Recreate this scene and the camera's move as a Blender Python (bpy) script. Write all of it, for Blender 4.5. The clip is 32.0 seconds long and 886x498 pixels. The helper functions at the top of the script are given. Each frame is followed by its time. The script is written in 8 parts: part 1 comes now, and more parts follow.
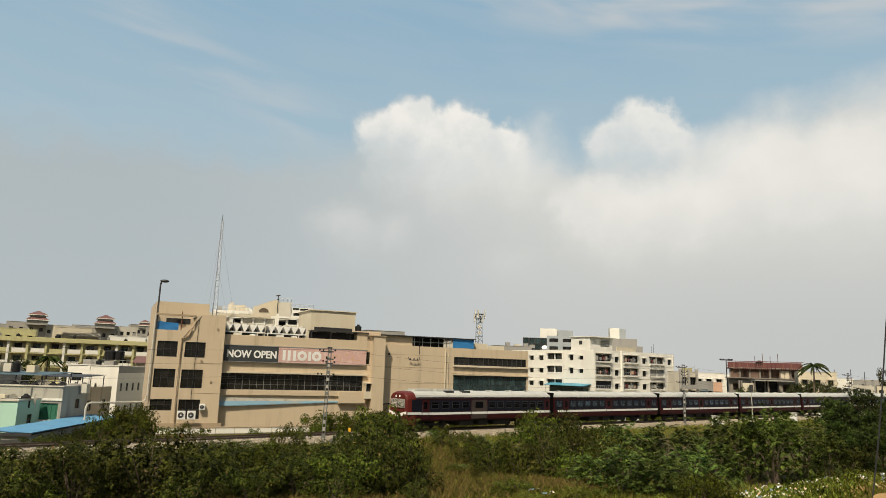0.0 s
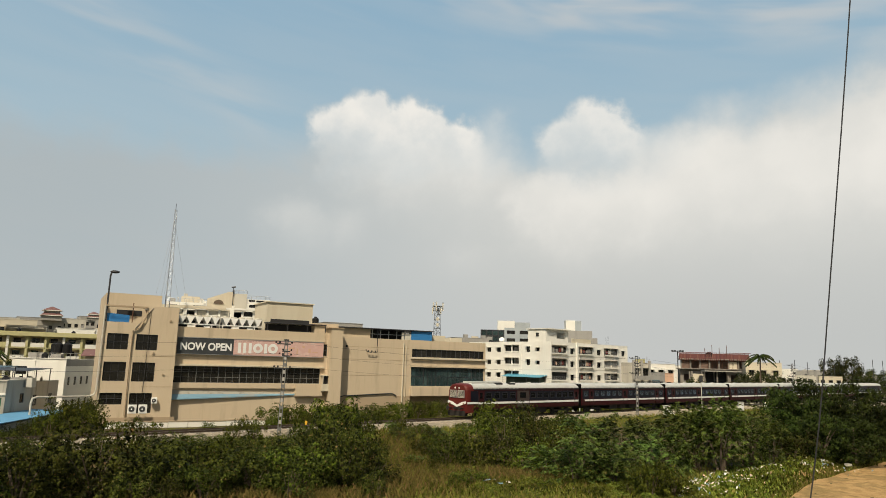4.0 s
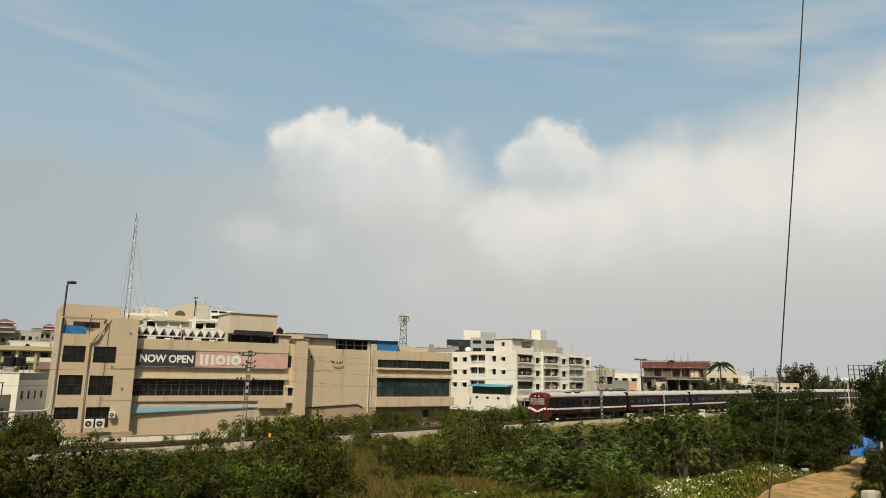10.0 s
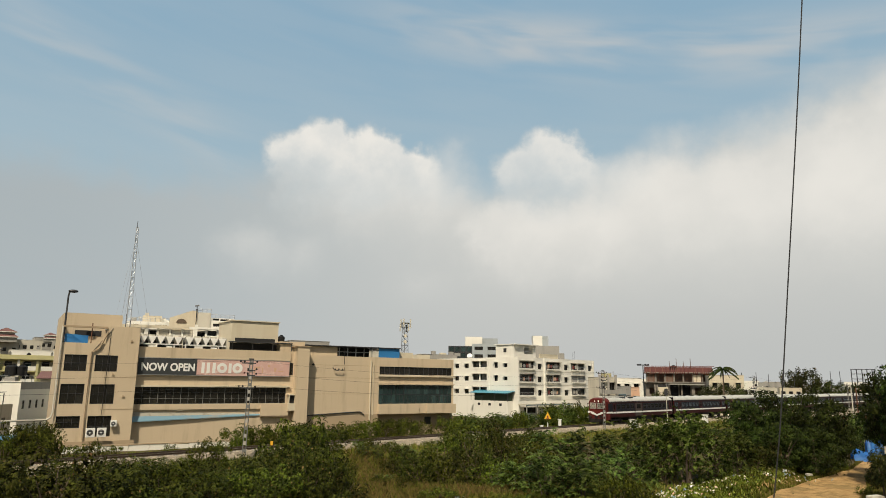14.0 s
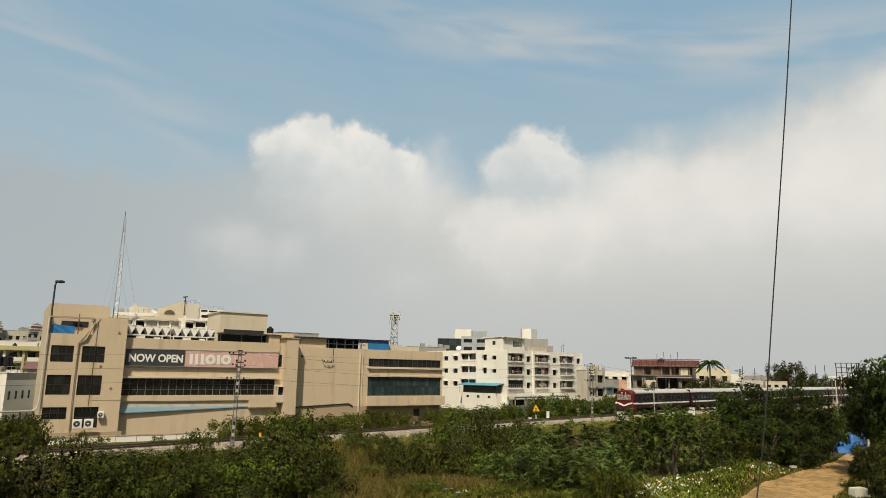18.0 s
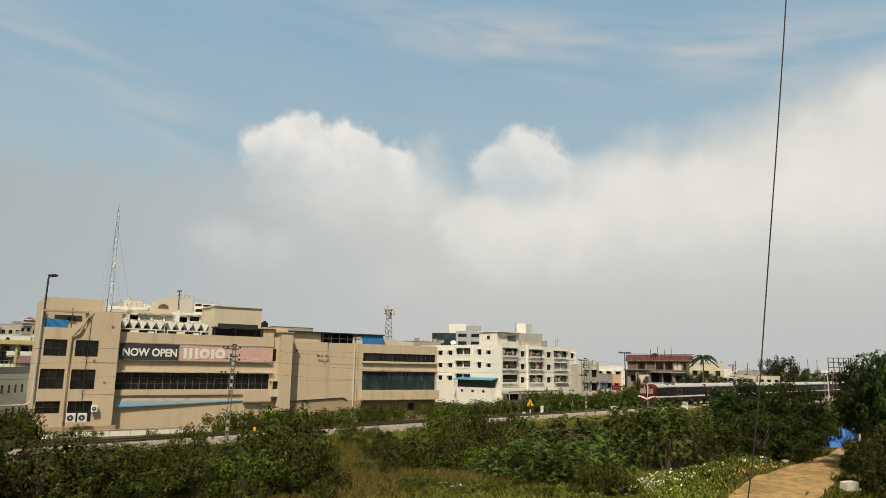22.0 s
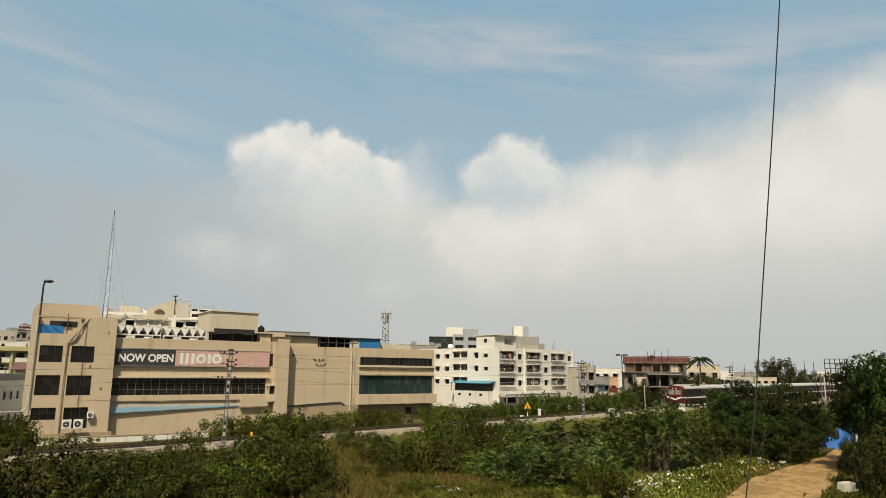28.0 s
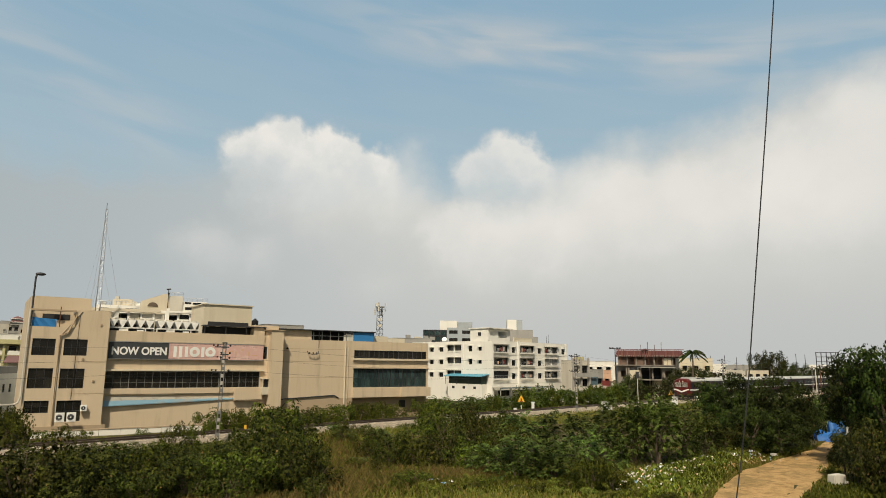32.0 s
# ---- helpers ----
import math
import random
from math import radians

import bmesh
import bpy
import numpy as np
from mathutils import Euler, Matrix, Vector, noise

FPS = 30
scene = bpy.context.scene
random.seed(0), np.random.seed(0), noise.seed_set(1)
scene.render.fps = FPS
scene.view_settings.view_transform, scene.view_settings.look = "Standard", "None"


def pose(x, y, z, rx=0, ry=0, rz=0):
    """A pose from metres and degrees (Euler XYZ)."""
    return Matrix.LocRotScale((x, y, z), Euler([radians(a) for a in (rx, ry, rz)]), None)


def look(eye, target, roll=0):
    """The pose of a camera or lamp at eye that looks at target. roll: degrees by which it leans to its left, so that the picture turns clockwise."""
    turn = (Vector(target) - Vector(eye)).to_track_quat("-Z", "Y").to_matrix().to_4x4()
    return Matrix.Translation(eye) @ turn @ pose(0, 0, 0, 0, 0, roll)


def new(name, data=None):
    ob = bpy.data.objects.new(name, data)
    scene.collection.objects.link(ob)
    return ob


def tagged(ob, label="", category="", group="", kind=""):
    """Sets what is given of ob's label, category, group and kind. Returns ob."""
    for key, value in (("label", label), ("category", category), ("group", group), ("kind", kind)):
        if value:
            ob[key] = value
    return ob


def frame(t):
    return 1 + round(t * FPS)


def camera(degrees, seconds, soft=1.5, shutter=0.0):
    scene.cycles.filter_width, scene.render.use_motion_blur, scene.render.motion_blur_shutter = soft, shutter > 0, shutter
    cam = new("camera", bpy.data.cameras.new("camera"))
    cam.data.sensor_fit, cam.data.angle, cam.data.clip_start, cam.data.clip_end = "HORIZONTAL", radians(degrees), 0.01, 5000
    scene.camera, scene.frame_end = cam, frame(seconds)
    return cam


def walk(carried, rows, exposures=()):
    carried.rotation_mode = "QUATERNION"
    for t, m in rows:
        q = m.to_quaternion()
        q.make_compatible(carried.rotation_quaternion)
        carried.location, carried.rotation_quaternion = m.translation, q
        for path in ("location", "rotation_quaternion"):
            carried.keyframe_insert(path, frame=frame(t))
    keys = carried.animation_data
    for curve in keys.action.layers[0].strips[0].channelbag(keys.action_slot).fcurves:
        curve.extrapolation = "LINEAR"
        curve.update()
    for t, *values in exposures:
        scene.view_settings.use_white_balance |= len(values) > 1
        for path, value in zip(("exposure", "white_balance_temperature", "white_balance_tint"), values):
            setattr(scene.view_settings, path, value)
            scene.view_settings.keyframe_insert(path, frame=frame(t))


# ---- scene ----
from math import atan2, cos, sin, tan, pi
EYE = 8.05          # camera height over the field
RAIL = 2.0          # top of the rails
# yaw (to the left), pitch, roll of the hand-held camera, which turns on the spot
TURNS = [
    (0, 8.04, 10.25, 1.71), (0.5, 7.74, 9.99, 1.54), (1, 7.31, 10.13, 1.52), (1.5, 6.54, 9.96, 1.47), (2, 6.37, 9.92, 1.60),
    (2.5, 5.85, 9.65, 1.74), (3, 5.39, 9.83, 1.55), (3.5, 4.52, 9.60, 1.44), (5.5, 4.38, 10.16, 1.59), (6, 3.95, 10.01, 1.69),
    (6.5, 3.24, 9.84, 1.36), (7, 3.01, 10.02, 1.18), (7.5, 2.26, 9.78, 0.95), (8, 1.85, 9.81, 0.76), (8.5, 1.13, 10.04, 0.88),
    (9, 1.13, 10.31, 0.85), (9.5, 1.41, 10.74, 1.07), (10, 1.55, 10.59, 0.99), (10.5, 1.49, 10.54, 0.76), (11, 1.26, 10.36, 0.71),
    (11.5, 1.46, 10.38, 0.84), (12, 1.83, 10.82, 0.80), (12.5, 1.85, 10.88, 0.77), (13, 2.07, 10.94, 0.69), (13.5, 1.86, 11.14, 0.70),
    (15.5, 1.13, 10.74, 0.79), (16, 0.72, 10.50, 1.11), (16.5, 0.52, 10.59, 0.85), (17, 0.71, 10.40, 0.87), (17.5, 0.70, 10.48, 0.81),
    (18, 0.76, 10.51, 0.85), (18.5, 0.56, 10.45, 0.84), (19, 0.52, 10.40, 0.83), (19.5, 0.52, 10.55, 0.77), (20, 0.51, 10.46, 0.87),
    (20.5, 0.52, 10.32, 0.86), (21, 0.40, 10.15, 0.96), (21.5, 0.47, 10.18, 0.90), (22, 0.30, 10.06, 0.91), (22.5, 0.33, 10.12, 0.89),
    (23, 0.19, 10.17, 0.84), (23.5, 0.09, 9.91, 0.75), (24, 0.10, 10.06, 0.68), (24.5, 0.17, 10.16, 0.65), (25, 0.30, 10.43, 0.50),
    (25.5, 0.31, 10.41, 0.75), (27.5, 0.05, 10.27, 0.54), (28, 0.00, 10.36, 0.52), (28.5, -0.13, 10.42, 0.70), (29, -0.43, 10.23, 0.48),
    (29.5, -0.52, 10.24, 0.50), (30, -0.32, 10.15, 0.51), (30.5, -0.45, 10.16, 0.51), (31, -0.42, 9.97, 0.63), (31.5, -0.39, 9.99, 0.53),
    (32, -0.51, 9.80, 0.53)]
cam = camera(66.7, 32.0, soft=0.6)
walk(cam, [(t, pose(0, 0, EYE, 0, 0, yaw) @ pose(0, 0, 0, 90 + pitch) @ pose(0, 0, 0, 0, 0, roll)) for t, yaw, pitch, roll in TURNS],
     exposures=((0, -0.1), (6, -0.14), (13, -0.18), (32, -0.18)))

# ---- light: hazy sun from behind on the left ----
SUN_AZ, SUN_EL = 191.0, 53.0        # degrees clockwise from +y, and up
sun = new("sun", bpy.data.lights.new("sun", "SUN"))
sun.data.energy, sun.data.angle, sun.data.color = 5.0, radians(0.8), (1.0, 0.88, 0.68)
SUN_WAY = Vector((sin(radians(SUN_AZ)) * cos(radians(SUN_EL)), cos(radians(SUN_AZ)) * cos(radians(SUN_EL)), sin(radians(SUN_EL))))
sun.matrix_world = look(SUN_WAY * 300, (0, 0, 0))


class Nodes:
    """A small writer of shader nodes."""
    def __init__(self, tree):
        self.tree = tree
        tree.nodes.clear()

    def add(self, kind, ins=None, **props):
        n = self.tree.nodes.new(kind)
        for k, v in props.items():
            setattr(n, k, v)
        for k, v in (ins or {}).items():
            self.put(n.inputs[k], v)
        return n

    def put(self, socket, v):
        if isinstance(v, bpy.types.NodeSocket):
            self.tree.links.new(v, socket)
        else:
            socket.default_value = v

    def math(self, op, a, b=0.0, c=0.0):
        n = self.tree.nodes.new("ShaderNodeMath")
        n.operation = op
        for i, v in enumerate((a, b, c)):
            self.put(n.inputs[i], v)
        return n.outputs[0]

    def smooth(self, v, lo, hi, a=0.0, b=1.0):
        n = self.add("ShaderNodeMapRange", {"Value": v, "From Min": lo, "From Max": hi, "To Min": a, "To Max": b}, interpolation_type="SMOOTHSTEP")
        return n.outputs[0]

    def mix(self, f, a, b, blend="MIX"):
        n = self.tree.nodes.new("ShaderNodeMix")
        n.data_type, n.blend_type = "RGBA", blend
        self.put(n.inputs[0], f), self.put(n.inputs[6], a), self.put(n.inputs[7], b)
        return n.outputs[2]

    def noise(self, vec, scale, detail=4.0, rough=0.55, distort=0.0):
        ins = {"Scale": scale, "Detail": detail, "Roughness": rough, "Distortion": distort}
        if vec is not None:
            ins["Vector"] = vec
        return self.add("ShaderNodeTexNoise", ins).outputs["Fac"]


def rgba(c):
    return (c[0], c[1], c[2], 1.0)


world = bpy.data.worlds.new("sky")
scene.world = world
world.use_nodes = True
w = Nodes(world.node_tree)
sky = w.add("ShaderNodeTexSky", sky_type="NISHITA", sun_disc=False, sun_elevation=radians(SUN_EL), sun_rotation=radians(SUN_AZ), dust_density=1.5, air_density=1.0, ozone_density=1.0)
way = w.add("ShaderNodeTexCoord").outputs["Generated"]
up = w.add("ShaderNodeSeparateXYZ", {"Vector": way}).outputs["Z"]
haze = w.smooth(up, 0.34, -0.02)
tint = w.mix(w.math("MULTIPLY", haze, 0.85), w.add("ShaderNodeMix", {6: sky.outputs[0], 7: (0.126, 0.111, 0.079, 1), 0: 1.0}, data_type="RGBA", blend_type="MULTIPLY").outputs[2], (0.33, 0.322, 0.302, 1))
w.add("ShaderNodeOutputWorld", {"Surface": w.add("ShaderNodeBackground", {"Color": tint, "Strength": 0.8}).outputs[0]})

# ---- materials ----
def surface(name, color, rough=0.8, metal=0.0, grain=3.0, vary=0.25, stain=0.35, stain_color=None, bump=0.15, fine=18.0, spread=0.0, streak=False, spec=0.4):
    """Paint, plaster, metal: base colour with grain at a fine and a broad scale; streak: stains drawn downwards."""
    m = bpy.data.materials.new(name)
    m.use_nodes = True
    n = Nodes(m.node_tree)
    co = n.add("ShaderNodeTexCoord").outputs["Object"]
    if streak:
        co2 = n.add("ShaderNodeMapping", {"Vector": co, "Scale": (1.0, 1.0, 0.12)}).outputs[0]
    else:
        co2 = co
    broad, small = n.noise(co2, 0.55 * grain / 3.0, 5, 0.6), n.noise(co, fine, 3, 0.6)
    dark = stain_color or tuple(c * 0.45 for c in color)
    col = n.mix(n.math("MULTIPLY", n.smooth(broad, 0.48, 0.75), stain), rgba(color), rgba(dark))
    fac = n.math("MULTIPLY_ADD", small, 2 * vary, 1.0 - vary)
    val = n.add("ShaderNodeHueSaturation", {"Color": col, "Value": fac}).outputs[0]
    if spread:
        rnd = n.add("ShaderNodeObjectInfo").outputs["Random"]
        val = n.add("ShaderNodeHueSaturation", {"Color": val, "Value": n.math("MULTIPLY_ADD", rnd, 2 * spread, 1.0 - spread), "Hue": n.math("MULTIPLY_ADD", rnd, 0.04 * spread / 0.3, 0.5 - 0.02 * spread / 0.3)}).outputs[0]
    b = n.add("ShaderNodeBump", {"Strength": bump, "Distance": 0.05, "Height": small})
    p = n.add("ShaderNodeBsdfPrincipled", {"Base Color": val, "Roughness": rough, "Metallic": metal, "Normal": b.outputs[0], "Specular IOR Level": spec})
    n.add("ShaderNodeOutputMaterial", {"Surface": p.outputs[0]})
    return m


def glass(name, color, rough=0.06, spec=0.5):
    m = bpy.data.materials.new(name)
    m.use_nodes = True
    n = Nodes(m.node_tree)
    co = n.add("ShaderNodeTexCoord").outputs["Object"]
    b = n.add("ShaderNodeBump", {"Strength": 0.06, "Distance": 0.05, "Height": n.noise(co, 1.2, 2)})
    # random tone per pane stands in for differing reflections
    rnd = n.add("ShaderNodeObjectInfo").outputs["Random"]
    tone = n.add("ShaderNodeHueSaturation", {"Color": rgba(color), "Value": n.math("MULTIPLY_ADD", n.math("POWER", rnd, 3.0), 1.0, 0.8)}).outputs[0]
    p = n.add("ShaderNodeBsdfPrincipled", {"Base Color": tone, "Roughness": n.math("MULTIPLY_ADD", n.noise(co, 3.0), 0.15, rough), "Normal": b.outputs[0], "Transmission Weight": 0.55, "IOR": 1.45, "Specular IOR Level": spec})
    n.add("ShaderNodeOutputMaterial", {"Surface": p.outputs[0]})
    return m


def leafy(name, color, tip, dry=0.0):
    """Leaves: each island its own tone, a little light coming through; dark clumps paint in self-shadow."""
    m = bpy.data.materials.new(name)
    m.use_nodes = True
    n = Nodes(m.node_tree)
    geo = n.add("ShaderNodeNewGeometry")
    isl, rnd = geo.outputs["Random Per Island"], n.add("ShaderNodeObjectInfo").outputs["Random"]
    co = n.add("ShaderNodeTexCoord").outputs["Object"]
    # noise leaves some clumps in the dark colour, imitating shade among the leaves
    clump_shade = n.smooth(n.noise(co, 4.2, 4), 0.40, 0.62)
    col = n.mix(n.math("MULTIPLY_ADD", n.math("POWER", isl, 1.6), 0.55, n.math("MULTIPLY_ADD", clump_shade, 0.5, 0.0)), rgba(color), rgba(tip))
    if dry:
        col = n.mix(n.math("MULTIPLY", n.smooth(isl, 1.0 - dry, 1.0), 0.8), col, (0.23, 0.15, 0.06, 1))
    col = n.add("ShaderNodeHueSaturation", {"Color": col, "Value": n.math("MULTIPLY_ADD", rnd, 0.8, 0.6), "Hue": n.math("MULTIPLY_ADD", rnd, 0.045, 0.468)}).outputs[0]
    p = n.add("ShaderNodeBsdfPrincipled", {"Base Color": col, "Roughness": 0.65, "Specular IOR Level": 0.12})
    tr = n.add("ShaderNodeBsdfTranslucent", {"Color": col})
    mx = n.add("ShaderNodeMixShader", {0: 0.1, 1: p.outputs[0], 2: tr.outputs[0]})
    n.add("ShaderNodeOutputMaterial", {"Surface": mx.outputs[0]})
    return m


BEIGE = surface("beige_plaster", (0.565, 0.462, 0.332), 0.9, grain=5, vary=0.08, stain=0.5, stain_color=(0.31, 0.245, 0.17), streak=True, bump=0.05)
BEIGE_DARK = surface("beige_band", (0.40, 0.31, 0.21), 0.9, vary=0.06, stain=0.3, stain_color=(0.25, 0.19, 0.13), streak=True, bump=0.05)
CREAM = surface("cream_paint", (0.60, 0.54, 0.42), 0.85, vary=0.06, stain=0.25, stain_color=(0.4, 0.3, 0.2), streak=True, bump=0.05)
WHITE = surface("white_plaster", (0.78, 0.765, 0.71), 0.9, vary=0.05, stain=0.2, stain_color=(0.52, 0.49, 0.43), streak=True, bump=0.05)
OFFWHITE = surface("old_white_plaster", (0.55, 0.52, 0.45), 0.9, vary=0.08, stain=0.5, stain_color=(0.33, 0.30, 0.26), streak=True, bump=0.08)
GREY = surface("grey_plaster", (0.33, 0.32, 0.30), 0.9, vary=0.1, stain=0.45, stain_color=(0.17, 0.165, 0.16), streak=True)
CONCRETE = surface("bare_concrete", (0.38, 0.36, 0.33), 0.95, vary=0.12, stain=0.5, streak=True)
# near-black for doors and screens; on inner walls and slabs it paints room shade
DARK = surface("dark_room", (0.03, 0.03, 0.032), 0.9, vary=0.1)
DARK_METAL = surface("dark_metal", (0.05, 0.05, 0.055), 0.5, 0.3)
STEEL = surface("galvanised_steel", (0.42, 0.43, 0.44), 0.5, 0.6, vary=0.1)
RUST = surface("rusty_steel", (0.16, 0.075, 0.045), 0.85, 0.2, vary=0.2)
BLUE_SHEET = surface("blue_roof_sheet", (0.10, 0.26, 0.43), 0.55, 0.0, vary=0.06, stain=0.25)
BRIGHT_SHEET = surface("bright_blue_sheet", (0.035, 0.20, 0.48), 0.5, vary=0.06, stain=0.3)
OFFICE_GREY = surface("bluish_grey_cladding", (0.36, 0.395, 0.42), 0.7, vary=0.06, stain=0.25)
TANK = surface("black_tank_plastic", (0.014, 0.014, 0.015), 0.6, vary=0.1, spec=0.2)
TEAL_SHEET = surface("teal_roof_sheet", (0.07, 0.26, 0.37), 0.5, 0.0, vary=0.08, stain=0.3)
TARP = surface("blue_tarpaulin", (0.05, 0.22, 0.60), 0.45, 0.0, vary=0.1, stain=0.2)
CANOPY = surface("pale_blue_canopy_sheet", (0.19, 0.33, 0.43), 0.45, 0.0, vary=0.08, stain=0.8, stain_color=(0.33, 0.31, 0.27))
RED_PAINT = surface("dull_red_paint", (0.18, 0.035, 0.03), 0.6, vary=0.1)
WHITE_PAINT = surface("white_paint", (0.80, 0.80, 0.78), 0.5, vary=0.04, stain=0.15)
YELLOW = surface("yellow_paint", (0.75, 0.42, 0.03), 0.5, vary=0.05)
GRIMY = surface("grimy_grey_plaster", (0.40, 0.385, 0.34), 0.9, vary=0.12, stain=0.75, stain_color=(0.17, 0.165, 0.15), streak=True, grain=7)
MINT = surface("mint_plaster", (0.40, 0.62, 0.52), 0.9, vary=0.06, stain=0.35, stain_color=(0.25, 0.38, 0.33), streak=True)
LEMON = surface("pale_yellow_plaster", (0.50, 0.47, 0.25), 0.9, vary=0.06, stain=0.25, streak=True)
PINK = surface("pink_plaster", (0.62, 0.40, 0.28), 0.9, vary=0.06, stain=0.25, streak=True)
FORMWORK = surface("dull_red_formwork", (0.165, 0.068, 0.06), 0.85, vary=0.2, stain=0.5, stain_color=(0.10, 0.05, 0.04), spread=0.3)
SHELL_BROWN = surface("bare_brown_masonry", (0.17, 0.115, 0.09), 0.95, vary=0.2, stain=0.5)
# greyed tile red: haze over the distant roofs is put into this colour
RED_ROOF = surface("red_roof_tiles", (0.165, 0.085, 0.08), 0.9, vary=0.15)
BALLAST = surface("ballast_stone", (0.26, 0.22, 0.165), 0.95, grain=6, vary=0.45, stain=0.4, fine=9.0, bump=0.6)
STONE = surface("ballast_pieces", (0.40, 0.345, 0.27), 0.95, vary=0.3, spread=0.35)
POLE_STEEL = surface("dull_pole_steel", (0.17, 0.17, 0.165), 0.7, 0.2, vary=0.15)
FRAME_CONCRETE = surface("stained_frame_concrete", (0.24, 0.215, 0.185), 0.95, vary=0.2, stain=0.6, streak=True)
DULL_SHEET = surface("dull_grey_blue_sheet", (0.085, 0.135, 0.165), 0.6, vary=0.1, stain=0.5)
RAIL_STEEL = surface("rail_steel", (0.10, 0.075, 0.06), 0.45, 0.6, vary=0.15)
SLEEPER = surface("concrete_sleeper", (0.33, 0.31, 0.28), 0.95, vary=0.15)
def soil(name):
    """Bare sandy earth: pale trodden parts, dark damp patches, greenish weedy stains, pebbles."""
    m = bpy.data.materials.new(name)
    m.use_nodes = True
    n = Nodes(m.node_tree)
    co = n.add("ShaderNodeTexCoord").outputs["Object"]
    big, mid, fine = n.noise(co, 0.33, 5, 0.65, 0.6), n.noise(co, 1.3, 5, 0.7), n.noise(co, 9.0, 3, 0.7)
    col = n.mix(n.smooth(mid, 0.40, 0.66), (0.43, 0.28, 0.125, 1), (0.28, 0.175, 0.072, 1))
    col = n.mix(n.math("MULTIPLY", n.smooth(big, 0.47, 0.60), 0.6), col, (0.17, 0.125, 0.05, 1))
    col = n.add("ShaderNodeHueSaturation", {"Color": col, "Value": n.math("MULTIPLY_ADD", fine, 0.9, 0.55)}).outputs[0]
    b = n.add("ShaderNodeBump", {"Strength": 0.4, "Distance": 0.08, "Height": n.math("ADD", fine, mid)})
    n.add("ShaderNodeOutputMaterial", {"Surface": n.add("ShaderNodeBsdfPrincipled", {"Base Color": col, "Roughness": 0.95, "Normal": b.outputs[0], "Specular IOR Level": 0.15}).outputs[0]})
    return m


SOIL = soil("dry_soil")
COACH_DOOR = surface("dark_coach_door", (0.055, 0.04, 0.036), 0.5, vary=0.1)
COACH_RED = surface("maroon_coach_paint", (0.038, 0.005, 0.007), 0.5, vary=0.06, stain=0.3, spec=0.22)
CAB_RED = surface("bright_red_cab_paint", (0.105, 0.015, 0.012), 0.5, vary=0.08, stain=0.4, spec=0.25)
COACH_NAVY = surface("navy_window_band", (0.007, 0.008, 0.016), 0.45, vary=0.06, stain=0.1, spec=0.2)
COACH_ROOF = surface("silver_coach_roof", (0.50, 0.50, 0.47), 0.55, 0.1, grain=5, vary=0.1, stain=0.3)
BLACK = surface("black_rubber", (0.005, 0.005, 0.005), 0.9, vary=0.1, spec=0.05)
BOGIE = surface("sooty_bogie_steel", (0.03, 0.028, 0.026), 0.8, 0.2, vary=0.2)
PANE = glass("dark_window_glass", (0.034, 0.033, 0.029))
PANE_TEAL = glass("teal_window_glass", (0.055, 0.10, 0.105))
TRAIN_PANE = glass("coach_window_glass", (0.006, 0.007, 0.012), 0.15, 0.12)
BLUE_PANE = glass("bluish_coach_window_glass", (0.07, 0.105, 0.15), 0.2, 0.3)
# near-black first colours put shade into the leaf clumps
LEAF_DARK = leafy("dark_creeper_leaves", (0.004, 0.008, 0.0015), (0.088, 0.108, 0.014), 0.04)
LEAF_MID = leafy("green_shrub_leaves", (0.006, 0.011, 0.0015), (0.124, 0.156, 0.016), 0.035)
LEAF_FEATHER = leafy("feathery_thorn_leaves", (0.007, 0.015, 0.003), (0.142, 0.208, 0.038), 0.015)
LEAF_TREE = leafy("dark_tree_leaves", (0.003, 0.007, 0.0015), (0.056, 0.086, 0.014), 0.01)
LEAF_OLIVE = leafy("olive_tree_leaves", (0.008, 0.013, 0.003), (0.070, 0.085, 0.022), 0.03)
GRASS = leafy("mixed_grass", (0.065, 0.085, 0.012), (0.250, 0.260, 0.050), 0.3)
STRAW = leafy("dry_grass", (0.085, 0.08, 0.018), (0.25, 0.215, 0.06), 0.25)
LEAF_FINE = leafy("fine_yellowish_leaves", (0.012, 0.020, 0.003), (0.125, 0.172, 0.026), 0.02)
LEAF_BRIGHT = leafy("bright_weed_leaves", (0.050, 0.080, 0.010), (0.250, 0.290, 0.042), 0.14)
BARK = surface("grey_bark", (0.12, 0.09, 0.065), 0.95, vary=0.3, bump=0.5)


# ---- mesh helpers ----
def mesh_of(bm, name, mat, smooth=False):
    me = bpy.data.meshes.new(name)
    bm.to_mesh(me)
    bm.free()
    for m in (mat if isinstance(mat, (list, tuple)) else [mat]):
        me.materials.append(m)
    if smooth:
        for p in me.polygons:
            p.use_smooth = True
    return me


def part(name, bm, material, parent, label="", smooth=False, at=None):
    """One mesh object under a thing or under a part; bm: a bmesh or a mesh to share."""
    me = bm if isinstance(bm, bpy.types.Mesh) else mesh_of(bm, name, material, smooth)
    ob = new(name, me)
    ob.parent = parent
    if at is not None:
        ob.matrix_basis = at
    return tagged(ob, label) if label else ob


def thing(name, x, y, z, turn, label, category, group="", kind=""):
    """The Empty at a thing's base."""
    ob = new(name)
    ob.matrix_world = pose(x, y, z, 0, 0, turn)
    return tagged(ob, label, category, group, kind)


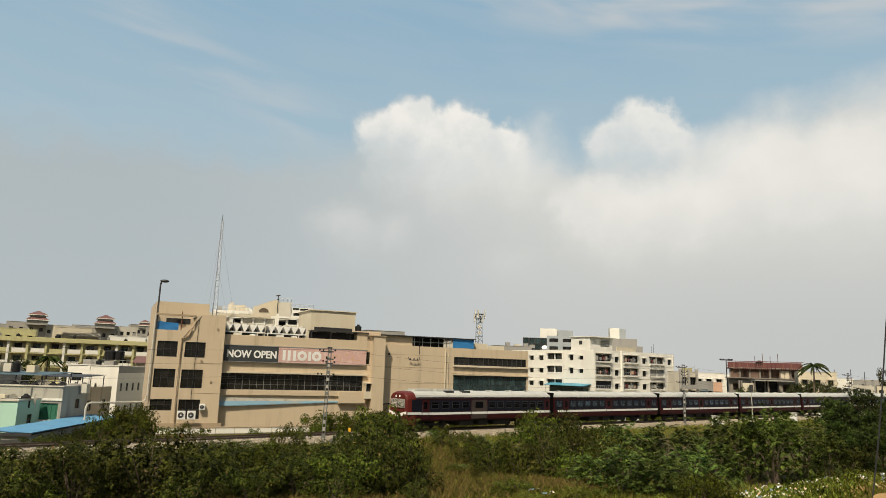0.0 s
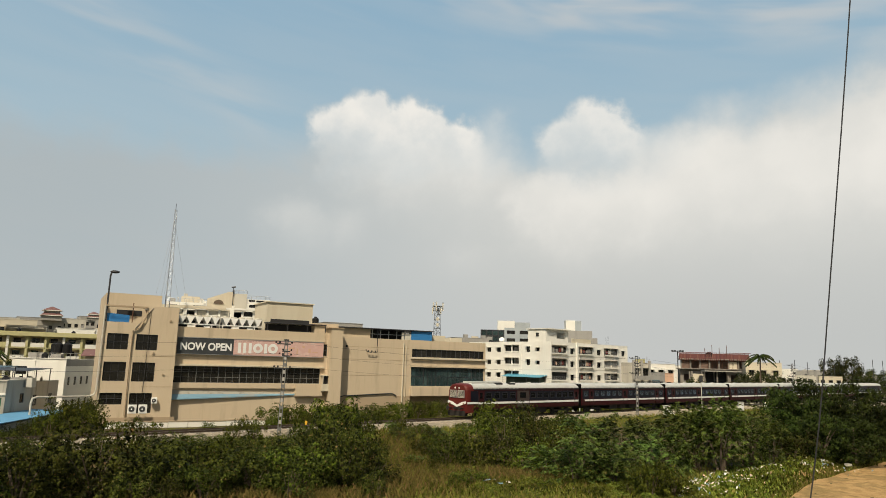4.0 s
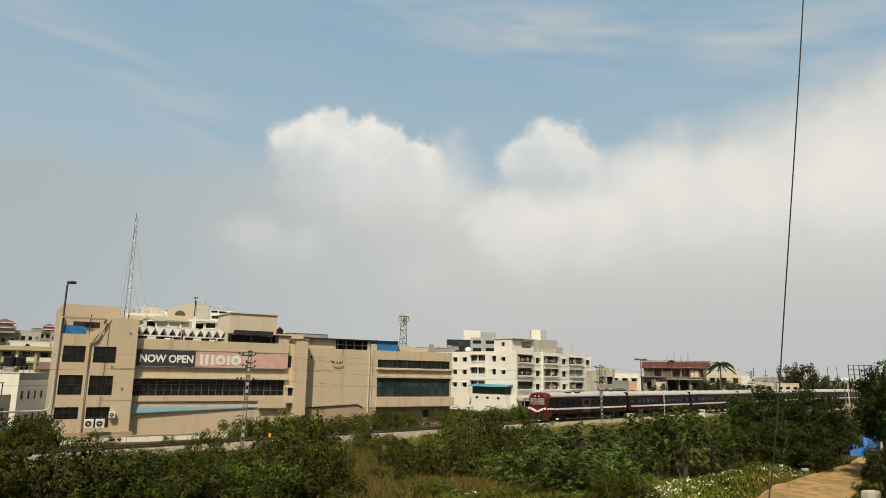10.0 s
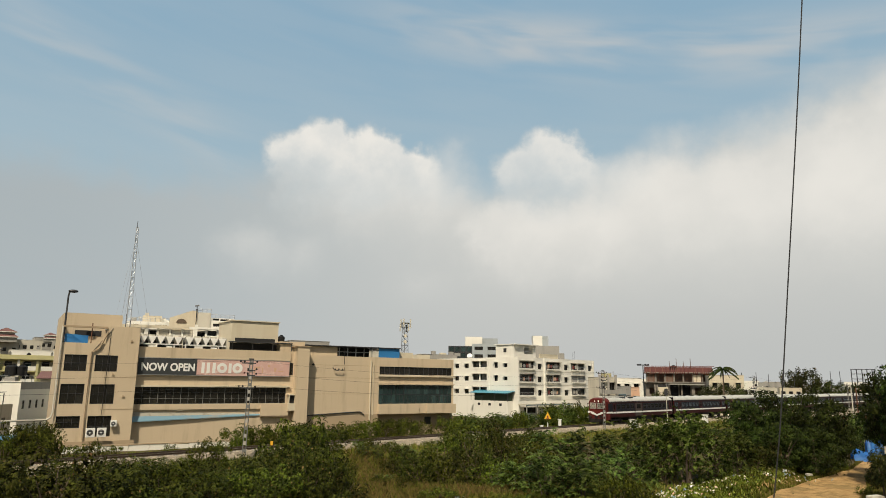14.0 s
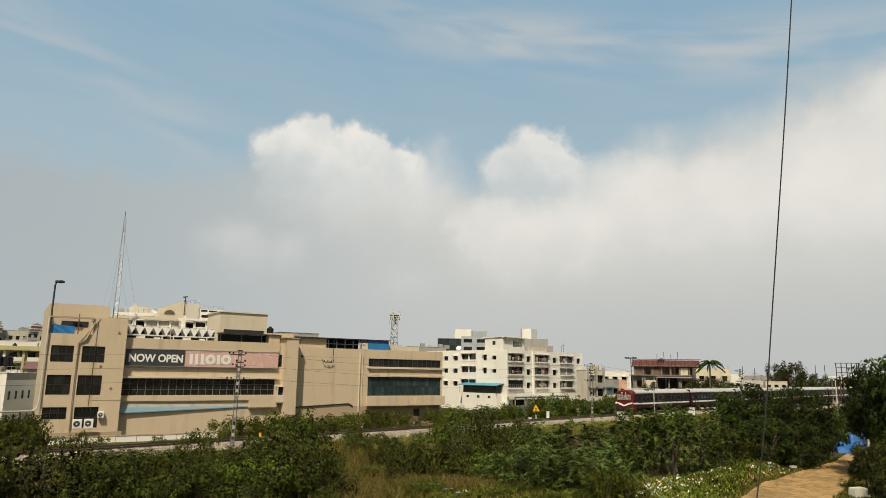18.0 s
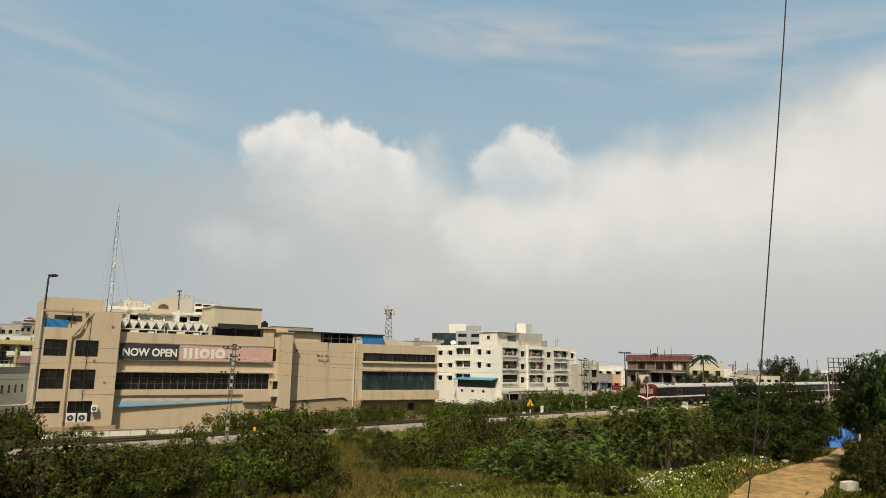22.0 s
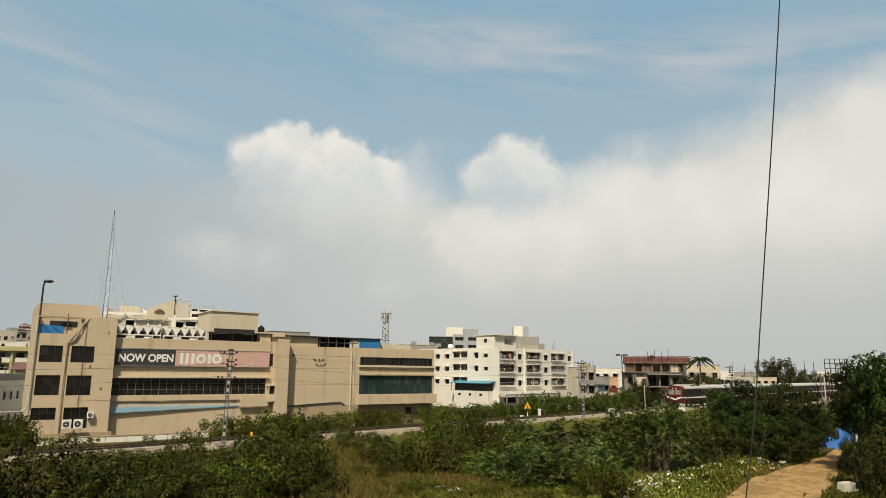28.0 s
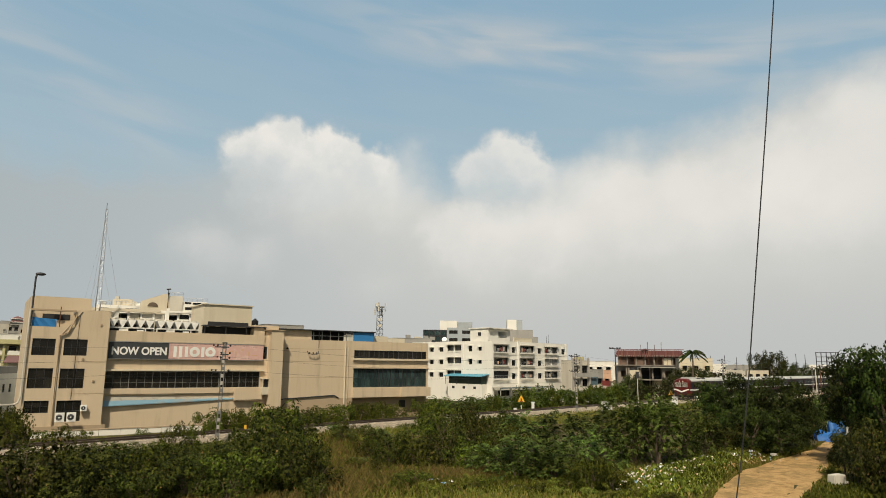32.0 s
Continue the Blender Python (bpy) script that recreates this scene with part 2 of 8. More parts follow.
def box(bm, x0, x1, y0, y1, z0, z1):
    v = [bm.verts.new(p) for p in ((x0, y0, z0), (x1, y0, z0), (x1, y1, z0), (x0, y1, z0), (x0, y0, z1), (x1, y0, z1), (x1, y1, z1), (x0, y1, z1))]
    for f in ((3, 2, 1, 0), (4, 5, 6, 7), (0, 1, 5, 4), (1, 2, 6, 5), (2, 3, 7, 6), (3, 0, 4, 7)):
        bm.faces.new([v[i] for i in f])
    return bm


def boxes(*rows):
    bm = bmesh.new()
    for r in rows:
        box(bm, *r)
    return bm


def rounded(x0, x1, y0, y1, z0, z1, r=0.03):
    bm = boxes((x0, x1, y0, y1, z0, z1))
    bmesh.ops.bevel(bm, geom=bm.edges[:], offset=r, segments=2, affect="EDGES")
    return bm


def rod(bm, a, b, r, r2=None, n=8):
    """A round bar from a to b."""
    a, b = Vector(a), Vector(b)
    q = (b - a).to_track_quat("Z", "Y")
    r2 = r if r2 is None else r2
    lo = [bm.verts.new(a + q @ Vector((r * cos(2 * pi * i / n), r * sin(2 * pi * i / n), 0))) for i in range(n)]
    hi = [bm.verts.new(b + q @ Vector((r2 * cos(2 * pi * i / n), r2 * sin(2 * pi * i / n), 0))) for i in range(n)]
    for i in range(n):
        bm.faces.new((lo[i], lo[(i + 1) % n], hi[(i + 1) % n], hi[i]))
    bm.faces.new(lo[::-1]), bm.faces.new(hi)
    return bm


def rods(rows, n=6):
    bm = bmesh.new()
    for a, b, r in rows:
        rod(bm, a, b, r, n=n)
    return bm


def tube(points, r, n=8):
    """A bent pipe in one piece."""
    bm = bmesh.new()
    pts = [Vector(p) for p in points]
    rings = []
    for i, p in enumerate(pts):
        d = (pts[min(i + 1, len(pts) - 1)] - pts[max(i - 1, 0)]).normalized()
        q = d.to_track_quat("Z", "Y")
        rings.append([bm.verts.new(p + q @ Vector((r * cos(2 * pi * k / n), r * sin(2 * pi * k / n), 0))) for k in range(n)])
    for a, b in zip(rings, rings[1:]):
        o = min(range(n), key=lambda m: (a[0].co - b[m].co).length)
        for k in range(n):
            bm.faces.new((a[k], a[(k + 1) % n], b[(k + 1 + o) % n], b[(k + o) % n]))
    bm.faces.new(rings[0][::-1]), bm.faces.new(rings[-1])
    bmesh.ops.recalc_face_normals(bm, faces=bm.faces[:])
    return bm


def prism(profile, x0, x1):
    """A profile in y, z (anticlockwise from the +x side) drawn out along x."""
    bm = bmesh.new()
    a, b = [bm.verts.new((x0, y, z)) for y, z in profile], [bm.verts.new((x1, y, z)) for y, z in profile]
    k = len(profile)
    for i in range(k):
        bm.faces.new((a[i], b[i], b[(i + 1) % k], a[(i + 1) % k]))
    bm.faces.new(a[::-1]), bm.faces.new(b)
    bmesh.ops.recalc_face_normals(bm, faces=bm.faces[:])
    return bm


def wall_mesh(u0, u1, z0, z1, thick, holes=(), axis="x", at=0.0):
    """A wall from u0 to u1 with real openings (ua, ub, za, zb); its outer face lies at depth at, and it goes back by thick. axis y: a side wall."""
    us = sorted({u0, u1, *[min(max(h[i], u0), u1) for h in holes for i in (0, 1)]})
    zs = sorted({z0, z1, *[min(max(h[i], z0), z1) for h in holes for i in (2, 3)]})
    solid = [[not any(h[0] - 1e-4 < (us[i] + us[i + 1]) / 2 < h[1] and h[2] < (zs[j] + zs[j + 1]) / 2 < h[3] for h in holes) for j in range(len(zs) - 1)] for i in range(len(us) - 1)]
    bm, seen = bmesh.new(), {}

    def v(u, d, z):
        key = (round(u, 4), d, round(z, 4))
        if key not in seen:
            seen[key] = bm.verts.new((u, at + d, z) if axis == "x" else (at + d, u, z))
        return seen[key]

    def q(*p):
        bm.faces.new([v(*c) for c in p])
    for i in range(len(us) - 1):
        for j in range(len(zs) - 1):
            if not solid[i][j]:
                continue
            a, b, c, d = us[i], us[i + 1], zs[j], zs[j + 1]
            q((a, 0, c), (b, 0, c), (b, 0, d), (a, 0, d)), q((a, thick, d), (b, thick, d), (b, thick, c), (a, thick, c))
            if i == 0 or not solid[i - 1][j]:
                q((a, thick, c), (a, 0, c), (a, 0, d), (a, thick, d))
            if i == len(us) - 2 or not solid[i + 1][j]:
                q((b, 0, c), (b, thick, c), (b, thick, d), (b, 0, d))
            if j == 0 or not solid[i][j - 1]:
                q((a, thick, c), (b, thick, c), (b, 0, c), (a, 0, c))
            if j == len(zs) - 2 or not solid[i][j + 1]:
                q((a, 0, d), (b, 0, d), (b, thick, d), (a, thick, d))
    bmesh.ops.recalc_face_normals(bm, faces=bm.faces[:])
    return bm


WINDOWS = {}


def window(parent, u, d, z, wide, high, cols=2, rows=1, bar=0.06, frame_mat=None, pane=None, sill=False, turn=0.0, name="window"):
    """A glazed window whose lower left outer corner is at (u, d, z) of its house: frame with bars, one pane to each field."""
    frame_mat, pane = frame_mat or DARK_METAL, pane or PANE
    key = (round(wide, 2), round(high, 2), cols, rows, bar, frame_mat.name, pane.name, sill)
    if key not in WINDOWS:
        fields = [(wide * i / cols + bar * (1 if i == 0 else 0.5), wide * (i + 1) / cols - bar * (1 if i == cols - 1 else 0.5), high * j / rows + bar * (1 if j == 0 else 0.5), high * (j + 1) / rows - bar * (1 if j == rows - 1 else 0.5)) for i in range(cols) for j in range(rows)]
        fr = mesh_of(wall_mesh(0, wide, 0, high, 0.07, fields), "window_frame", frame_mat)
        WINDOWS[key] = (fr, mesh_of(boxes((bar * 0.5, wide / cols - bar * 0.1, 0.03, 0.04, bar * 0.5, high / rows - bar * 0.1)), "pane", pane), mesh_of(boxes((-0.08, wide + 0.08, -0.12, 0.02, -0.08, -0.004)), "sill", OFFWHITE))
    fr, pn, sl = WINDOWS[key]
    wob = part(name, fr, None, parent, at=pose(u, d, z, 0, 0, turn))
    for i in range(cols):
        for j in range(rows):
            part("pane", pn, None, wob, at=pose(wide * i / cols, 0, high * j / rows))
    if sill:
        part("sill", sl, None, wob)
    return wob


# ---- ground, railway ----
TRACK = 43.5                                   # the track's bearing, clockwise from +y
TU, TN = Vector((sin(radians(TRACK)), cos(radians(TRACK)), 0)), Vector((cos(radians(TRACK)), -sin(radians(TRACK)), 0))
TRACK_0 = Vector((1.67, 85.6, 0))              # a point on its centre line


def along(s, off=0.0, z=0.0):
    """The place s metres along the track, off metres towards the field."""
    return TRACK_0 + TU * s + TN * off + Vector((0, 0, z))


def ease(v, lo, hi):
    v = min(max((v - lo) / (hi - lo), 0.0), 1.0)
    return v * v * (3 - 2 * v)


def ground_z(x, y):
    p = Vector((x, y, 0)) - TRACK_0
    off, s = p.dot(TN), p.dot(TU)
    bumps = 0.22 * noise.noise(Vector((x * 0.11, y * 0.11, 0))) + 0.10 * noise.noise(Vector((x * 0.4, y * 0.4, 3)))
    if off > 0:
        z = 1.25 * (1 - ease(off, 4.0, 13.0)) * (1 - ease(s, 60, 130)) + bumps * ease(off, 4, 9)
    else:
        side = 0.9 - 2.4 * (1 - ease(s, -62, -46))
        z = 1.25 + (side - 1.25) * ease(-off, 3.5, 9.0) + bumps * 0.5 * ease(-off, 6, 12)
        z *= 1 - ease(s, 30, 70) * 0.6
    far = ease(math.hypot(x, y), 350, 900)
    return z * (1 - far)


def make_ground():
    coords = []
    near = list(np.arange(-70, 131, 1.25))
    xs = [-3200, -1600, -800, -400, -220, -140, -100, -85, *near, 145, 165, 200, 260, 400, 800, 1600, 3200]
    ys = [-3200, -1200, -400, -120, -40, 0, 20, 30, *list(np.arange(36, 132, 1.25)), 140, 155, 175, 200, 250, 320, 420, 600, 900, 1600, 3200]
    verts = [(x, y, ground_z(x, y)) for y in ys for x in xs]
    k = len(xs)
    faces = [(j * k + i, j * k + i + 1, (j + 1) * k + i + 1, (j + 1) * k + i) for j in range(len(ys) - 1) for i in range(k - 1)]
    me = bpy.data.meshes.new("ground")
    me.from_pydata(verts, [], faces)
    m = bpy.data.materials.new("field_earth_and_weeds")
    m.use_nodes = True
    n = Nodes(m.node_tree)
    co = n.add("ShaderNodeTexCoord").outputs["Object"]
    big, mid, fine = n.noise(co, 0.09, 4), n.noise(co, 0.7, 5, 0.65), n.noise(co, 7.0, 4, 0.7)
    col = n.mix(n.smooth(mid, 0.4, 0.62), (0.12, 0.085, 0.04, 1), (0.035, 0.042, 0.012, 1))
    col = n.mix(n.math("MULTIPLY", n.smooth(big, 0.45, 0.62), 0.6), col, (0.085, 0.07, 0.024, 1))
    col = n.add("ShaderNodeHueSaturation", {"Color": col, "Value": n.math("MULTIPLY_ADD", fine, 0.9, 0.55)}).outputs[0]
    b = n.add("ShaderNodeBump", {"Strength": 0.7, "Distance": 0.15, "Height": n.math("ADD", fine, mid)})
    n.add("ShaderNodeOutputMaterial", {"Surface": n.add("ShaderNodeBsdfPrincipled", {"Base Color": col, "Roughness": 0.95, "Normal": b.outputs[0], "Specular IOR Level": 0.2}).outputs[0]})
    me.materials.append(m)
    for p in me.polygons:
        p.use_smooth = True
    return tagged(new("ground", me), "rough field of brown earth, weeds and litter", "ground", kind="structure")


ground = make_ground()


def make_track():
    bed = tagged(new("railway_embankment"), "grey-brown ballast bed of a single railway track", "railway track", kind="structure")
    bed.matrix_world = Matrix.Translation((TRACK_0.x, TRACK_0.y, RAIL)) @ pose(0, 0, 0, 0, 0, 90 - TRACK)
    prof = [(3.9, -1.5), (1.75, -0.24), (0.9, -0.2), (-0.9, -0.2), (-1.75, -0.24), (-4.4, -1.75)]
    bm = bmesh.new()
    steps = list(range(-90, 331, 3))
    rows = []
    for s in steps:
        rows.append([bm.verts.new((s, y + 0.15 * noise.noise(Vector((s * 0.3, y, 0))), z + 0.08 * noise.noise(Vector((s * 0.4, y, 5))))) for y, z in prof])
    for a, b in zip(rows, rows[1:]):
        for i in range(len(prof) - 1):
            bm.faces.new((a[i], a[i + 1], b[i + 1], b[i]))
    bmesh.ops.recalc_face_normals(bm, faces=bm.faces[:])
    part("ballast", bm, BALLAST, bed, smooth=True)
    rail_prof = [(-0.07, -0.17), (0.07, -0.17), (0.07, -0.15), (0.012, -0.12), (0.012, -0.04), (0.036, -0.03), (0.036, 0), (-0.036, 0), (-0.036, -0.03), (-0.012, -0.04), (-0.012, -0.12), (-0.07, -0.15)]
    for y in (-0.84, 0.84):
        part("rail", prism([(y + a, b) for a, b in rail_prof], -90, 330), RAIL_STEEL, bed)
    sl = mesh_of(prism([(-1.35, -0.34), (1.35, -0.34), (1.32, -0.16), (-1.32, -0.16)], -0.12, 0.12), "sleeper", SLEEPER)
    for i in range(290):
        part("sleeper", sl, None, bed, at=pose(-60 + i * 0.65, 0, 0))
    rnd = random.Random(4)
    verts, faces = [], []
    for i in range(9000):
        s, y = rnd.uniform(-60, 120), rnd.choice((-1, 1, -1)) * rnd.uniform(1.0, 3.9)
        z = -0.2 if abs(y) < 1.75 else -0.24 - (abs(y) - 1.75) * 0.57
        r, a = rnd.uniform(0.05, 0.14), rnd.uniform(0, 3)
        k = len(verts)
        verts += [(s + r * cos(a), y + r * sin(a), z), (s - r * sin(a), y + r * cos(a), z), (s - r * cos(a), y - r * sin(a), z), (s + r * sin(a), y - r * cos(a), z), (s, y, z + r * rnd.uniform(0.7, 1.3))]
        faces += [(k, k + 1, k + 4), (k + 1, k + 2, k + 4), (k + 2, k + 3, k + 4), (k + 3, k, k + 4)]
    me = bpy.data.meshes.new("ballast_stones")
    me.from_pydata(verts, [], faces)
    me.materials.append(STONE)
    tagged(part("ballast_stones", me, None, bed), kind="stuff")


make_track()

# ---- train ----
ROOF = [(-1.60, -0.66), (-1.52, -0.42), (-1.32, -0.22), (-0.9, -0.07), (-0.4, -0.01), (0.0, 0.0)]
MESH = {}


def coach_mesh(key, make):
    if key not in MESH:
        MESH[key] = make()
    return MESH[key]


def make_coach(length, cab, label):
    """A railway coach whose end towards the clip's camera is at x = 0; it runs along +x. z = 0 is the top of the rails."""
    c = tagged(new("railway_coach"), label, "railway coach", "coaches of the train")
    top, x0 = 3.95, (1.1 if cab else 0.38)
    x1 = length - 0.38

    def sym(p):
        return [(y, z + top) for y, z in p] + [(-y, z + top) for y, z in reversed(p) if y]
    body = part("body", prism(sym([(-1.58, -2.95), (-1.62, -2.2), (-1.62, -0.72), (-1.58, -0.60)]), x0, x1), COACH_RED, c, "maroon painted coach body")
    roof = part("roof", prism(sym(ROOF), x0 - 0.02, x1 + 0.02), COACH_ROOF, c, "weathered silver curved roof", smooth=False)
    if cab:
        doors = [(1.95, 0.8), (8.6, 2.2), (20.1, 0.75)]
        bands = [(2.9, 8.45), (10.95, 19.95)]
    else:
        doors = [(2.1, 0.8), (10.2, 1.1), (19.0, 0.8)]
        bands = [(0.5, 1.95), (3.05, 10.05), (11.45, 18.85), (19.95, 21.3)]
    for side in (-1, 1):
        for a, b in bands:
            part("window_band", boxes((a, b, side * 1.622 - 0.006, side * 1.622 + 0.006, 1.86, 3.02)), COACH_NAVY, c, "navy stripe round the windows")
            k = max(1, int((b - a) / 1.25))
            step = (b - a) / k
            for i in range(k):
                u = a + step * i + (step - 0.95) / 2
                wd = part("window", coach_mesh("wf", lambda: mesh_of(boxes((0, 0.95, -0.012, 0.012, 0, 0.04), (0, 0.95, -0.012, 0.012, 0.64, 0.68), (0, 0.04, -0.012, 0.012, 0.04, 0.64), (0.91, 0.95, -0.012, 0.012, 0.04, 0.64), (0.04, 0.91, -0.01, 0.01, 0.40, 0.43)), "window_frame", DARK_METAL)), None, c, at=pose(u, side * 1.634, 2.18))
                part("pane", coach_mesh("wp%d" % cab, lambda: mesh_of(boxes((0.04, 0.91, -0.006, 0.006, 0.04, 0.64)), "pane", TRAIN_PANE if cab else BLUE_PANE)), None, wd)
        part("white_stripe", boxes((x0 + 0.6, x1, side * 1.628 - 0.008, side * 1.628 + 0.008, 1.56, 1.80)), WHITE_PAINT, c, "white stripe along the side")
        part("gutter", boxes((x0, x1, side * 1.64 - 0.03, side * 1.64 + 0.03, 3.20, 3.27)), DARK_METAL, c)
        for u, wide in doors:
            dr = part("door", boxes((u, u + wide, side * 1.60 - 0.035, side * 1.60 + 0.035, 1.08, 3.05)), COACH_RED if wide < 1.5 else COACH_DOOR, c, "recessed sliding door")
            part("door_window", boxes((u + wide * 0.25, u + wide * 0.75, side * 1.64 - 0.008, side * 1.64 + 0.008, 2.2, 2.85)), TRAIN_PANE, dr)
            for h in (u - 0.06, u + wide + 0.02):
                part("grab_rail", rods([((h, side * 1.69, 1.3), (h, side * 1.69, 2.6), 0.022)]), DARK_METAL, dr)
    for i in range(12):
        part("roof_vent", coach_mesh("vent", lambda: mesh_of(rounded(-0.22, 0.22, -0.16, 0.16, 0, 0.11, 0.03), "roof_vent", COACH_ROOF)), None, c, at=pose(x0 + 1.6 + i * (x1 - x0 - 3.2) / 11, (-0.55, 0.55)[i % 2], top - 0.035))
    if cab:
        for u in (5.3, 7.6):
            part("roof_hatch", rounded(u, u + 1.1, -1.25, -0.6, top - 0.2, top + 0.03, 0.03), DARK_METAL, c, "dark roof grille")
        for u in (1.6, 4.4):
            part("roof_box", rounded(u, u + 2.4, -0.75, 0.75, top - 0.06, top + 0.16, 0.04), COACH_ROOF, c)
    # running gear
    part("underframe", boxes((x0 + 0.1, x1 - 0.1, -1.35, 1.35, 0.86, 1.02)), BOGIE, c)
    for u, wide in ((7.2, 2.0), (9.9, 1.4), (12.2, 2.4)):
        part("equipment_box", rounded(u, u + wide, -1.3, 1.3, 0.38, 0.88, 0.04), BOGIE, c)
    wheel = coach_mesh("wheel", lambda: mesh_of(rod(rod(bmesh.new(), (0, -0.065, 0), (0, 0.065, 0), 0.455, n=20), (0, -0.09, 0), (0, 0.09, 0), 0.12, n=10), "wheel", BOGIE))
    for u in (3.6, length - 3.6):
        bg = part("bogie", boxes((u - 1.9, u + 1.9, -1.12, -0.98, 0.42, 0.66), (u - 1.9, u + 1.9, 0.98, 1.12, 0.42, 0.66), (u - 0.25, u + 0.25, -1.0, 1.0, 0.45, 0.85), *[(u + e - 0.18, u + e + 0.18, sd * 1.12 - 0.06, sd * 1.12 + 0.06, 0.30, 0.62) for e in (-1.45, 1.45) for sd in (-1, 1)]), BOGIE, c)
        for e in (-1.45, 1.45):
            for sd in (-0.84, 0.84):
                part("wheel", wheel, None, bg, at=pose(u + e, sd, 0.455))
    if cab:
        # rounded nose: sections from the wall behind the cab to the face
        bm = bmesh.new()
        full = sym([(-1.62, -3.35), (-1.62, -0.72), (-1.5, -0.42), (-1.2, -0.18), (-0.7, -0.05)])
        rings = []
        for x, k, dz in ((1.12, 1.0, 0.0), (0.55, 0.985, -0.03), (0.22, 0.94, -0.10), (0.06, 0.87, -0.2)):
            rings.append([bm.verts.new((x, y * k, min(z, top) + (dz if z > 2 else 0))) for y, z in full])
        for a, b in zip(rings, rings[1:]):
            for i in range(len(full)):
                bm.faces.new((a[i], a[(i + 1) % len(full)], b[(i + 1) % len(full)], b[i]))
        bm.faces.new(rings[-1])
        bmesh.ops.recalc_face_normals(bm, faces=bm.faces[:])
        nose = part("cab", bm, CAB_RED, c, "bright red driving cab front")
        for y in (-1.2, 0.1):
            ws = part("windscreen", boxes((0.0, 0.05, y, y + 1.1, 2.25, 3.12)), STEEL, nose, "windscreen behind a pale mesh guard")
            part("pane", boxes((-0.012, -0.002, y + 0.06, y + 1.04, 2.31, 3.06)), TRAIN_PANE, ws)
            part("mesh_guard", boxes(*[(-0.03, -0.015, y + 0.05 + i * 0.125, y + 0.085 + i * 0.125, 2.28, 3.10) for i in range(9)], *[(-0.045, -0.03, y + 0.03, y + 1.07, 2.30 + j * 0.13, 2.33 + j * 0.13) for j in range(7)]), OFFWHITE, ws)
        for y in (-0.45, 0.2):
            part("headlamp", rod(bmesh.new(), (-0.02, y + 0.12, 3.38), (0.1, y + 0.12, 3.38), 0.11, n=14), WHITE_PAINT, nose, "round headlamp")
        part("headlamp_housing", rounded(0.0, 0.5, -0.5, 0.5, 3.22, 3.62, 0.05), CAB_RED, nose)
        for sgn in (-1, 1):
            bm = bmesh.new()
            pts = [(-0.02, sgn * 1.46, 1.92), (-0.02, sgn * 1.46, 1.66), (-0.02, sgn * 0.75, 1.46), (-0.02, sgn * 0.02, 1.22), (-0.02, sgn * 0.02, 1.45), (-0.02, sgn * 0.7, 1.76)]
            f0, f1 = [bm.verts.new(p) for p in pts], [bm.verts.new((0.07, p[1], p[2])) for p in pts]
            bm.faces.new(f0), bm.faces.new(f1[::-1])
            for i in range(6):
                bm.faces.new((f0[i], f0[(i + 1) % 6], f1[(i + 1) % 6], f1[i]))
            bmesh.ops.recalc_face_normals(bm, faces=bm.faces[:])
            part("white_whisker", bm, WHITE_PAINT, nose, "white whisker stripe on the nose")
            part("cab_side_panel", boxes((0.62, 1.85, sgn * 1.632 - 0.01, sgn * 1.632 + 0.01, 1.9, 3.05)), COACH_NAVY, nose, "navy panel beside the cab")
            part("side_whisker", boxes((0.1, 1.75, sgn * 1.64 - 0.01, sgn * 1.64 + 0.01, 1.60, 1.84)), WHITE_PAINT, nose)
            part("buffer", rod(rod(bmesh.new(), (-0.5, sgn * 0.98, 1.1), (0.06, sgn * 0.98, 1.1), 0.09, n=10), (-0.56, sgn * 0.98, 1.1), (-0.5, sgn * 0.98, 1.1), 0.23, n=16), BOGIE, nose)
            part("tail_lamp", rod(bmesh.new(), (-0.05, sgn * 1.12, 1.62), (0.06, sgn * 1.12, 1.62), 0.09, n=12), RED_PAINT, nose)
        part("coupler", boxes((-0.5, 0.1, -0.12, 0.12, 0.95, 1.2)), BOGIE, nose)
        part("cowcatcher", prism([(-1.35, 0.25), (1.35, 0.25), (1.4, 0.8), (-1.4, 0.8)], -0.08, 0.1), BOGIE, nose)
    if not cab:
        part("gangway", rounded(-0.5, 0.5, -1.46, 1.46, 0.95, 3.82, 0.05), BLACK, c, "black rubber gangway bellows")
    return c


NOSE = [(0, -22.7), (3, -11.9), (6, -1.5), (9, 9.4), (11, 16.9), (13, 24.1), (16, 33.7), (18, 39.3), (20, 44.6), (22, 49.4), (24, 53.6), (25.5, 56.7), (27.5, 60.7), (28, 61.7), (30, 65.2), (32, 68.0)]
COACHES = []


def make_train():
    at = 0.0
    for i in range(7):
        long = 21.4 if i == 0 else 21.9
        c = make_coach(long, i == 0, "maroon driving coach with red cab and silver roof" if i == 0 else "maroon passenger coach with navy window band and white stripe")
        COACHES.append((c, at))
        at += long


make_train()


# ---- houses ----
def side_window(h, side, wide_at, a, z, wide, high, **kw):
    """A window in a side wall: side -1 for the wall at x = 0, 1 for the wall at x = wide_at; a: its nearer edge along y."""
    if side < 0:
        return window(h, 0.06, a + wide, z, wide, high, turn=-90, **kw)
    return window(h, wide_at - 0.06, a, z, wide, high, turn=90, **kw)


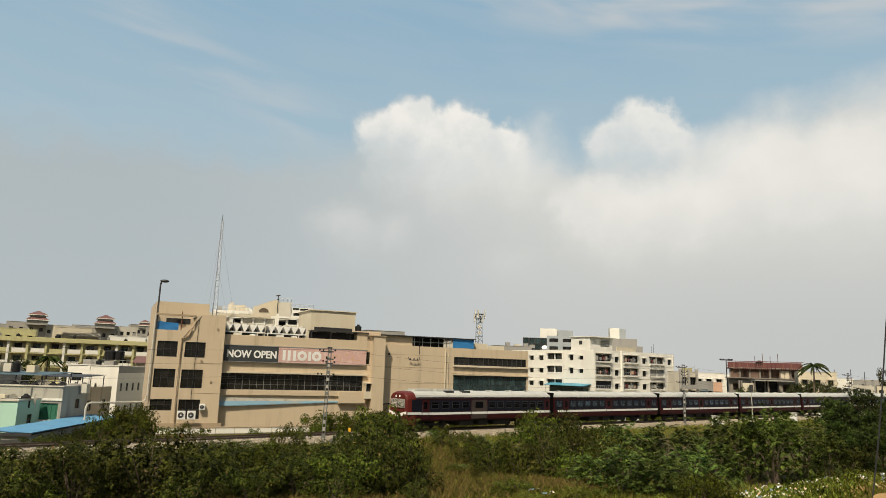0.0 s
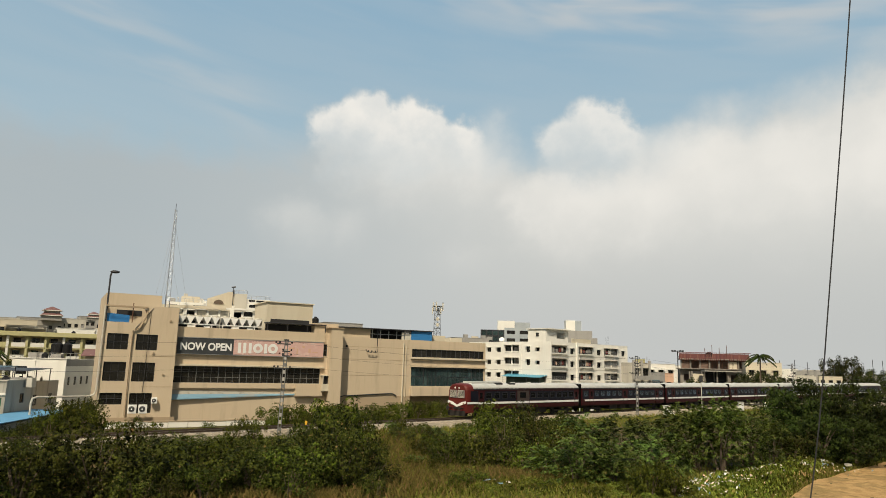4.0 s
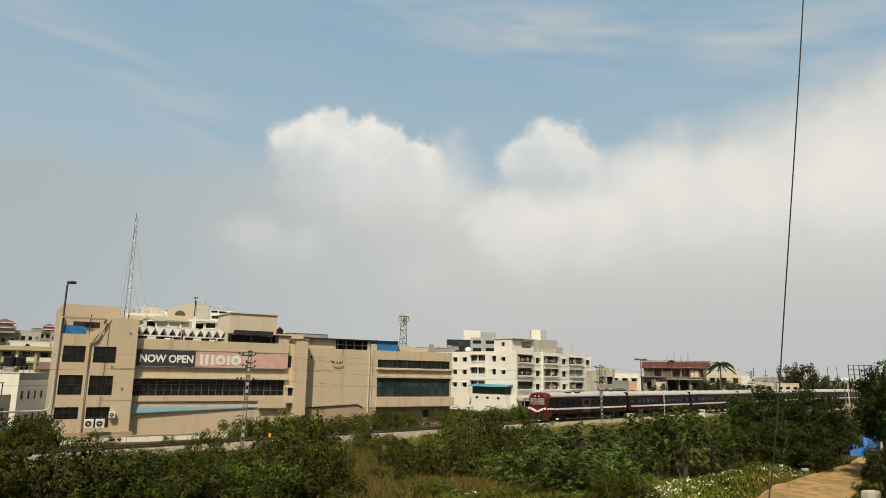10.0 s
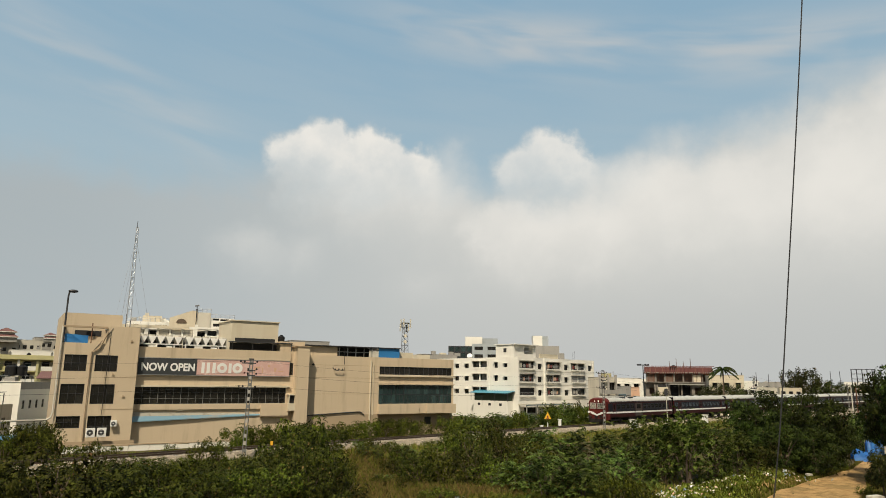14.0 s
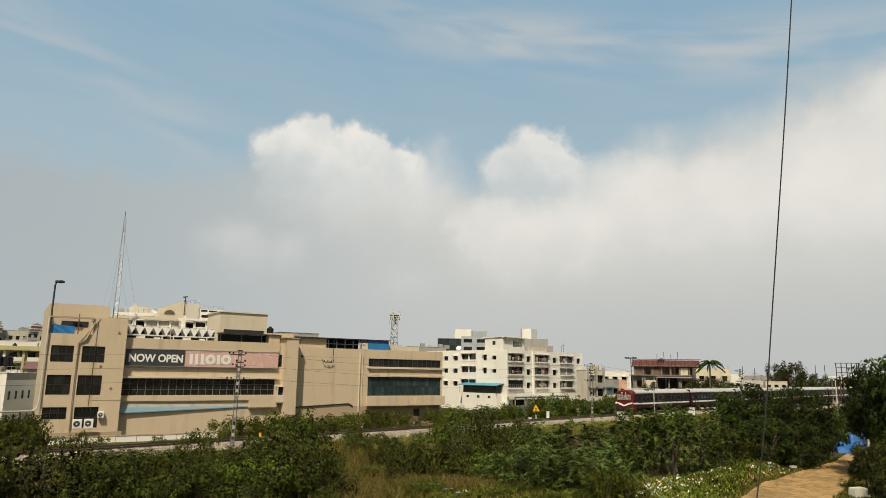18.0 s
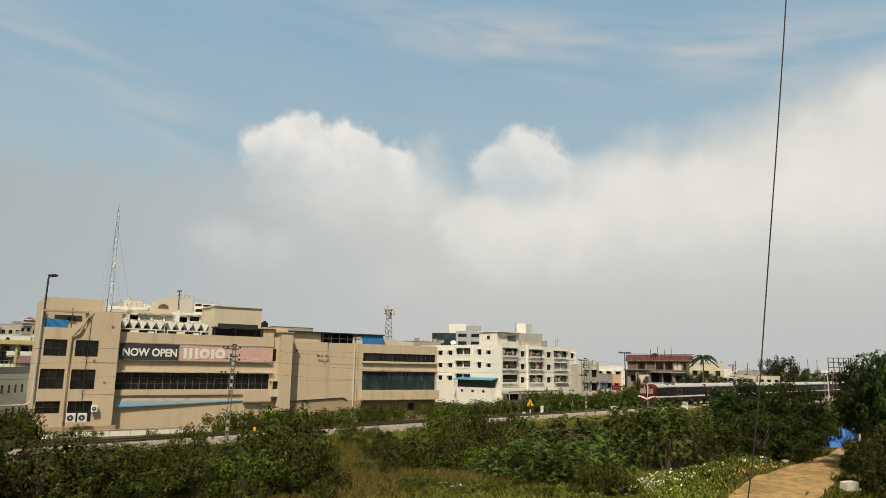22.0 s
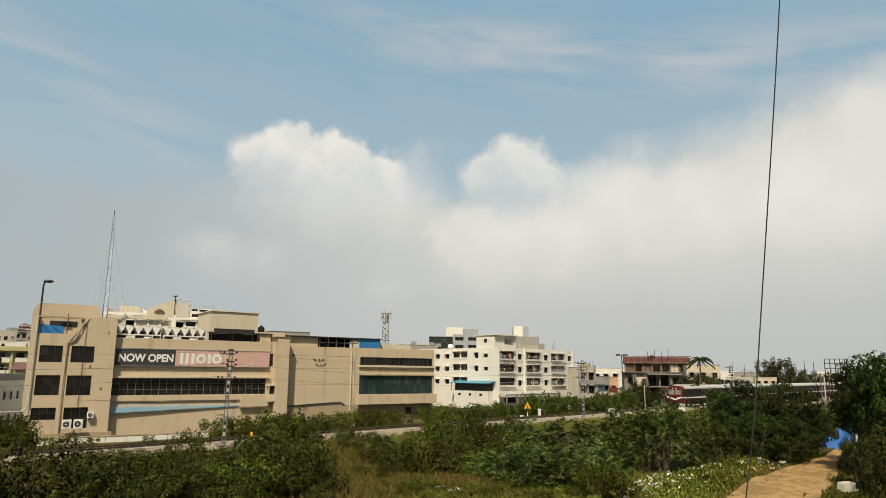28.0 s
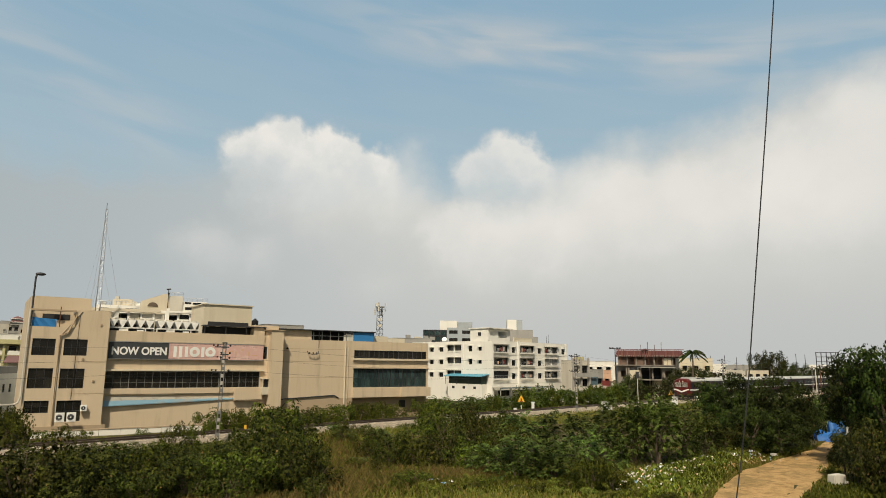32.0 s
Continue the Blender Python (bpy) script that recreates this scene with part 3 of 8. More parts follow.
def shell(h, W, D, H, mat, front=(), left=(), right=(), thick=0.22, parapet=0.7, roof_mat=None, slabs=(), back=True):
    """Four walls with openings, a roof slab behind a parapet, and floor slabs."""
    part("wall_front", wall_mesh(0, W, 0, H, thick, front), mat, h)
    part("wall_left", wall_mesh(thick, D - thick, 0, H, thick, left, "y", 0.0), mat, h)
    part("wall_right", wall_mesh(thick, D - thick, 0, H, thick, right, "y", W - thick), mat, h)
    if back:
        part("wall_back", wall_mesh(0, W, 0, H, thick, (), "x", D - thick), mat, h)
    part("roof", boxes((thick, W - thick, thick, D - thick, H - parapet - 0.2, H - parapet)), roof_mat or CONCRETE, h)
    # near-black slabs and inner wall: the unlit room is put into the colour
    for z in slabs:
        part("floor_slab", boxes((thick + 0.01, W - thick - 0.01, thick + 0.5, D - thick - 0.01, z - 0.1, z)), DARK, h)
    part("inner_wall", boxes((thick + 0.02, W - thick - 0.02, min(3.2, D * 0.5), min(3.2, D * 0.5) + 0.1, 0.02, H - parapet - 0.25)), DARK, h)


def water_tank(x, y, z, r=0.6, high=1.1, mat=None, label="black plastic rooftop water tank on a roof"):
    t = thing("water_tank", x, y, z, 0, label, "water tank", "rooftop water tanks")
    bm = rod(bmesh.new(), (0, 0, 0), (0, 0, high), r, n=18)
    rod(bm, (0, 0, high), (0, 0, high + 0.18), r, r * 0.45, n=18)
    for k in (0.3, 0.6, 0.85):
        rod(bm, (0, 0, high * k - 0.03), (0, 0, high * k + 0.03), r * 1.03, n=18)
    part("tank_body", bm, mat or TANK, t)
    part("lid", rod(bmesh.new(), (0, 0, high + 0.18), (0, 0, high + 0.28), r * 0.42, n=14), mat or TANK, t)
    return t


def simple_house(x, y, z0, turn, W, D, H, mat, floors, cols, label, win=(1.1, 1.2), side_cols=0, right_cols=0, first=0.9, pitch=None, shade=True, band=None, pane=None, skip=(), parapet=0.7, name="house", group="houses of the town"):
    """A flat-roofed town house: rows of windows with sun shades, a string course, a parapet coping."""
    h = thing(name, x, y, z0, turn, label, "building", group)
    pitch = pitch or (H - parapet) / floors
    front, left, right = [], [], []
    for f in range(floors):
        z = first + f * pitch
        for c in range(cols):
            if (f, c) not in skip:
                u = W * (c + 0.5) / cols - win[0] / 2
                front.append((u, u + win[0], z, z + win[1]))
        for c in range(side_cols):
            u = D * (c + 0.5) / side_cols - win[0] / 2
            left.append((u, u + win[0], z, z + win[1]))
        for c in range(right_cols):
            u = D * (c + 0.5) / right_cols - win[0] / 2
            right.append((u, u + win[0], z, z + win[1]))
    shell(h, W, D, H, mat, front, left, right, parapet=parapet, slabs=[pitch * f for f in range(1, floors)])
    for u0, u1, z, z1 in front:
        window(h, u0, 0.07, z, win[0], win[1], 2 if shade else 1, 1, pane=pane)
        if shade:
            part("sun_shade", boxes((u0 - 0.2, u1 + 0.2, -0.45, -0.002, z1 + 0.06, z1 + 0.13)), mat, h)
    for u0, u1, z, z1 in left:
        side_window(h, -1, W, u0, z, win[0], win[1], cols=2, rows=1, pane=pane)
        if shade:
            part("sun_shade", boxes((-0.45, -0.002, u0 - 0.2, u1 + 0.2, z1 + 0.06, z1 + 0.13)), mat, h)
    for u0, u1, z, z1 in right:
        side_window(h, 1, W, u0, z, win[0], win[1], cols=2, rows=1, pane=pane)
    part("coping", boxes((-0.06, W + 0.06, -0.06, 0.26, H + 0.004, H + 0.09), (-0.06, 0.26, 0.27, D - 0.2, H + 0.004, H + 0.09), (W - 0.26, W + 0.06, 0.27, D - 0.2, H + 0.004, H + 0.09)), band or mat, h)
    for f in range(1, floors):
        part("string_course", boxes((-0.02, W + 0.02, -0.07, -0.003, pitch * f - 0.1, pitch * f + 0.05)), band or mat, h)
    return h


# ---- the shopping centre ----
MB = 0.9                                        # its base
MALL_X, MALL_Y, MALL_TURN = -35.36, 73.63, 34.0


def mall_place(u, d, z):
    a = radians(MALL_TURN)
    return Vector((MALL_X + u * cos(a) - d * sin(a), MALL_Y + u * sin(a) + d * cos(a), z))


def make_mall():
    m = thing("shopping_centre", MALL_X, MALL_Y, MB, MALL_TURN, "beige three-storey shopping centre beside the railway", "building")

    def Z(z):
        return z - MB

    def holes(*rows):
        return [(a, b, Z(c), Z(d)) for a, b, c, d in rows]
    # stair tower with two columns of windows
    wins = [(-7.02, -4.93, 8.7, 10.4), (-4.16, -1.97, 8.7, 10.4), (-7.1, -4.9, 5.36, 7.38), (-4.28, -2.0, 5.32, 7.36), (-7.18, -4.98, 2.9, 4.12), (-4.28, -2.02, 1.98, 4.1)]
    part("tower_front", wall_mesh(-7.4, 0, 0, Z(11.62), 0.3, holes(*wins)), BEIGE, m)
    part("tower_front_upper", boxes((-3.3, 0, 0, 0.3, Z(11.62), Z(13.5))), BEIGE, m)
    part("tower_side", wall_mesh(0.3, 13, 0, Z(11.62), 0.3, (), "y", -7.4), BEIGE, m)
    part("tower_side_upper", boxes((-7.4, -7.1, 2.6, 13, Z(11.62), Z(14.9))), BEIGE, m)
    part("tower_right", boxes((-0.3, 0, 0.3, 13, 0, Z(13.5))), BEIGE, m)
    part("tower_roof", boxes((-3.3, -0.3, 0.3, 13, Z(13.2), Z(13.4))), CONCRETE, m)
    part("terrace_floor", boxes((-7.1, -0.31, 0.3, 12.9, Z(11.2), Z(11.4))), CONCRETE, m)
    part("terrace_back", boxes((-7.1, -1.6, 2.6, 2.9, Z(11.4), Z(14.95))), BEIGE, m)
    part("terrace_back_side", boxes((-1.9, -1.6, 2.9, 12, Z(13.4), Z(14.9))), BEIGE, m)
    part("terrace_beam", boxes((-7.45, -3.3, -0.15, 0.4, Z(13.24), Z(13.42)), (-7.45, -7.1, 0.4, 2.6, Z(13.24), Z(13.42))), BEIGE_DARK, m)
    # flat near-black plate paints the dark of an opening
    part("terrace_opening", boxes((-6.2, -3.6, 2.56, 2.598, Z(12.5), Z(13.1))), DARK, m)
    # tower rooms: indoor shade painted as near-black wall and slabs
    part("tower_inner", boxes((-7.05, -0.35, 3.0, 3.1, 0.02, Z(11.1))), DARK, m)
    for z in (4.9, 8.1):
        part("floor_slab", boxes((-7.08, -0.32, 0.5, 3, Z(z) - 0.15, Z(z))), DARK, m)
    sheet = bmesh.new()
    prev = None
    for i in range(45):                          # corrugated blue sheet on the terrace rail
        x = -7.25 + 2.2 * i / 44
        row = [sheet.verts.new((x, 0.12 + 0.03 * (i % 2), Z(z))) for z in (11.64, 12.56 - 0.15 * i / 44)] + [sheet.verts.new((x, 0.14 + 0.03 * (i % 2), Z(z))) for z in (12.56 - 0.15 * i / 44, 11.64)]
        if prev:
            for k in range(4):
                sheet.faces.new((prev[k], row[k], row[(k + 1) % 4], prev[(k + 1) % 4]))
        prev = row
    part("blue_sheet", sheet, BRIGHT_SHEET, m, "bright blue corrugated sheet")
    part("terrace_post", rods([((-4.75, 0.1, Z(11.6)), (-4.75, 0.1, Z(13.75)), 0.05)]), RUST, m)
    for a, b, c, d in wins:
        window(m, a, 0.1, Z(c), b - a, d - c, 3, 2, 0.035, DARK_METAL, PANE)
    part("plinth", boxes((-7.5, 0.4, -0.12, -0.002, 0, Z(1.55))), BEIGE_DARK, m)
    for z in (4.75, 8.05):
        part("groove", boxes((-3.2, -0.002, -0.02, -0.002, Z(z), Z(z) + 0.05)), BEIGE_DARK, m)
    # pipes
    part("rain_pipe", tube([(-4.6, -0.14, Z(1.7)), (-4.6, -0.14, Z(10.75)), (-3.9, -0.14, Z(11.1)), (-3.2, -0.14, Z(12.9))], 0.09), BEIGE_DARK, m)
    part("large_pipe", tube([(-7.5, -0.2, Z(13.3)), (-7.55, -0.2, Z(4.5)), (-7.7, -0.2, Z(4.0)), (-8.1, -0.4, Z(3.78)), (-12.8, -4.0, Z(3.9)), (-13.1, -4.2, Z(3.8)), (-13.2, -4.3, Z(3.4)), (-13.2, -4.3, Z(-1.6))], 0.10, 10), OFFWHITE, m, "thick painted pipe that bends away from the wall")
    for u, z, col in ((-1.2, 6.0, 0), (-2.4, 8.3, 0), (-0.9, 11.9, 0)):
        part("vent_stub", boxes((u, u + 0.18, -0.1, -0.002, Z(z), Z(z) + 0.2)), BEIGE_DARK, m)
    part("wall_cable", rods([((-2.9, -0.03, Z(12.9)), (-3.05, -0.03, Z(4.2)), 0.022), ((-2.7, -0.03, Z(13.3)), (-4.4, -0.03, Z(10.9)), 0.03)]), DARK_METAL, m)
    # main wing, set back
    y0 = 1.0
    part("main_wall", wall_mesh(0, 18.2, 0, Z(11.5), 0.3, holes((0.12, 17.3, 5.22, 7.08), (17.62, 18.1, 8.6, 10.1)), at=y0), BEIGE, m)
    part("parapet_band", boxes((0, 17.65, y0 - 0.18, y0 - 0.003, Z(10.35), Z(11.48))), BEIGE, m)
    part("window_ledge", boxes((0, 17.7, y0 - 0.35, y0 - 0.003, Z(7.12), Z(7.3))), CREAM, m)
    part("window_sill_band", boxes((0, 17.5, y0 - 0.2, y0 - 0.003, Z(4.62), Z(5.2))), BEIGE, m)
    part("main_back", boxes((0, 18.2, 13, 13.3, 0, Z(11.5))), BEIGE, m)
    part("main_roof", boxes((0, 19.7, y0 + 0.3, 13, Z(10.9), Z(11.1))), CONCRETE, m)
    # main wing rooms, likewise near-black in place of indoor shade
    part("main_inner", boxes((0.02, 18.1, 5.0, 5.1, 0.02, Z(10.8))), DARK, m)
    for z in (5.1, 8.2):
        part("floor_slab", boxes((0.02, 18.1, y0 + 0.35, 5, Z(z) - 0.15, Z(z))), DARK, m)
    for i in range(7):
        u = 0.12 + i * 17.18 / 7
        window(m, u, y0 + 0.1, Z(5.22), 17.18 / 7, 1.86, 3, 3, 0.035, POLE_STEEL, PANE)
    for u, wd, mt in ((2.6, 1.3, WHITE_PAINT), (9.6, 0.6, MINT), (14.2, 0.35, WHITE_PAINT), (5.6, 0.8, WHITE_PAINT)):
        part("paper_in_window", boxes((u, u + wd, y0 + 0.16, y0 + 0.17, Z(5.35), Z(6.05))), mt, m)
    for u, z, wd, hg, mt in ((-3.2, 8.75, 0.8, 0.55, OFFWHITE), (-3.9, 5.4, 0.5, 0.5, PINK), (-3.0, 5.4, 0.7, 0.6, CREAM), (-6.2, 8.75, 0.9, 0.2, PINK), (-3.7, 3.4, 0.8, 0.5, GREY)):
        part("goods_in_window", boxes((u, u + wd, 0.2, 0.28, Z(z), Z(z) + hg)), mt, m)
    for i in range(9):
        part("lamp_in_window", boxes((0.9 + i * 1.85, 1.5 + i * 1.85, y0 + 0.5, y0 + 0.62, Z(6.5), Z(6.56))), OFFWHITE, m)
    window(m, 17.62, y0 + 0.1, Z(8.6), 0.48, 1.5, 1, 2, 0.05, DARK_METAL, PANE)
    # long sloping canopy sheet over the lower wall
    bm = bmesh.new()
    rows = []
    for i in range(30):
        u = 0.02 + 14.2 * i / 29
        lo = 3.42 + 0.5 * i / 29
        out = 0.22 * (1 - i / 29) + 0.12
        hi = 4.45 - 0.4 * i / 29
        w1 = 0.02 * (i % 2)
        rows.append([bm.verts.new(p) for p in ((u, y0 - 0.004, Z(hi)), (u, y0 - 0.004 - out * 0.55, Z(hi) + (Z(lo) - Z(hi)) * 0.5 + w1), (u, y0 - out, Z(lo) + w1), (u, y0 - out, Z(lo) - 0.1 + w1), (u, y0 - 0.004, Z(hi) - 0.1))])
    for a, b in zip(rows, rows[1:]):
        for k in range(5):
            bm.faces.new((a[k], b[k], b[(k + 1) % 5], a[(k + 1) % 5])).material_index = 1 if k == 0 else 0
    part("canopy", mesh_of(bm, "canopy", [CANOPY, surface("dusty_canopy_top", (0.36, 0.34, 0.29), 0.9, vary=0.2, stain=0.7, stain_color=(0.14, 0.125, 0.10), grain=9)]), None, m, "dusty plastic canopy with a pale blue edge")
    part("canopy_pipe", tube([(0.1, y0 - 0.1, Z(4.55)), (3.4, y0 - 0.1, Z(4.75)), (4.6, y0 - 0.1, Z(4.5)), (11.8, y0 - 0.1, Z(4.6))], 0.05, 6), CREAM, m)
    part("projecting_bay", boxes((14.2, 17.55, y0 - 0.5, y0 - 0.003, Z(3.78), Z(5.18))), BEIGE, m)
    # solid strip in darker beige, coloured as the shadow under the bay
    part("bay_shadow_gap", boxes((14.2, 17.55, y0 - 0.45, y0 - 0.01, Z(3.66), Z(3.776))), BEIGE_DARK, m)
    bk = part("balcony_box", boxes((17.4, 18.55, y0 - 0.9, y0 - 0.01, Z(4.35), Z(5.2)), (17.4, 18.55, y0 - 0.9, y0 - 0.01, Z(6.2), Z(6.32)), (17.4, 17.5, y0 - 0.9, y0 - 0.8, Z(5.2), Z(6.2)), (18.45, 18.55, y0 - 0.9, y0 - 0.8, Z(5.2), Z(6.2))), CREAM, m)
    part("dark_window", boxes((17.55, 18.4, y0 - 0.5, y0 - 0.46, Z(5.22), Z(6.18))), DARK, bk)
    # pier between the wings
    part("pier", boxes((18.2, 19.78, 0, 12, 0, Z(12.1))), BEIGE, m)
    part("pier_top", boxes((16.5, 19.7, 1.6, 11, Z(11.5), Z(12.75))), BEIGE, m)
    part("pier_cap", boxes((17.9, 19.9, -0.12, 1.55, Z(12.104), Z(12.2))), BEIGE_DARK, m)
    # penthouse and its awning
    part("penthouse", boxes((10.7, 16.6, 3.0, 9.0, Z(11.1), Z(15.1))), CREAM, m)
    part("penthouse_band", boxes((11.2, 16.2, 2.96, 2.998, Z(12.55), Z(13.05))), DARK, m)
    part("penthouse_cap", boxes((10.55, 16.75, 2.85, 9.15, Z(15.1), Z(15.22))), CREAM, m)
    part("awning", boxes((10.4, 18.0, 1.4, 2.9, Z(12.45), Z(12.56))), DARK_METAL, m, "dark awning on the roof")
    # near-black panel paints the shade under the awning
    part("awning_wall", boxes((10.6, 17.6, 2.9, 2.99, Z(11.1), Z(12.44))), DARK, m)
    for u in (10.5, 13.0, 15.5, 17.9):
        part("awning_post", rods([((u, 1.5, Z(11.1)), (u, 1.5, Z(12.45)), 0.05)]), DARK_METAL, m)
    # annex
    ya = 1.5
    part("annex_wall", wall_mesh(19.78, 42.3, Z(3.7), Z(11.15), 0.3, holes((30.4, 42.0, 8.88, 9.95), (30.35, 42.0, 5.02, 7.5)), at=ya), BEIGE, m)
    part("annex_lower_wall", boxes((19.78, 30.3, ya, ya + 0.3, 0, Z(3.698)), (30.3, 42.3, ya + 0.6, ya + 0.9, 0, Z(3.698))), BEIGE_DARK, m)
    part("annex_end_wall", boxes((42.0, 42.3, ya + 0.3, 14, 0, Z(11.1))), BEIGE, m)
    part("annex_back", boxes((19.78, 42.3, 14, 14.3, 0, Z(11.1))), BEIGE, m)
    part("annex_roof", boxes((19.8, 42, ya + 0.3, 14, Z(10.5), Z(10.7))), CONCRETE, m)
    # annex rooms: wall and slabs coloured as dark as their shade
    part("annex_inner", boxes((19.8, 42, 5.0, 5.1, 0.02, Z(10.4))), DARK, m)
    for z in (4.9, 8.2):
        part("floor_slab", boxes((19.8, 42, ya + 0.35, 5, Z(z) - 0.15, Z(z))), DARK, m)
    for i in range(5):
        window(m, 30.4 + i * 11.6 / 5, ya + 0.1, Z(8.88), 11.6 / 5, 1.07, 3, 1, 0.05, DARK_METAL, PANE)
    for i in range(6):
        window(m, 30.35 + i * 11.65 / 6, ya + 0.08, Z(5.02), 11.65 / 6, 2.48, 3, 2, 0.04, DARK_METAL, PANE_TEAL)
    part("annex_ledge", boxes((30.2, 42.4, ya - 0.3, ya - 0.003, Z(8.62), Z(8.84))), CREAM, m)
    part("annex_ledge", boxes((30.2, 42.4, ya - 0.22, ya - 0.003, Z(7.54), Z(7.7))), BEIGE, m)
    part("annex_bay", boxes((30.2, 36.3, ya - 0.6, ya - 0.003, Z(3.72), Z(4.96)), (37.6, 42.4, ya - 0.6, ya - 0.003, Z(3.72), Z(4.96)), (36.3, 37.6, ya - 0.25, ya - 0.003, Z(3.72), Z(4.96))), BEIGE, m)
    for z in (9.95, 8.35, 6.3):
        part("joint", boxes((20.0, 30.0, ya - 0.012, ya - 0.002, Z(z), Z(z) + 0.045)), BEIGE_DARK, m)
    part("annex_pipe", tube([(29.0, ya - 0.12, Z(1.2)), (29.05, ya - 0.12, Z(10.7))], 0.1), CREAM, m)
    part("annex_pipe", tube([(29.45, ya - 0.1, Z(3.6)), (29.45, ya - 0.1, Z(10.3))], 0.05), CREAM, m)
    part("skirting_pipe", tube([(19.9, ya - 0.1, Z(3.5)), (20.7, ya - 0.1, Z(3.72)), (27.6, ya - 0.1, Z(4.05)), (28.2, ya - 0.1, Z(3.7))], 0.07, 6), DARK_METAL, m)
    part("spot_rail", tube([(23.6, ya - 0.03, Z(9.7)), (23.7, ya - 0.3, Z(9.35)), (24.4, ya - 0.36, Z(9.25)), (25.1, ya - 0.3, Z(9.35)), (25.2, ya - 0.03, Z(9.7))], 0.04, 6), DARK_METAL, m)
    for u in (23.8, 24.3, 24.8):
        part("spot_lamp", rounded(u - 0.08, u + 0.08, ya - 0.42, ya - 0.28, Z(9.35), Z(9.55), 0.03), DARK_METAL, m)
    part("flood_lamp", rods([((25.2, ya - 0.02, Z(10.1)), (25.2, ya - 0.02, Z(12.3)), 0.04)]), DARK_METAL, m)
    part("wall_vent", rod(bmesh.new(), (20.9, ya - 0.06, Z(10.0)), (20.9, ya - 0.002, Z(10.0)), 0.15, n=12), DARK, m)
    # roof storey of the annex: closed room, open terrace, blue sheeting
    part("roof_room", boxes((19.9, 24.3, ya + 0.35, 10, Z(10.7), Z(12.36))), BEIGE, m)
    part("roof_cover", boxes((19.8, 33.6, ya - 0.1, 10.2, Z(12.364), Z(12.48))), DARK_METAL, m)
    # near-black back panel: the open terrace's shade is its colour
    part("terrace_shade", boxes((24.31, 30.2, ya + 3.0, ya + 3.1, Z(10.7), Z(12.36))), DARK, m)
    for u in (24.6, 25.8, 27.0, 28.2, 29.4):
        part("terrace_frame", boxes((u, u + 0.1, ya + 0.5, ya + 0.6, Z(11.15), Z(12.36))), STEEL, m)
    part("terrace_rail", boxes((24.3, 30.2, ya + 0.5, ya + 0.58, Z(11.7), Z(11.78))), STEEL, m)
    part("blue_sheet", rounded(30.25, 33.45, ya + 0.1, ya + 0.16, Z(11.16), Z(12.36), 0.01), BRIGHT_SHEET, m, "bright blue sheet")
    part("low_parapet", boxes((33.6, 36.0, ya + 0.8, ya + 3.5, Z(11.0), Z(11.95)), (37.5, 39.5, ya + 2, ya + 5, Z(11.0), Z(11.8))), CREAM, m)
    # back block with its own roofline
    part("small_opening", boxes((37.9, 38.9, ya + 0.57, ya + 0.598, Z(2.2), Z(3.2))), DARK, m)
    return m


make_mall()


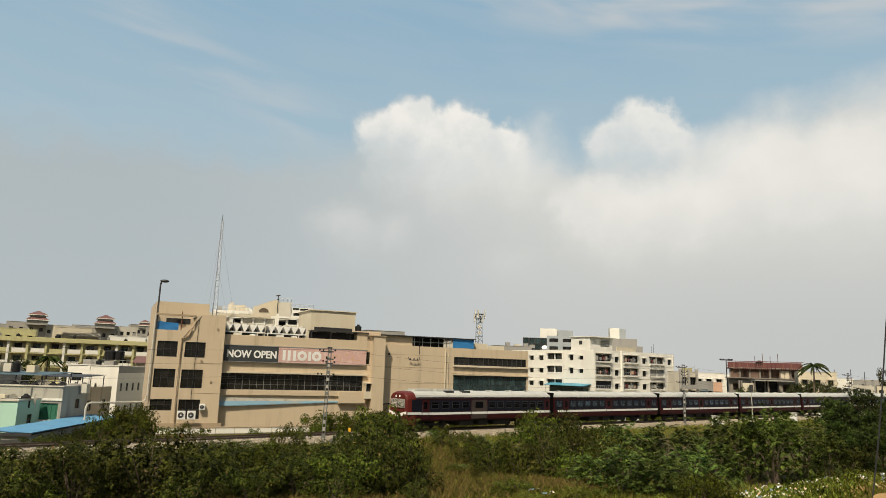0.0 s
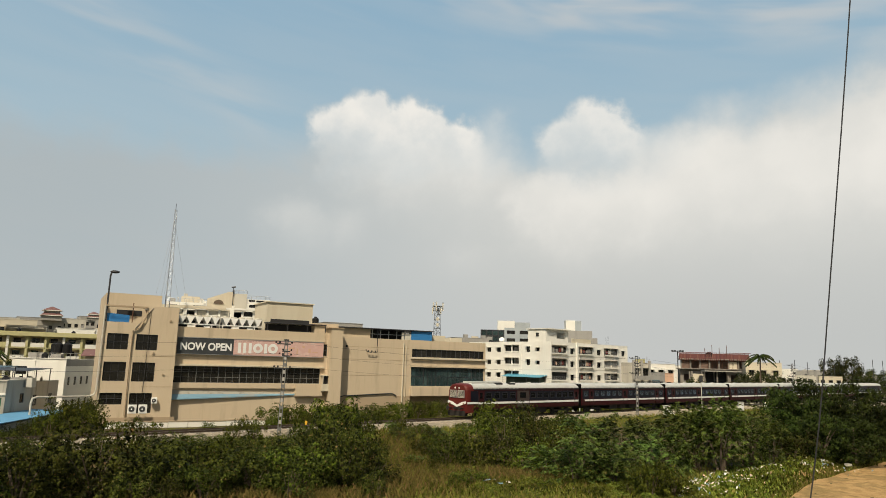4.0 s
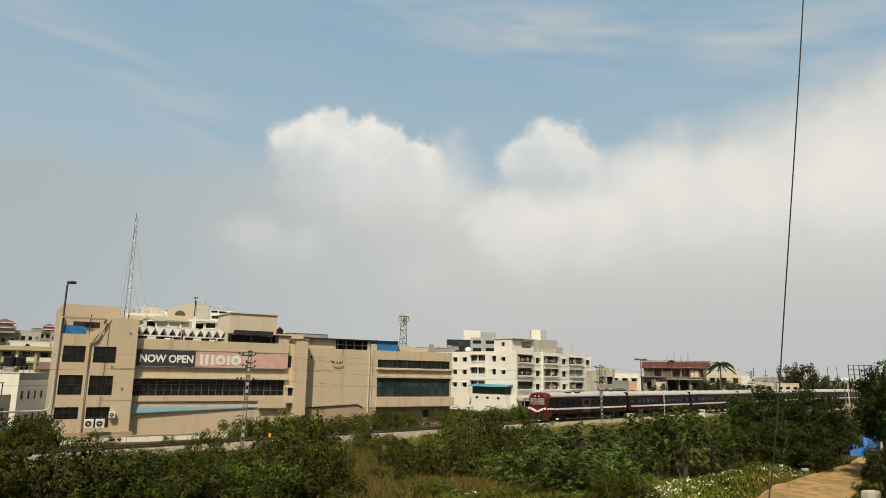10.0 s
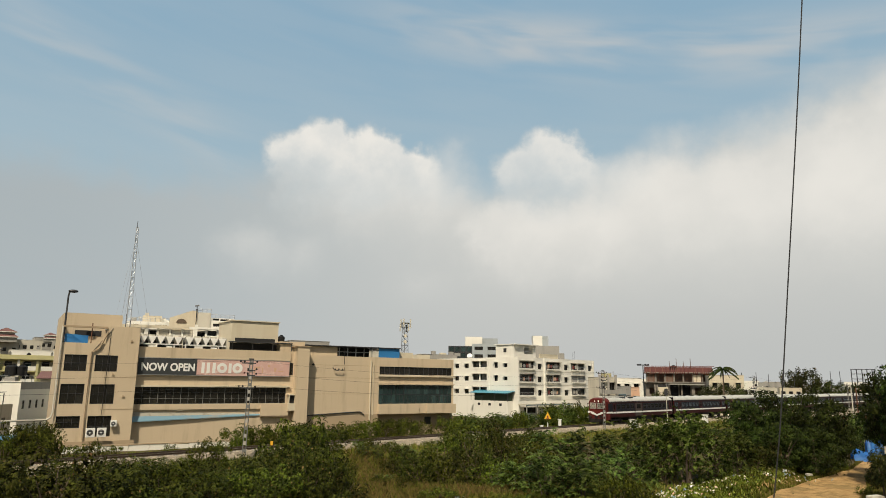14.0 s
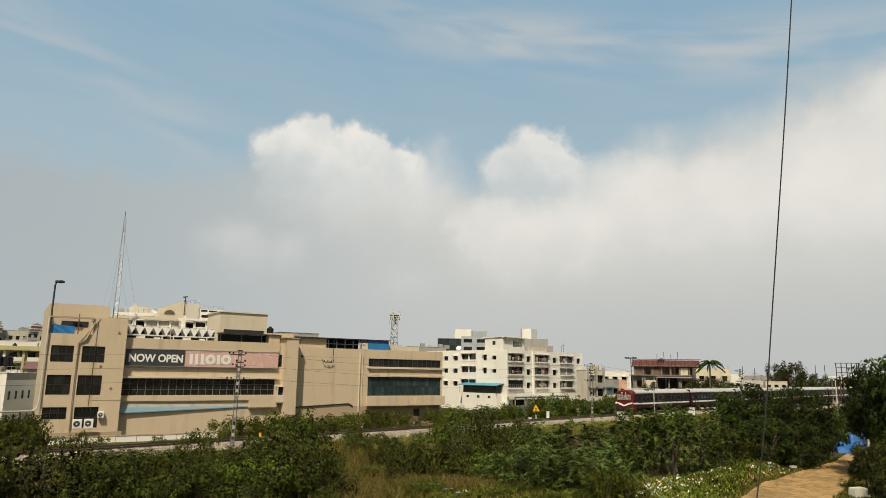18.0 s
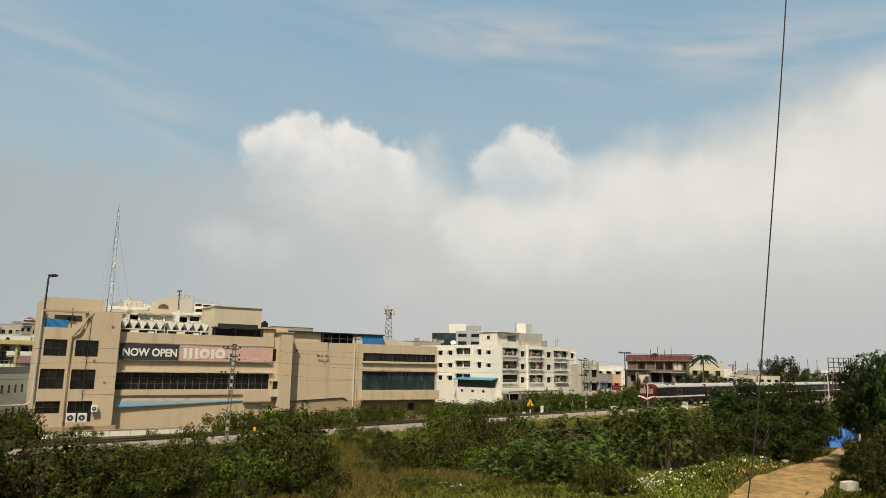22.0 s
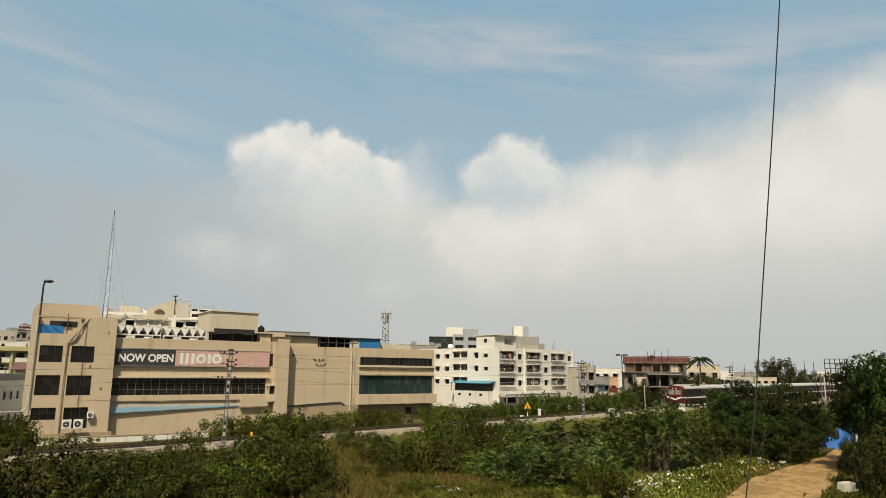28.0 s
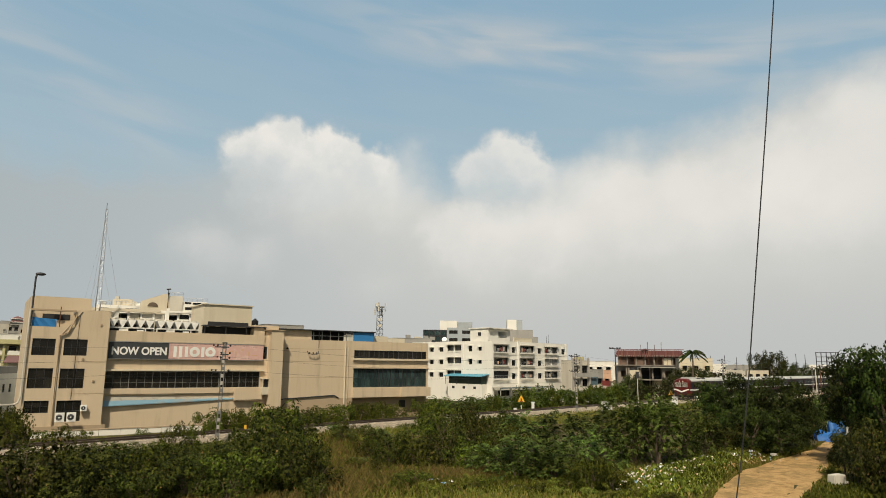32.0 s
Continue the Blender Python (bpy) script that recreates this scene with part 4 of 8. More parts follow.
def make_banner():
    for u0, u1, mat, label in ((0.2, 6.45, surface("dark_grey_banner", (0.045, 0.05, 0.055), 0.5, vary=0.05), "dark grey banner with large white letters"), (6.46, 17.5, surface("faded_pink_banner", (0.62, 0.40, 0.36), 0.5, vary=0.1, stain=0.8, stain_color=(0.74, 0.60, 0.55), grain=8), "faded pink banner with pale shapes")):
        b = thing("banner", *mall_place(u0, 0.72, 8.46), MALL_TURN, label, "banner", "banners on the facade")
        part("sheet", boxes((0, u1 - u0, 0, 0.05, 0, 1.8)), mat, b)
        part("frame", boxes((0, u1 - u0, -0.03, 0.09, -0.06, -0.004), (0, u1 - u0, -0.03, 0.09, 1.804, 1.86)), STEEL, b)
        if u0 < 1:
            cu = bpy.data.curves.new("lettering", "FONT")
            cu.body, cu.size, cu.extrude, cu.align_x = "NOW OPEN", 1.16, 0.012, "LEFT"
            cu.offset = 0.04
            tmp = bpy.data.objects.new("lettering", cu)
            me = bpy.data.meshes.new_from_object(tmp)
            bpy.data.objects.remove(tmp)
            me.materials.clear()
            me.materials.append(WHITE_PAINT)
            wd = max(v.co.x for v in me.vertices)
            for v in me.vertices:
                v.co.x *= 5.75 / wd
            part("lettering", me, None, b, "white capital letters", at=pose(0.28, -0.016, 0.46, 90))
        else:
            bars = [(0.5, 0.85, 0.25, 1.45), (1.1, 1.45, 0.25, 1.45), (1.75, 2.1, 0.25, 1.45)]
            part("logo_shape", boxes(*[(a, c, -0.012, -0.001, z0, z1) for a, c, z0, z1 in bars]), WHITE_PAINT, b, "pale shape")
            for cx, r in ((2.85, 0.58), (4.65, 0.6)):
                bm = bmesh.new()
                n = 24
                ring = [[bm.verts.new((cx + rr * cos(2 * pi * i / n), yy, 0.85 + rr * sin(2 * pi * i / n))) for i in range(n)] for rr, yy in ((r, -0.022), (r * 0.42, -0.022), (r * 0.42, -0.004), (r, -0.004))]
                for k in range(4):
                    for i in range(n):
                        bm.faces.new((ring[k][i], ring[k][(i + 1) % n], ring[(k + 1) % 4][(i + 1) % n], ring[(k + 1) % 4][i]))
                bmesh.ops.recalc_face_normals(bm, faces=bm.faces[:])
                part("logo_shape", bm, WHITE_PAINT, b, "pale round shape")
            part("logo_shape", boxes((3.6, 3.95, -0.02, -0.002, 0.25, 1.4)), WHITE_PAINT, b, "pale shape")
            part("logo_shape", boxes((5.4, 5.6, -0.012, -0.001, 0.25, 0.45)), CAB_RED, b, "red dot")
            for a, c, z0, z1 in ((6.2, 6.5, 0.4, 1.0), (6.65, 7.4, 0.9, 1.1), (6.65, 6.8, 0.3, 0.9), (7.6, 7.75, 0.3, 1.0), (8.3, 8.6, 1.05, 1.35), (9.1, 9.4, 0.5, 1.0), (9.6, 10.3, 0.5, 0.62)):
                part("print_bar", boxes((a, c, -0.01, -0.001, z0, z1)), PINK, b)


make_banner()


def make_ac(u, d, z, k=1.0):
    a = thing("air_conditioner", *mall_place(u, d, z), MALL_TURN, "white outdoor air conditioner unit with round fan grille", "air conditioner", "air conditioners on the facade")
    part("case", rounded(0, 0.85 * k, 0, 0.34, 0, 0.92 * k, 0.03), WHITE_PAINT, a)
    fan = part("fan_grille", rod(bmesh.new(), (0.36 * k, -0.02, 0.46 * k), (0.36 * k, -0.002, 0.46 * k), 0.30 * k, n=24), DARK_METAL, a)
    part("grille_rings", boxes(*[(0.36 * k - r, 0.36 * k + r, -0.03, -0.022, 0.46 * k + s - 0.01, 0.46 * k + s + 0.01) for r, s in ((0.28 * k, 0), (0.2 * k, 0.2 * k), (0.2 * k, -0.2 * k))]), STEEL, fan)
    part("hub", rod(bmesh.new(), (0.36 * k, -0.04, 0.46 * k), (0.36 * k, -0.031, 0.46 * k), 0.08 * k, n=12), WHITE_PAINT, fan)
    part("bracket", boxes((0.1, 0.16, 0, 0.9, -0.06, -0.004), (0.62 * k, 0.68 * k, 0, 0.9, -0.06, -0.004)), STEEL, a)


make_ac(-4.4, -1.1, 2.02), make_ac(-3.36, -1.1, 2.02), make_ac(-2.1, -0.45, 3.0, 0.7)


def make_chillers():
    """Two long roof chillers: white V-shaped coils over an open base, fans on top."""
    for u0, count in ((0.15, 5), (5.15, 5)):
        f = thing("roof_chiller", *mall_place(u0, 1.7, 11.1), MALL_TURN, "white roof chiller with a row of V-shaped coils", "chiller", "chillers on the roof")
        step = 0.94
        for k in range(count):
            bm = bmesh.new()
            c = step * (k + 0.5)
            tri = [(c - 0.46, 1.66), (c + 0.46, 1.66), (c + 0.07, 0.86), (c - 0.07, 0.86)]
            a, b = [bm.verts.new((u, 0, z)) for u, z in tri], [bm.verts.new((u, 1.6, z)) for u, z in tri]
            bm.faces.new(a), bm.faces.new(b[::-1])
            for i in range(4):
                bm.faces.new((a[i], b[i], b[(i + 1) % 4], a[(i + 1) % 4]))
            bmesh.ops.recalc_face_normals(bm, faces=bm.faces[:])
            part("coil", bm, WHITE_PAINT, f)
            part("fan", rod(bmesh.new(), (c, 0.5, 1.664), (c, 0.5, 1.84), 0.38, n=16), OFFWHITE, f)
            if k % 2:
                part("compressor", rod(bmesh.new(), (c - 0.3, 0.25, 0.42), (c + 0.35, 0.25, 0.42), 0.2, n=12), WHITE_PAINT, f)
        for z in (0.74, 0.02):
            part("base_beam", boxes((0, step * count, 0, 0.1, z, z + 0.11), (0, step * count, 1.5, 1.6, z, z + 0.11)), WHITE_PAINT, f)
        for k in range(0, count + 1, 2):
            part("base_post", boxes((step * k, step * k + 0.12, 0.0, 0.1, 0.134, 0.736)), WHITE_PAINT, f)
        part("end_panel", boxes((step * count, step * count + 0.06, 0, 1.6, 0.02, 1.75)), OFFWHITE, f)
        part("control_box", boxes((step * 1.2, step * 2.0, 0.06, 0.3, 0.16, 0.70)), WHITE, f)
        part("back_panel", boxes((0, step * count, 1.62, 1.66, 0.02, 1.6)), DARK_METAL, f)


make_chillers()
water_tank(*mall_place(17.1, 3.2, 12.62), 0.42, 0.75)

# low white wall along the tracks, before the shopping centre
wl = thing("boundary_wall", -38.2, 66.0, 0.2, 34.0, "stained low white boundary wall beside the tracks", "wall")
for i in range(9):
    part("panel", mesh_of(boxes((i * 1.95, i * 1.95 + 1.9, 0, 0.2, 0, 1.25 - 0.1 * (i % 3 == 2))), "panel", WHITE), None, wl)
part("coping", boxes((0, 17.5, -0.05, 0.25, 1.254, 1.33)), BEIGE_DARK, wl)


# ---- white apartment block ----
def make_apartments():
    b0 = -0.2
    h = thing("apartment_block", 11.43, 139.53, b0, 45.0, "white four-storey apartment block with balconies", "building")

    def Z(z):
        return z - b0
    W, D, H = 27.2, 24.0, Z(13.15)
    rows = (10.78, 8.1, 5.35)
    balc, wins, lw, lb = [], [], [], []
    for i, z in enumerate(rows):
        balc += [(0.4, 5.35, Z(z), Z(z) + 1.65), (9.45, 14.25, Z(z), Z(z) + 1.6), (18.3, 23.3, Z(z), Z(z) + 1.55)]
        wins += [(6.6, 7.7, Z(z), Z(z) + 1.17), (15.75, 16.95, Z(z), Z(z) + 1.17), (24.85, 25.95, Z(z), Z(z) + 1.17)]
        lw += [(16.9, 18.0, Z(z) + 0.2, Z(z) + 1.15), (13.9, 15.0, Z(z) + 0.2, Z(z) + 1.15)] + ([(5.4, 6.3, Z(z) + 0.2, Z(z) + 1.35), (2.75, 3.6, Z(z) + 0.35, Z(z) + 1.1)] if i < 2 else [])
        lb += [(8.55, 10.5, Z(z) + 0.1, Z(z) + 1.65), (10.75, 12.7, Z(z) + 0.1, Z(z) + 1.65)]
    lw += [(10.8, 12.1, Z(2.0), Z(2.9))]
    grd = [(2.0, 5.7, Z(1.9), Z(3.05)), (9.3, 12.4, Z(0.9), Z(3.0)), (15.7, 17.9, Z(0.8), Z(2.8)), (20.5, 22.5, Z(1.2), Z(2.7))]
    part("wall_front", wall_mesh(0, W, 0, H, 0.25, balc + wins + grd), WHITE, h)
    part("wall_left", wall_mesh(0.25, D - 0.25, 0, H, 0.25, lw + lb, "y", 0), WHITE, h)
    part("wall_right", wall_mesh(0.25, D - 0.25, 0, H, 0.25, (), "y", W - 0.25), WHITE, h)
    part("wall_back", wall_mesh(0, W, 0, H, 0.25, (), "x", D - 0.25), WHITE, h)
    part("roof", boxes((0.25, W - 0.25, 0.25, D - 0.25, H - 0.9, H - 0.7)), CONCRETE, h)
    for z in (4.0, 7.1, 9.9):
        part("floor_slab", boxes((0.26, W - 0.26, 0.3, D - 0.3, Z(z) - 0.1, Z(z))), GREY, h)
        part("string_course", boxes((0.3, W, -0.03, -0.003, Z(z) + 0.38, Z(z) + 0.46)), OFFWHITE, h)
    # grey rather than white: the balcony recess shade is painted into these walls
    part("inner_wall", boxes((1.2, W - 0.3, 1.09, 1.19, 0, H - 1)), GREY, h)
    part("inner_wall", boxes((1.1, 1.19, 1.2, D - 0.3, 0, H - 1)), GREY, h)
    for a, b, z, z1 in wins:
        window(h, a, 0.1, z, b - a, z1 - z, 2, 1, 0.07)
        part("sun_shade", boxes((a - 0.12, b + 0.12, -0.3, -0.003, z1 + 0.03, z1 + 0.09)), WHITE, h)
    for a, b, z, z1 in lw:
        side_window(h, -1, W, a, z, b - a, z1 - z, cols=2, rows=1)
        part("sun_shade", boxes((-0.45, -0.003, a - 0.15, b + 0.15, z1 + 0.05, z1 + 0.12)), WHITE, h)
    rnd = random.Random(3)
    for k, (a, b, z, z1) in enumerate(balc):
        col, row = k % 3, k // 3
        bl = part("balcony", boxes((a - 0.1, b + 0.1, -0.35, -0.002, z - 0.14, z - 0.004), (a - 0.1, b + 0.1, -0.35, -0.28, z, z + 0.14)), WHITE, h)
        part("railing", rods([((a - 0.1, -0.31, z + 0.72), (b + 0.1, -0.31, z + 0.72), 0.025)] + [((a + i * (b - a) / 8, -0.31, z + 0.14), (a + i * (b - a) / 8, -0.31, z + 0.72), 0.015) for i in range(9)]), STEEL, bl)
        part("balcony_door", boxes((a + 0.5, a + 1.4, 1.03, 1.085, z, z + 1.45)), DARK, bl)
        part("balcony_window", boxes((a + 2.4, a + 4.2, 1.03, 1.085, z + 0.2, z + 1.4)), PANE, bl)
        part("lintel", boxes((a - 0.12, b + 0.12, -0.4, -0.002, z1 + 0.01, z1 + 0.10)), OFFWHITE, bl)
        if col and not (col == 1 and row == 0):
            part("pier", boxes(((a + b) / 2 - 0.14, (a + b) / 2 + 0.14, 0.0, 0.2, z, z1 - 0.01)), WHITE, bl)
        if (col, row) == (2, 1):
            for i in range(2):
                part("blind", boxes((a + 0.15 + 2.45 * i, a + 2.2 + 2.45 * i, 0.02, 0.06, z + 0.06, z1 - 0.05)), GREY, bl, "grey balcony blind")
        elif rnd.random() < 0.6:
            for i in range(rnd.randrange(2, 5)):
                u = a + 0.3 + i * 0.95
                part("washing", boxes((u, u + rnd.uniform(0.4, 0.8), -0.15, -0.13, z + 0.3, z + rnd.uniform(0.9, 1.2))), rnd.choice((GREY, PINK, DARK, OFFWHITE, RED_PAINT)), bl)
    for a, b, z, z1 in lb:
        bl = part("balcony", boxes((-0.06, 0.04, a + 0.002, b - 0.002, z, z + 0.3), (-0.06, 0.24, a + 0.002, b - 0.002, z - 0.05, z - 0.004)), WHITE, h)
        part("balcony_door", boxes((1.03, 1.095, a + 0.3, a + 1.2, z, z + 1.45)), DARK, bl)
        part("lintel", boxes((-0.3, -0.002, a - 0.08, b + 0.08, z1 + 0.01, z1 + 0.09)), OFFWHITE, bl)
    part("balcony_screen", boxes((0.45, 5.3, 0.05, 0.1, Z(5.35) + 0.02, Z(5.35) + 1.62)), DARK, h, "dark screen closing a balcony")
    part("column", boxes((8.5, 8.9, -0.3, -0.003, 0, H + 0.1)), WHITE, h)
    part("corner_column", boxes((-0.12, 0.28, -0.3, -0.003, 0, H + 0.1)), WHITE, h)
    part("ground_canopy", boxes((-0.2, 18.3, -2.4, -0.31, Z(3.6), Z(3.85))), OFFWHITE, h)
    part("canopy_fascia", boxes((-0.2, 18.3, -2.46, -2.402, Z(3.5), Z(3.7))), DULL_SHEET, h)
    part("roof_dish", rod(bmesh.new(), (1.0, 14.5, H + 0.3), (0.7, 14.3, H + 0.6), 0.6, n=16), WHITE_PAINT, h, "white dish on the parapet")
    for u in (0.1, 3.5, 7.5, 8.9, 13.0, 14.2, 18.0):
        part("canopy_post", rods([((u, -2.2, 0.05), (u, -2.2, Z(3.6)), 0.12)]), GREY, h)
    for a, b, z, z1 in grd:
        window(h, a, 0.1, z, b - a, z1 - z, 2, 1, 0.08)
    # roof rooms
    part("roof_room", wall_mesh(0.3, 7.4, H - 0.7, Z(15.7), 5.0, ((3.6, 6.4, Z(13.9), Z(15.2)),), at=1.2), WHITE, h)
    part("roof_room_rail", rods([((3.6, 1.12, Z(14.4)), (6.4, 1.12, Z(14.4)), 0.03), ((3.6, 1.12, Z(14.15)), (6.4, 1.12, Z(14.15)), 0.02)]), STEEL, h)
    part("roof_parapet", boxes((7.6, 14.0, 0.3, 0.5, H + 0.002, H + 0.9)), CREAM, h)
    part("roof_room_slab", boxes((0.1, 7.8, 0.6, 6.6, Z(15.7), Z(15.88))), WHITE, h)
    part("roof_opening", boxes((0.26, 0.298, 3.2, 4.0, Z(14.2), Z(15.0))), DARK, h)
    part("stair_room", boxes((7.5, 12, 7, 12, H - 0.7, Z(15.4))), GREY, h)
    part("downpipe", tube([(26.5, -0.12, 0.3), (26.5, -0.12, H)], 0.08, 6), WHITE, h)
    part("downpipe", tube([(-0.12, 7.8, 0.3), (-0.12, 7.8, H)], 0.08, 6), WHITE, h)
    part("aerial", rods([((24, 3, H - 0.7), (24, 3, H + 2.2), 0.03), ((23.6, 3, H + 1.8), (24.4, 3, H + 1.8), 0.02), ((26, 5, H - 0.7), (26, 5, H + 1.9), 0.03)]), DARK_METAL, h)
    return h


make_apartments()


def make_leanto():
    h = thing("lean_to_shed", 4.7, 144.0, 0.6, 45.0, "white annex room under a blue sloping metal roof", "shed")
    part("body", boxes((0, 3.4, -6.7, 3.0, 0, 3.7)), WHITE, h)
    part("open_storey", boxes((0.15, 3.3, -6.5, 2.8, 3.704, 5.2)), surface("green_shade_net", (0.05, 0.07, 0.05), 0.9), h, "dark shade net")
    rf = bmesh.new()
    prev = None
    for i in range(30):
        y = -7.3 + 10.9 * i / 29
        z = 0.04 * (i % 2)
        row = [rf.verts.new(p) for p in ((-0.8, y, 5.25 + z), (4.0, y, 6.15 + z), (4.0, y, 6.1 + z), (-0.8, y, 5.2 + z))]
        if prev:
            for k in range(4):
                rf.faces.new((prev[k], prev[(k + 1) % 4], row[(k + 1) % 4], row[k]))
        prev = row
    bmesh.ops.recalc_face_normals(rf, faces=rf.faces[:])
    part("metal_roof", rf, TEAL_SHEET, h, "blue corrugated metal roof")
    for y in (-5.0, -2.0, 1.0):
        part("vent_window", boxes((-0.02, -0.002, y, y + 0.7, 2.7, 3.2)), DARK, h)
    for y in (-7.0, -3.5, 0, 3.2):
        part("roof_post", rods([((-0.5, y, 3.6), (-0.5, y, 5.2), 0.05), ((3.6, y, 3.7), (3.6, y, 6.05), 0.05)]), DARK_METAL, h)


make_leanto()


# ---- the town behind the railway ----
def parapet_junk(x, y, z, turn, n, wide, seed):
    """Small roof things: buckets, a dish, boxes."""
    rnd = random.Random(seed)
    for i in range(n):
        u = wide * (i + rnd.uniform(0.2, 0.8)) / n
        px, py = x + u * cos(radians(turn)), y + u * sin(radians(turn))
        k = rnd.randrange(3)
        if k == 0:
            water_tank(px, py, z, rnd.uniform(0.35, 0.55), rnd.uniform(0.7, 1.1))
        elif k == 1:
            t = thing("satellite_dish", px, py, z, rnd.uniform(0, 360), "pale satellite dish on a roof", "satellite dish", "rooftop dishes")
            bm = bmesh.new()
            n2 = 14
            rings = [[bm.verts.new((r * cos(2 * pi * j / n2), -0.25 + r * r * 0.5, 0.85 + r * sin(2 * pi * j / n2))) for j in range(n2)] for r in (0.12, 0.32, 0.48)]
            for a, b in zip(rings, rings[1:]):
                for j in range(n2):
                    bm.faces.new((a[j], a[(j + 1) % n2], b[(j + 1) % n2], b[j]))
            bm.faces.new(rings[0])
            bmesh.ops.solidify(bm, geom=bm.faces[:], thickness=0.02)
            part("dish", bm, OFFWHITE, t)
            part("stand", rods([((0, 0, 0), (0, -0.1, 0.8), 0.03), ((0, -0.25, 0.85), (0, -0.6, 1.0), 0.015)]), STEEL, t)
        else:
            t = thing("roof_box", px, py, z, turn, "weathered plastered roof hatch box", "roof box", "roof boxes")
            part("body", rounded(0, rnd.uniform(0.8, 1.6), 0, 0.9, 0, rnd.uniform(0.6, 1.2), 0.03), rnd.choice((OFFWHITE, GREY, CREAM)), t)


def sheet_roof(x, y, z, turn, W, D, drop, posts, mat, label):
    """A sheet roof on posts."""
    h = thing("sheet_canopy", x, y, z, turn, label, "canopy", "sheet roofs")
    bm = bmesh.new()
    prev = None
    k = int(W / 0.18)
    for i in range(k + 1):
        u, w1 = W * i / k, 0.03 * (i % 2)
        row = [bm.verts.new(p) for p in ((u, -0.3, posts + w1), (u, D, posts + drop + w1), (u, D, posts + drop - 0.05 + w1), (u, -0.3, posts - 0.05 + w1))]
        if prev:
            for j in range(4):
                bm.faces.new((prev[j], row[j], row[(j + 1) % 4], prev[(j + 1) % 4]))
        prev = row
    bmesh.ops.recalc_face_normals(bm, faces=bm.faces[:])
    part("sheet", bm, mat, h)
    for i in range(4):
        u = 0.15 + (W - 0.3) * i / 3
        part("post", rods([((u, 0, 0), (u, 0, posts - 0.05), 0.06)]), DARK_METAL, h)
        part("post", rods([((u, D - 0.2, 0), (u, D - 0.2, posts + drop - 0.08), 0.06)]), DARK_METAL, h)
    return h


def make_left_town():
    # long blue shed roof below the line
    h = thing("long_shed", -39.7, 50.4, -1.5, 13.2, "low shed with a long bright blue metal roof", "shed")
    part("body", boxes((-3.1, -0.3, 0.4, 18.6, 0, 3.5)), GREY, h)
    bm = bmesh.new()
    prev = None
    for i in range(96):
        v, w1 = 19.0 * i / 95, 0.03 * (i % 2)
        row = [bm.verts.new(p) for p in ((-3.5, v, 3.86 + w1), (0.0, v, 3.72 + w1), (0.0, v, 3.66 + w1), (-3.5, v, 3.8 + w1))]
        if prev:
            for j in range(4):
                bm.faces.new((prev[j], row[j], row[(j + 1) % 4], prev[(j + 1) % 4]))
        prev = row
    bmesh.ops.recalc_face_normals(bm, faces=bm.faces[:])
    part("metal_roof", bm, BLUE_SHEET, h, "bright blue corrugated roof")
    part("fascia", boxes((-3.5, 0, -0.03, 0.0, 3.45, 3.7)), DARK_METAL, h)
    # mint house
    h = thing("house", -55.55, 56.3, -2.65, 10.0, "mint green plastered house with a white barred window", "building", "houses of the town")
    h.scale = (1.12, 1.12, 1.12)
    shell(h, 7.5, 3.4, 6.05, MINT, front=[(4.6, 6.1, 3.95, 4.75)], right=[(1.6, 2.3, 4.0, 4.9)], slabs=[3.0])
    window(h, 4.6, 0.05, 3.95, 1.5, 0.8, 5, 2, 0.06, WHITE_PAINT)
    side_window(h, 1, 7.5, 1.6, 4.0, 0.7, 0.9, cols=1, rows=1)
    part("coping", boxes((-0.1, 7.6, -0.1, 0.25, 6.054, 6.2), (7.25, 7.6, 0.26, 3.4, 6.054, 6.2)), OFFWHITE, h)
    parapet_junk(-53.8, 58.5, 3.4, 10, 7, 7.2, 2)
    # grey house with a green-curtained balcony
    h = thing("house", -53.1, 61.1, -2.0, 10.0, "grey plastered house with a green-curtained balcony", "building", "houses of the town")
    h.scale = (1.05, 1.05, 1.05)
    shell(h, 6.6, 5.0, 7.0, GRIMY, front=[(4.2, 6.3, 4.0, 5.5), (0.5, 1.5, 4.4, 5.5), (2.3, 3.3, 4.4, 5.5)], right=[(2.6, 3.4, 4.9, 5.8)], slabs=[3.4])
    for u in (0.5, 2.3):
        window(h, u, 0.08, 4.4, 1.0, 1.1, 2, 2, 0.06, WHITE_PAINT)
        part("sun_shade", boxes((u - 0.15, u + 1.15, -0.5, -0.003, 5.56, 5.64)), GREY, h)
    part("downpipe", tube([(3.7, -0.1, 0), (3.7, -0.1, 6.9)], 0.06, 6), GREY, h)
    part("parapet_rail", rods([((0.1, 0.1, 7.5), (6.5, 0.1, 7.5), 0.03)] + [((0.1 + i * 0.8, 0.1, 7.1), (0.1 + i * 0.8, 0.1, 7.5), 0.02) for i in range(9)]), DARK_METAL, h)
    part("balcony", boxes((3.9, 6.55, -0.8, -0.003, 3.6, 3.75), (3.9, 6.55, -0.8, -0.72, 3.75, 4.0)), WHITE, h)
    green = surface("green_curtain", (0.03, 0.14, 0.09), 0.9)
    for i in range(10):
        part("green_curtain", boxes((4.2 + 0.21 * i, 4.40 + 0.21 * i, 0.1 + 0.03 * (i % 2), 0.13 + 0.03 * (i % 2), 4.0, 5.5)), green, h)
    side_window(h, 1, 6.6, 2.6, 4.9, 0.8, 0.9, cols=2, rows=1)
    part("string_course", boxes((-0.05, 6.65, -0.12, -0.003, 5.75, 5.95)), WHITE, h)
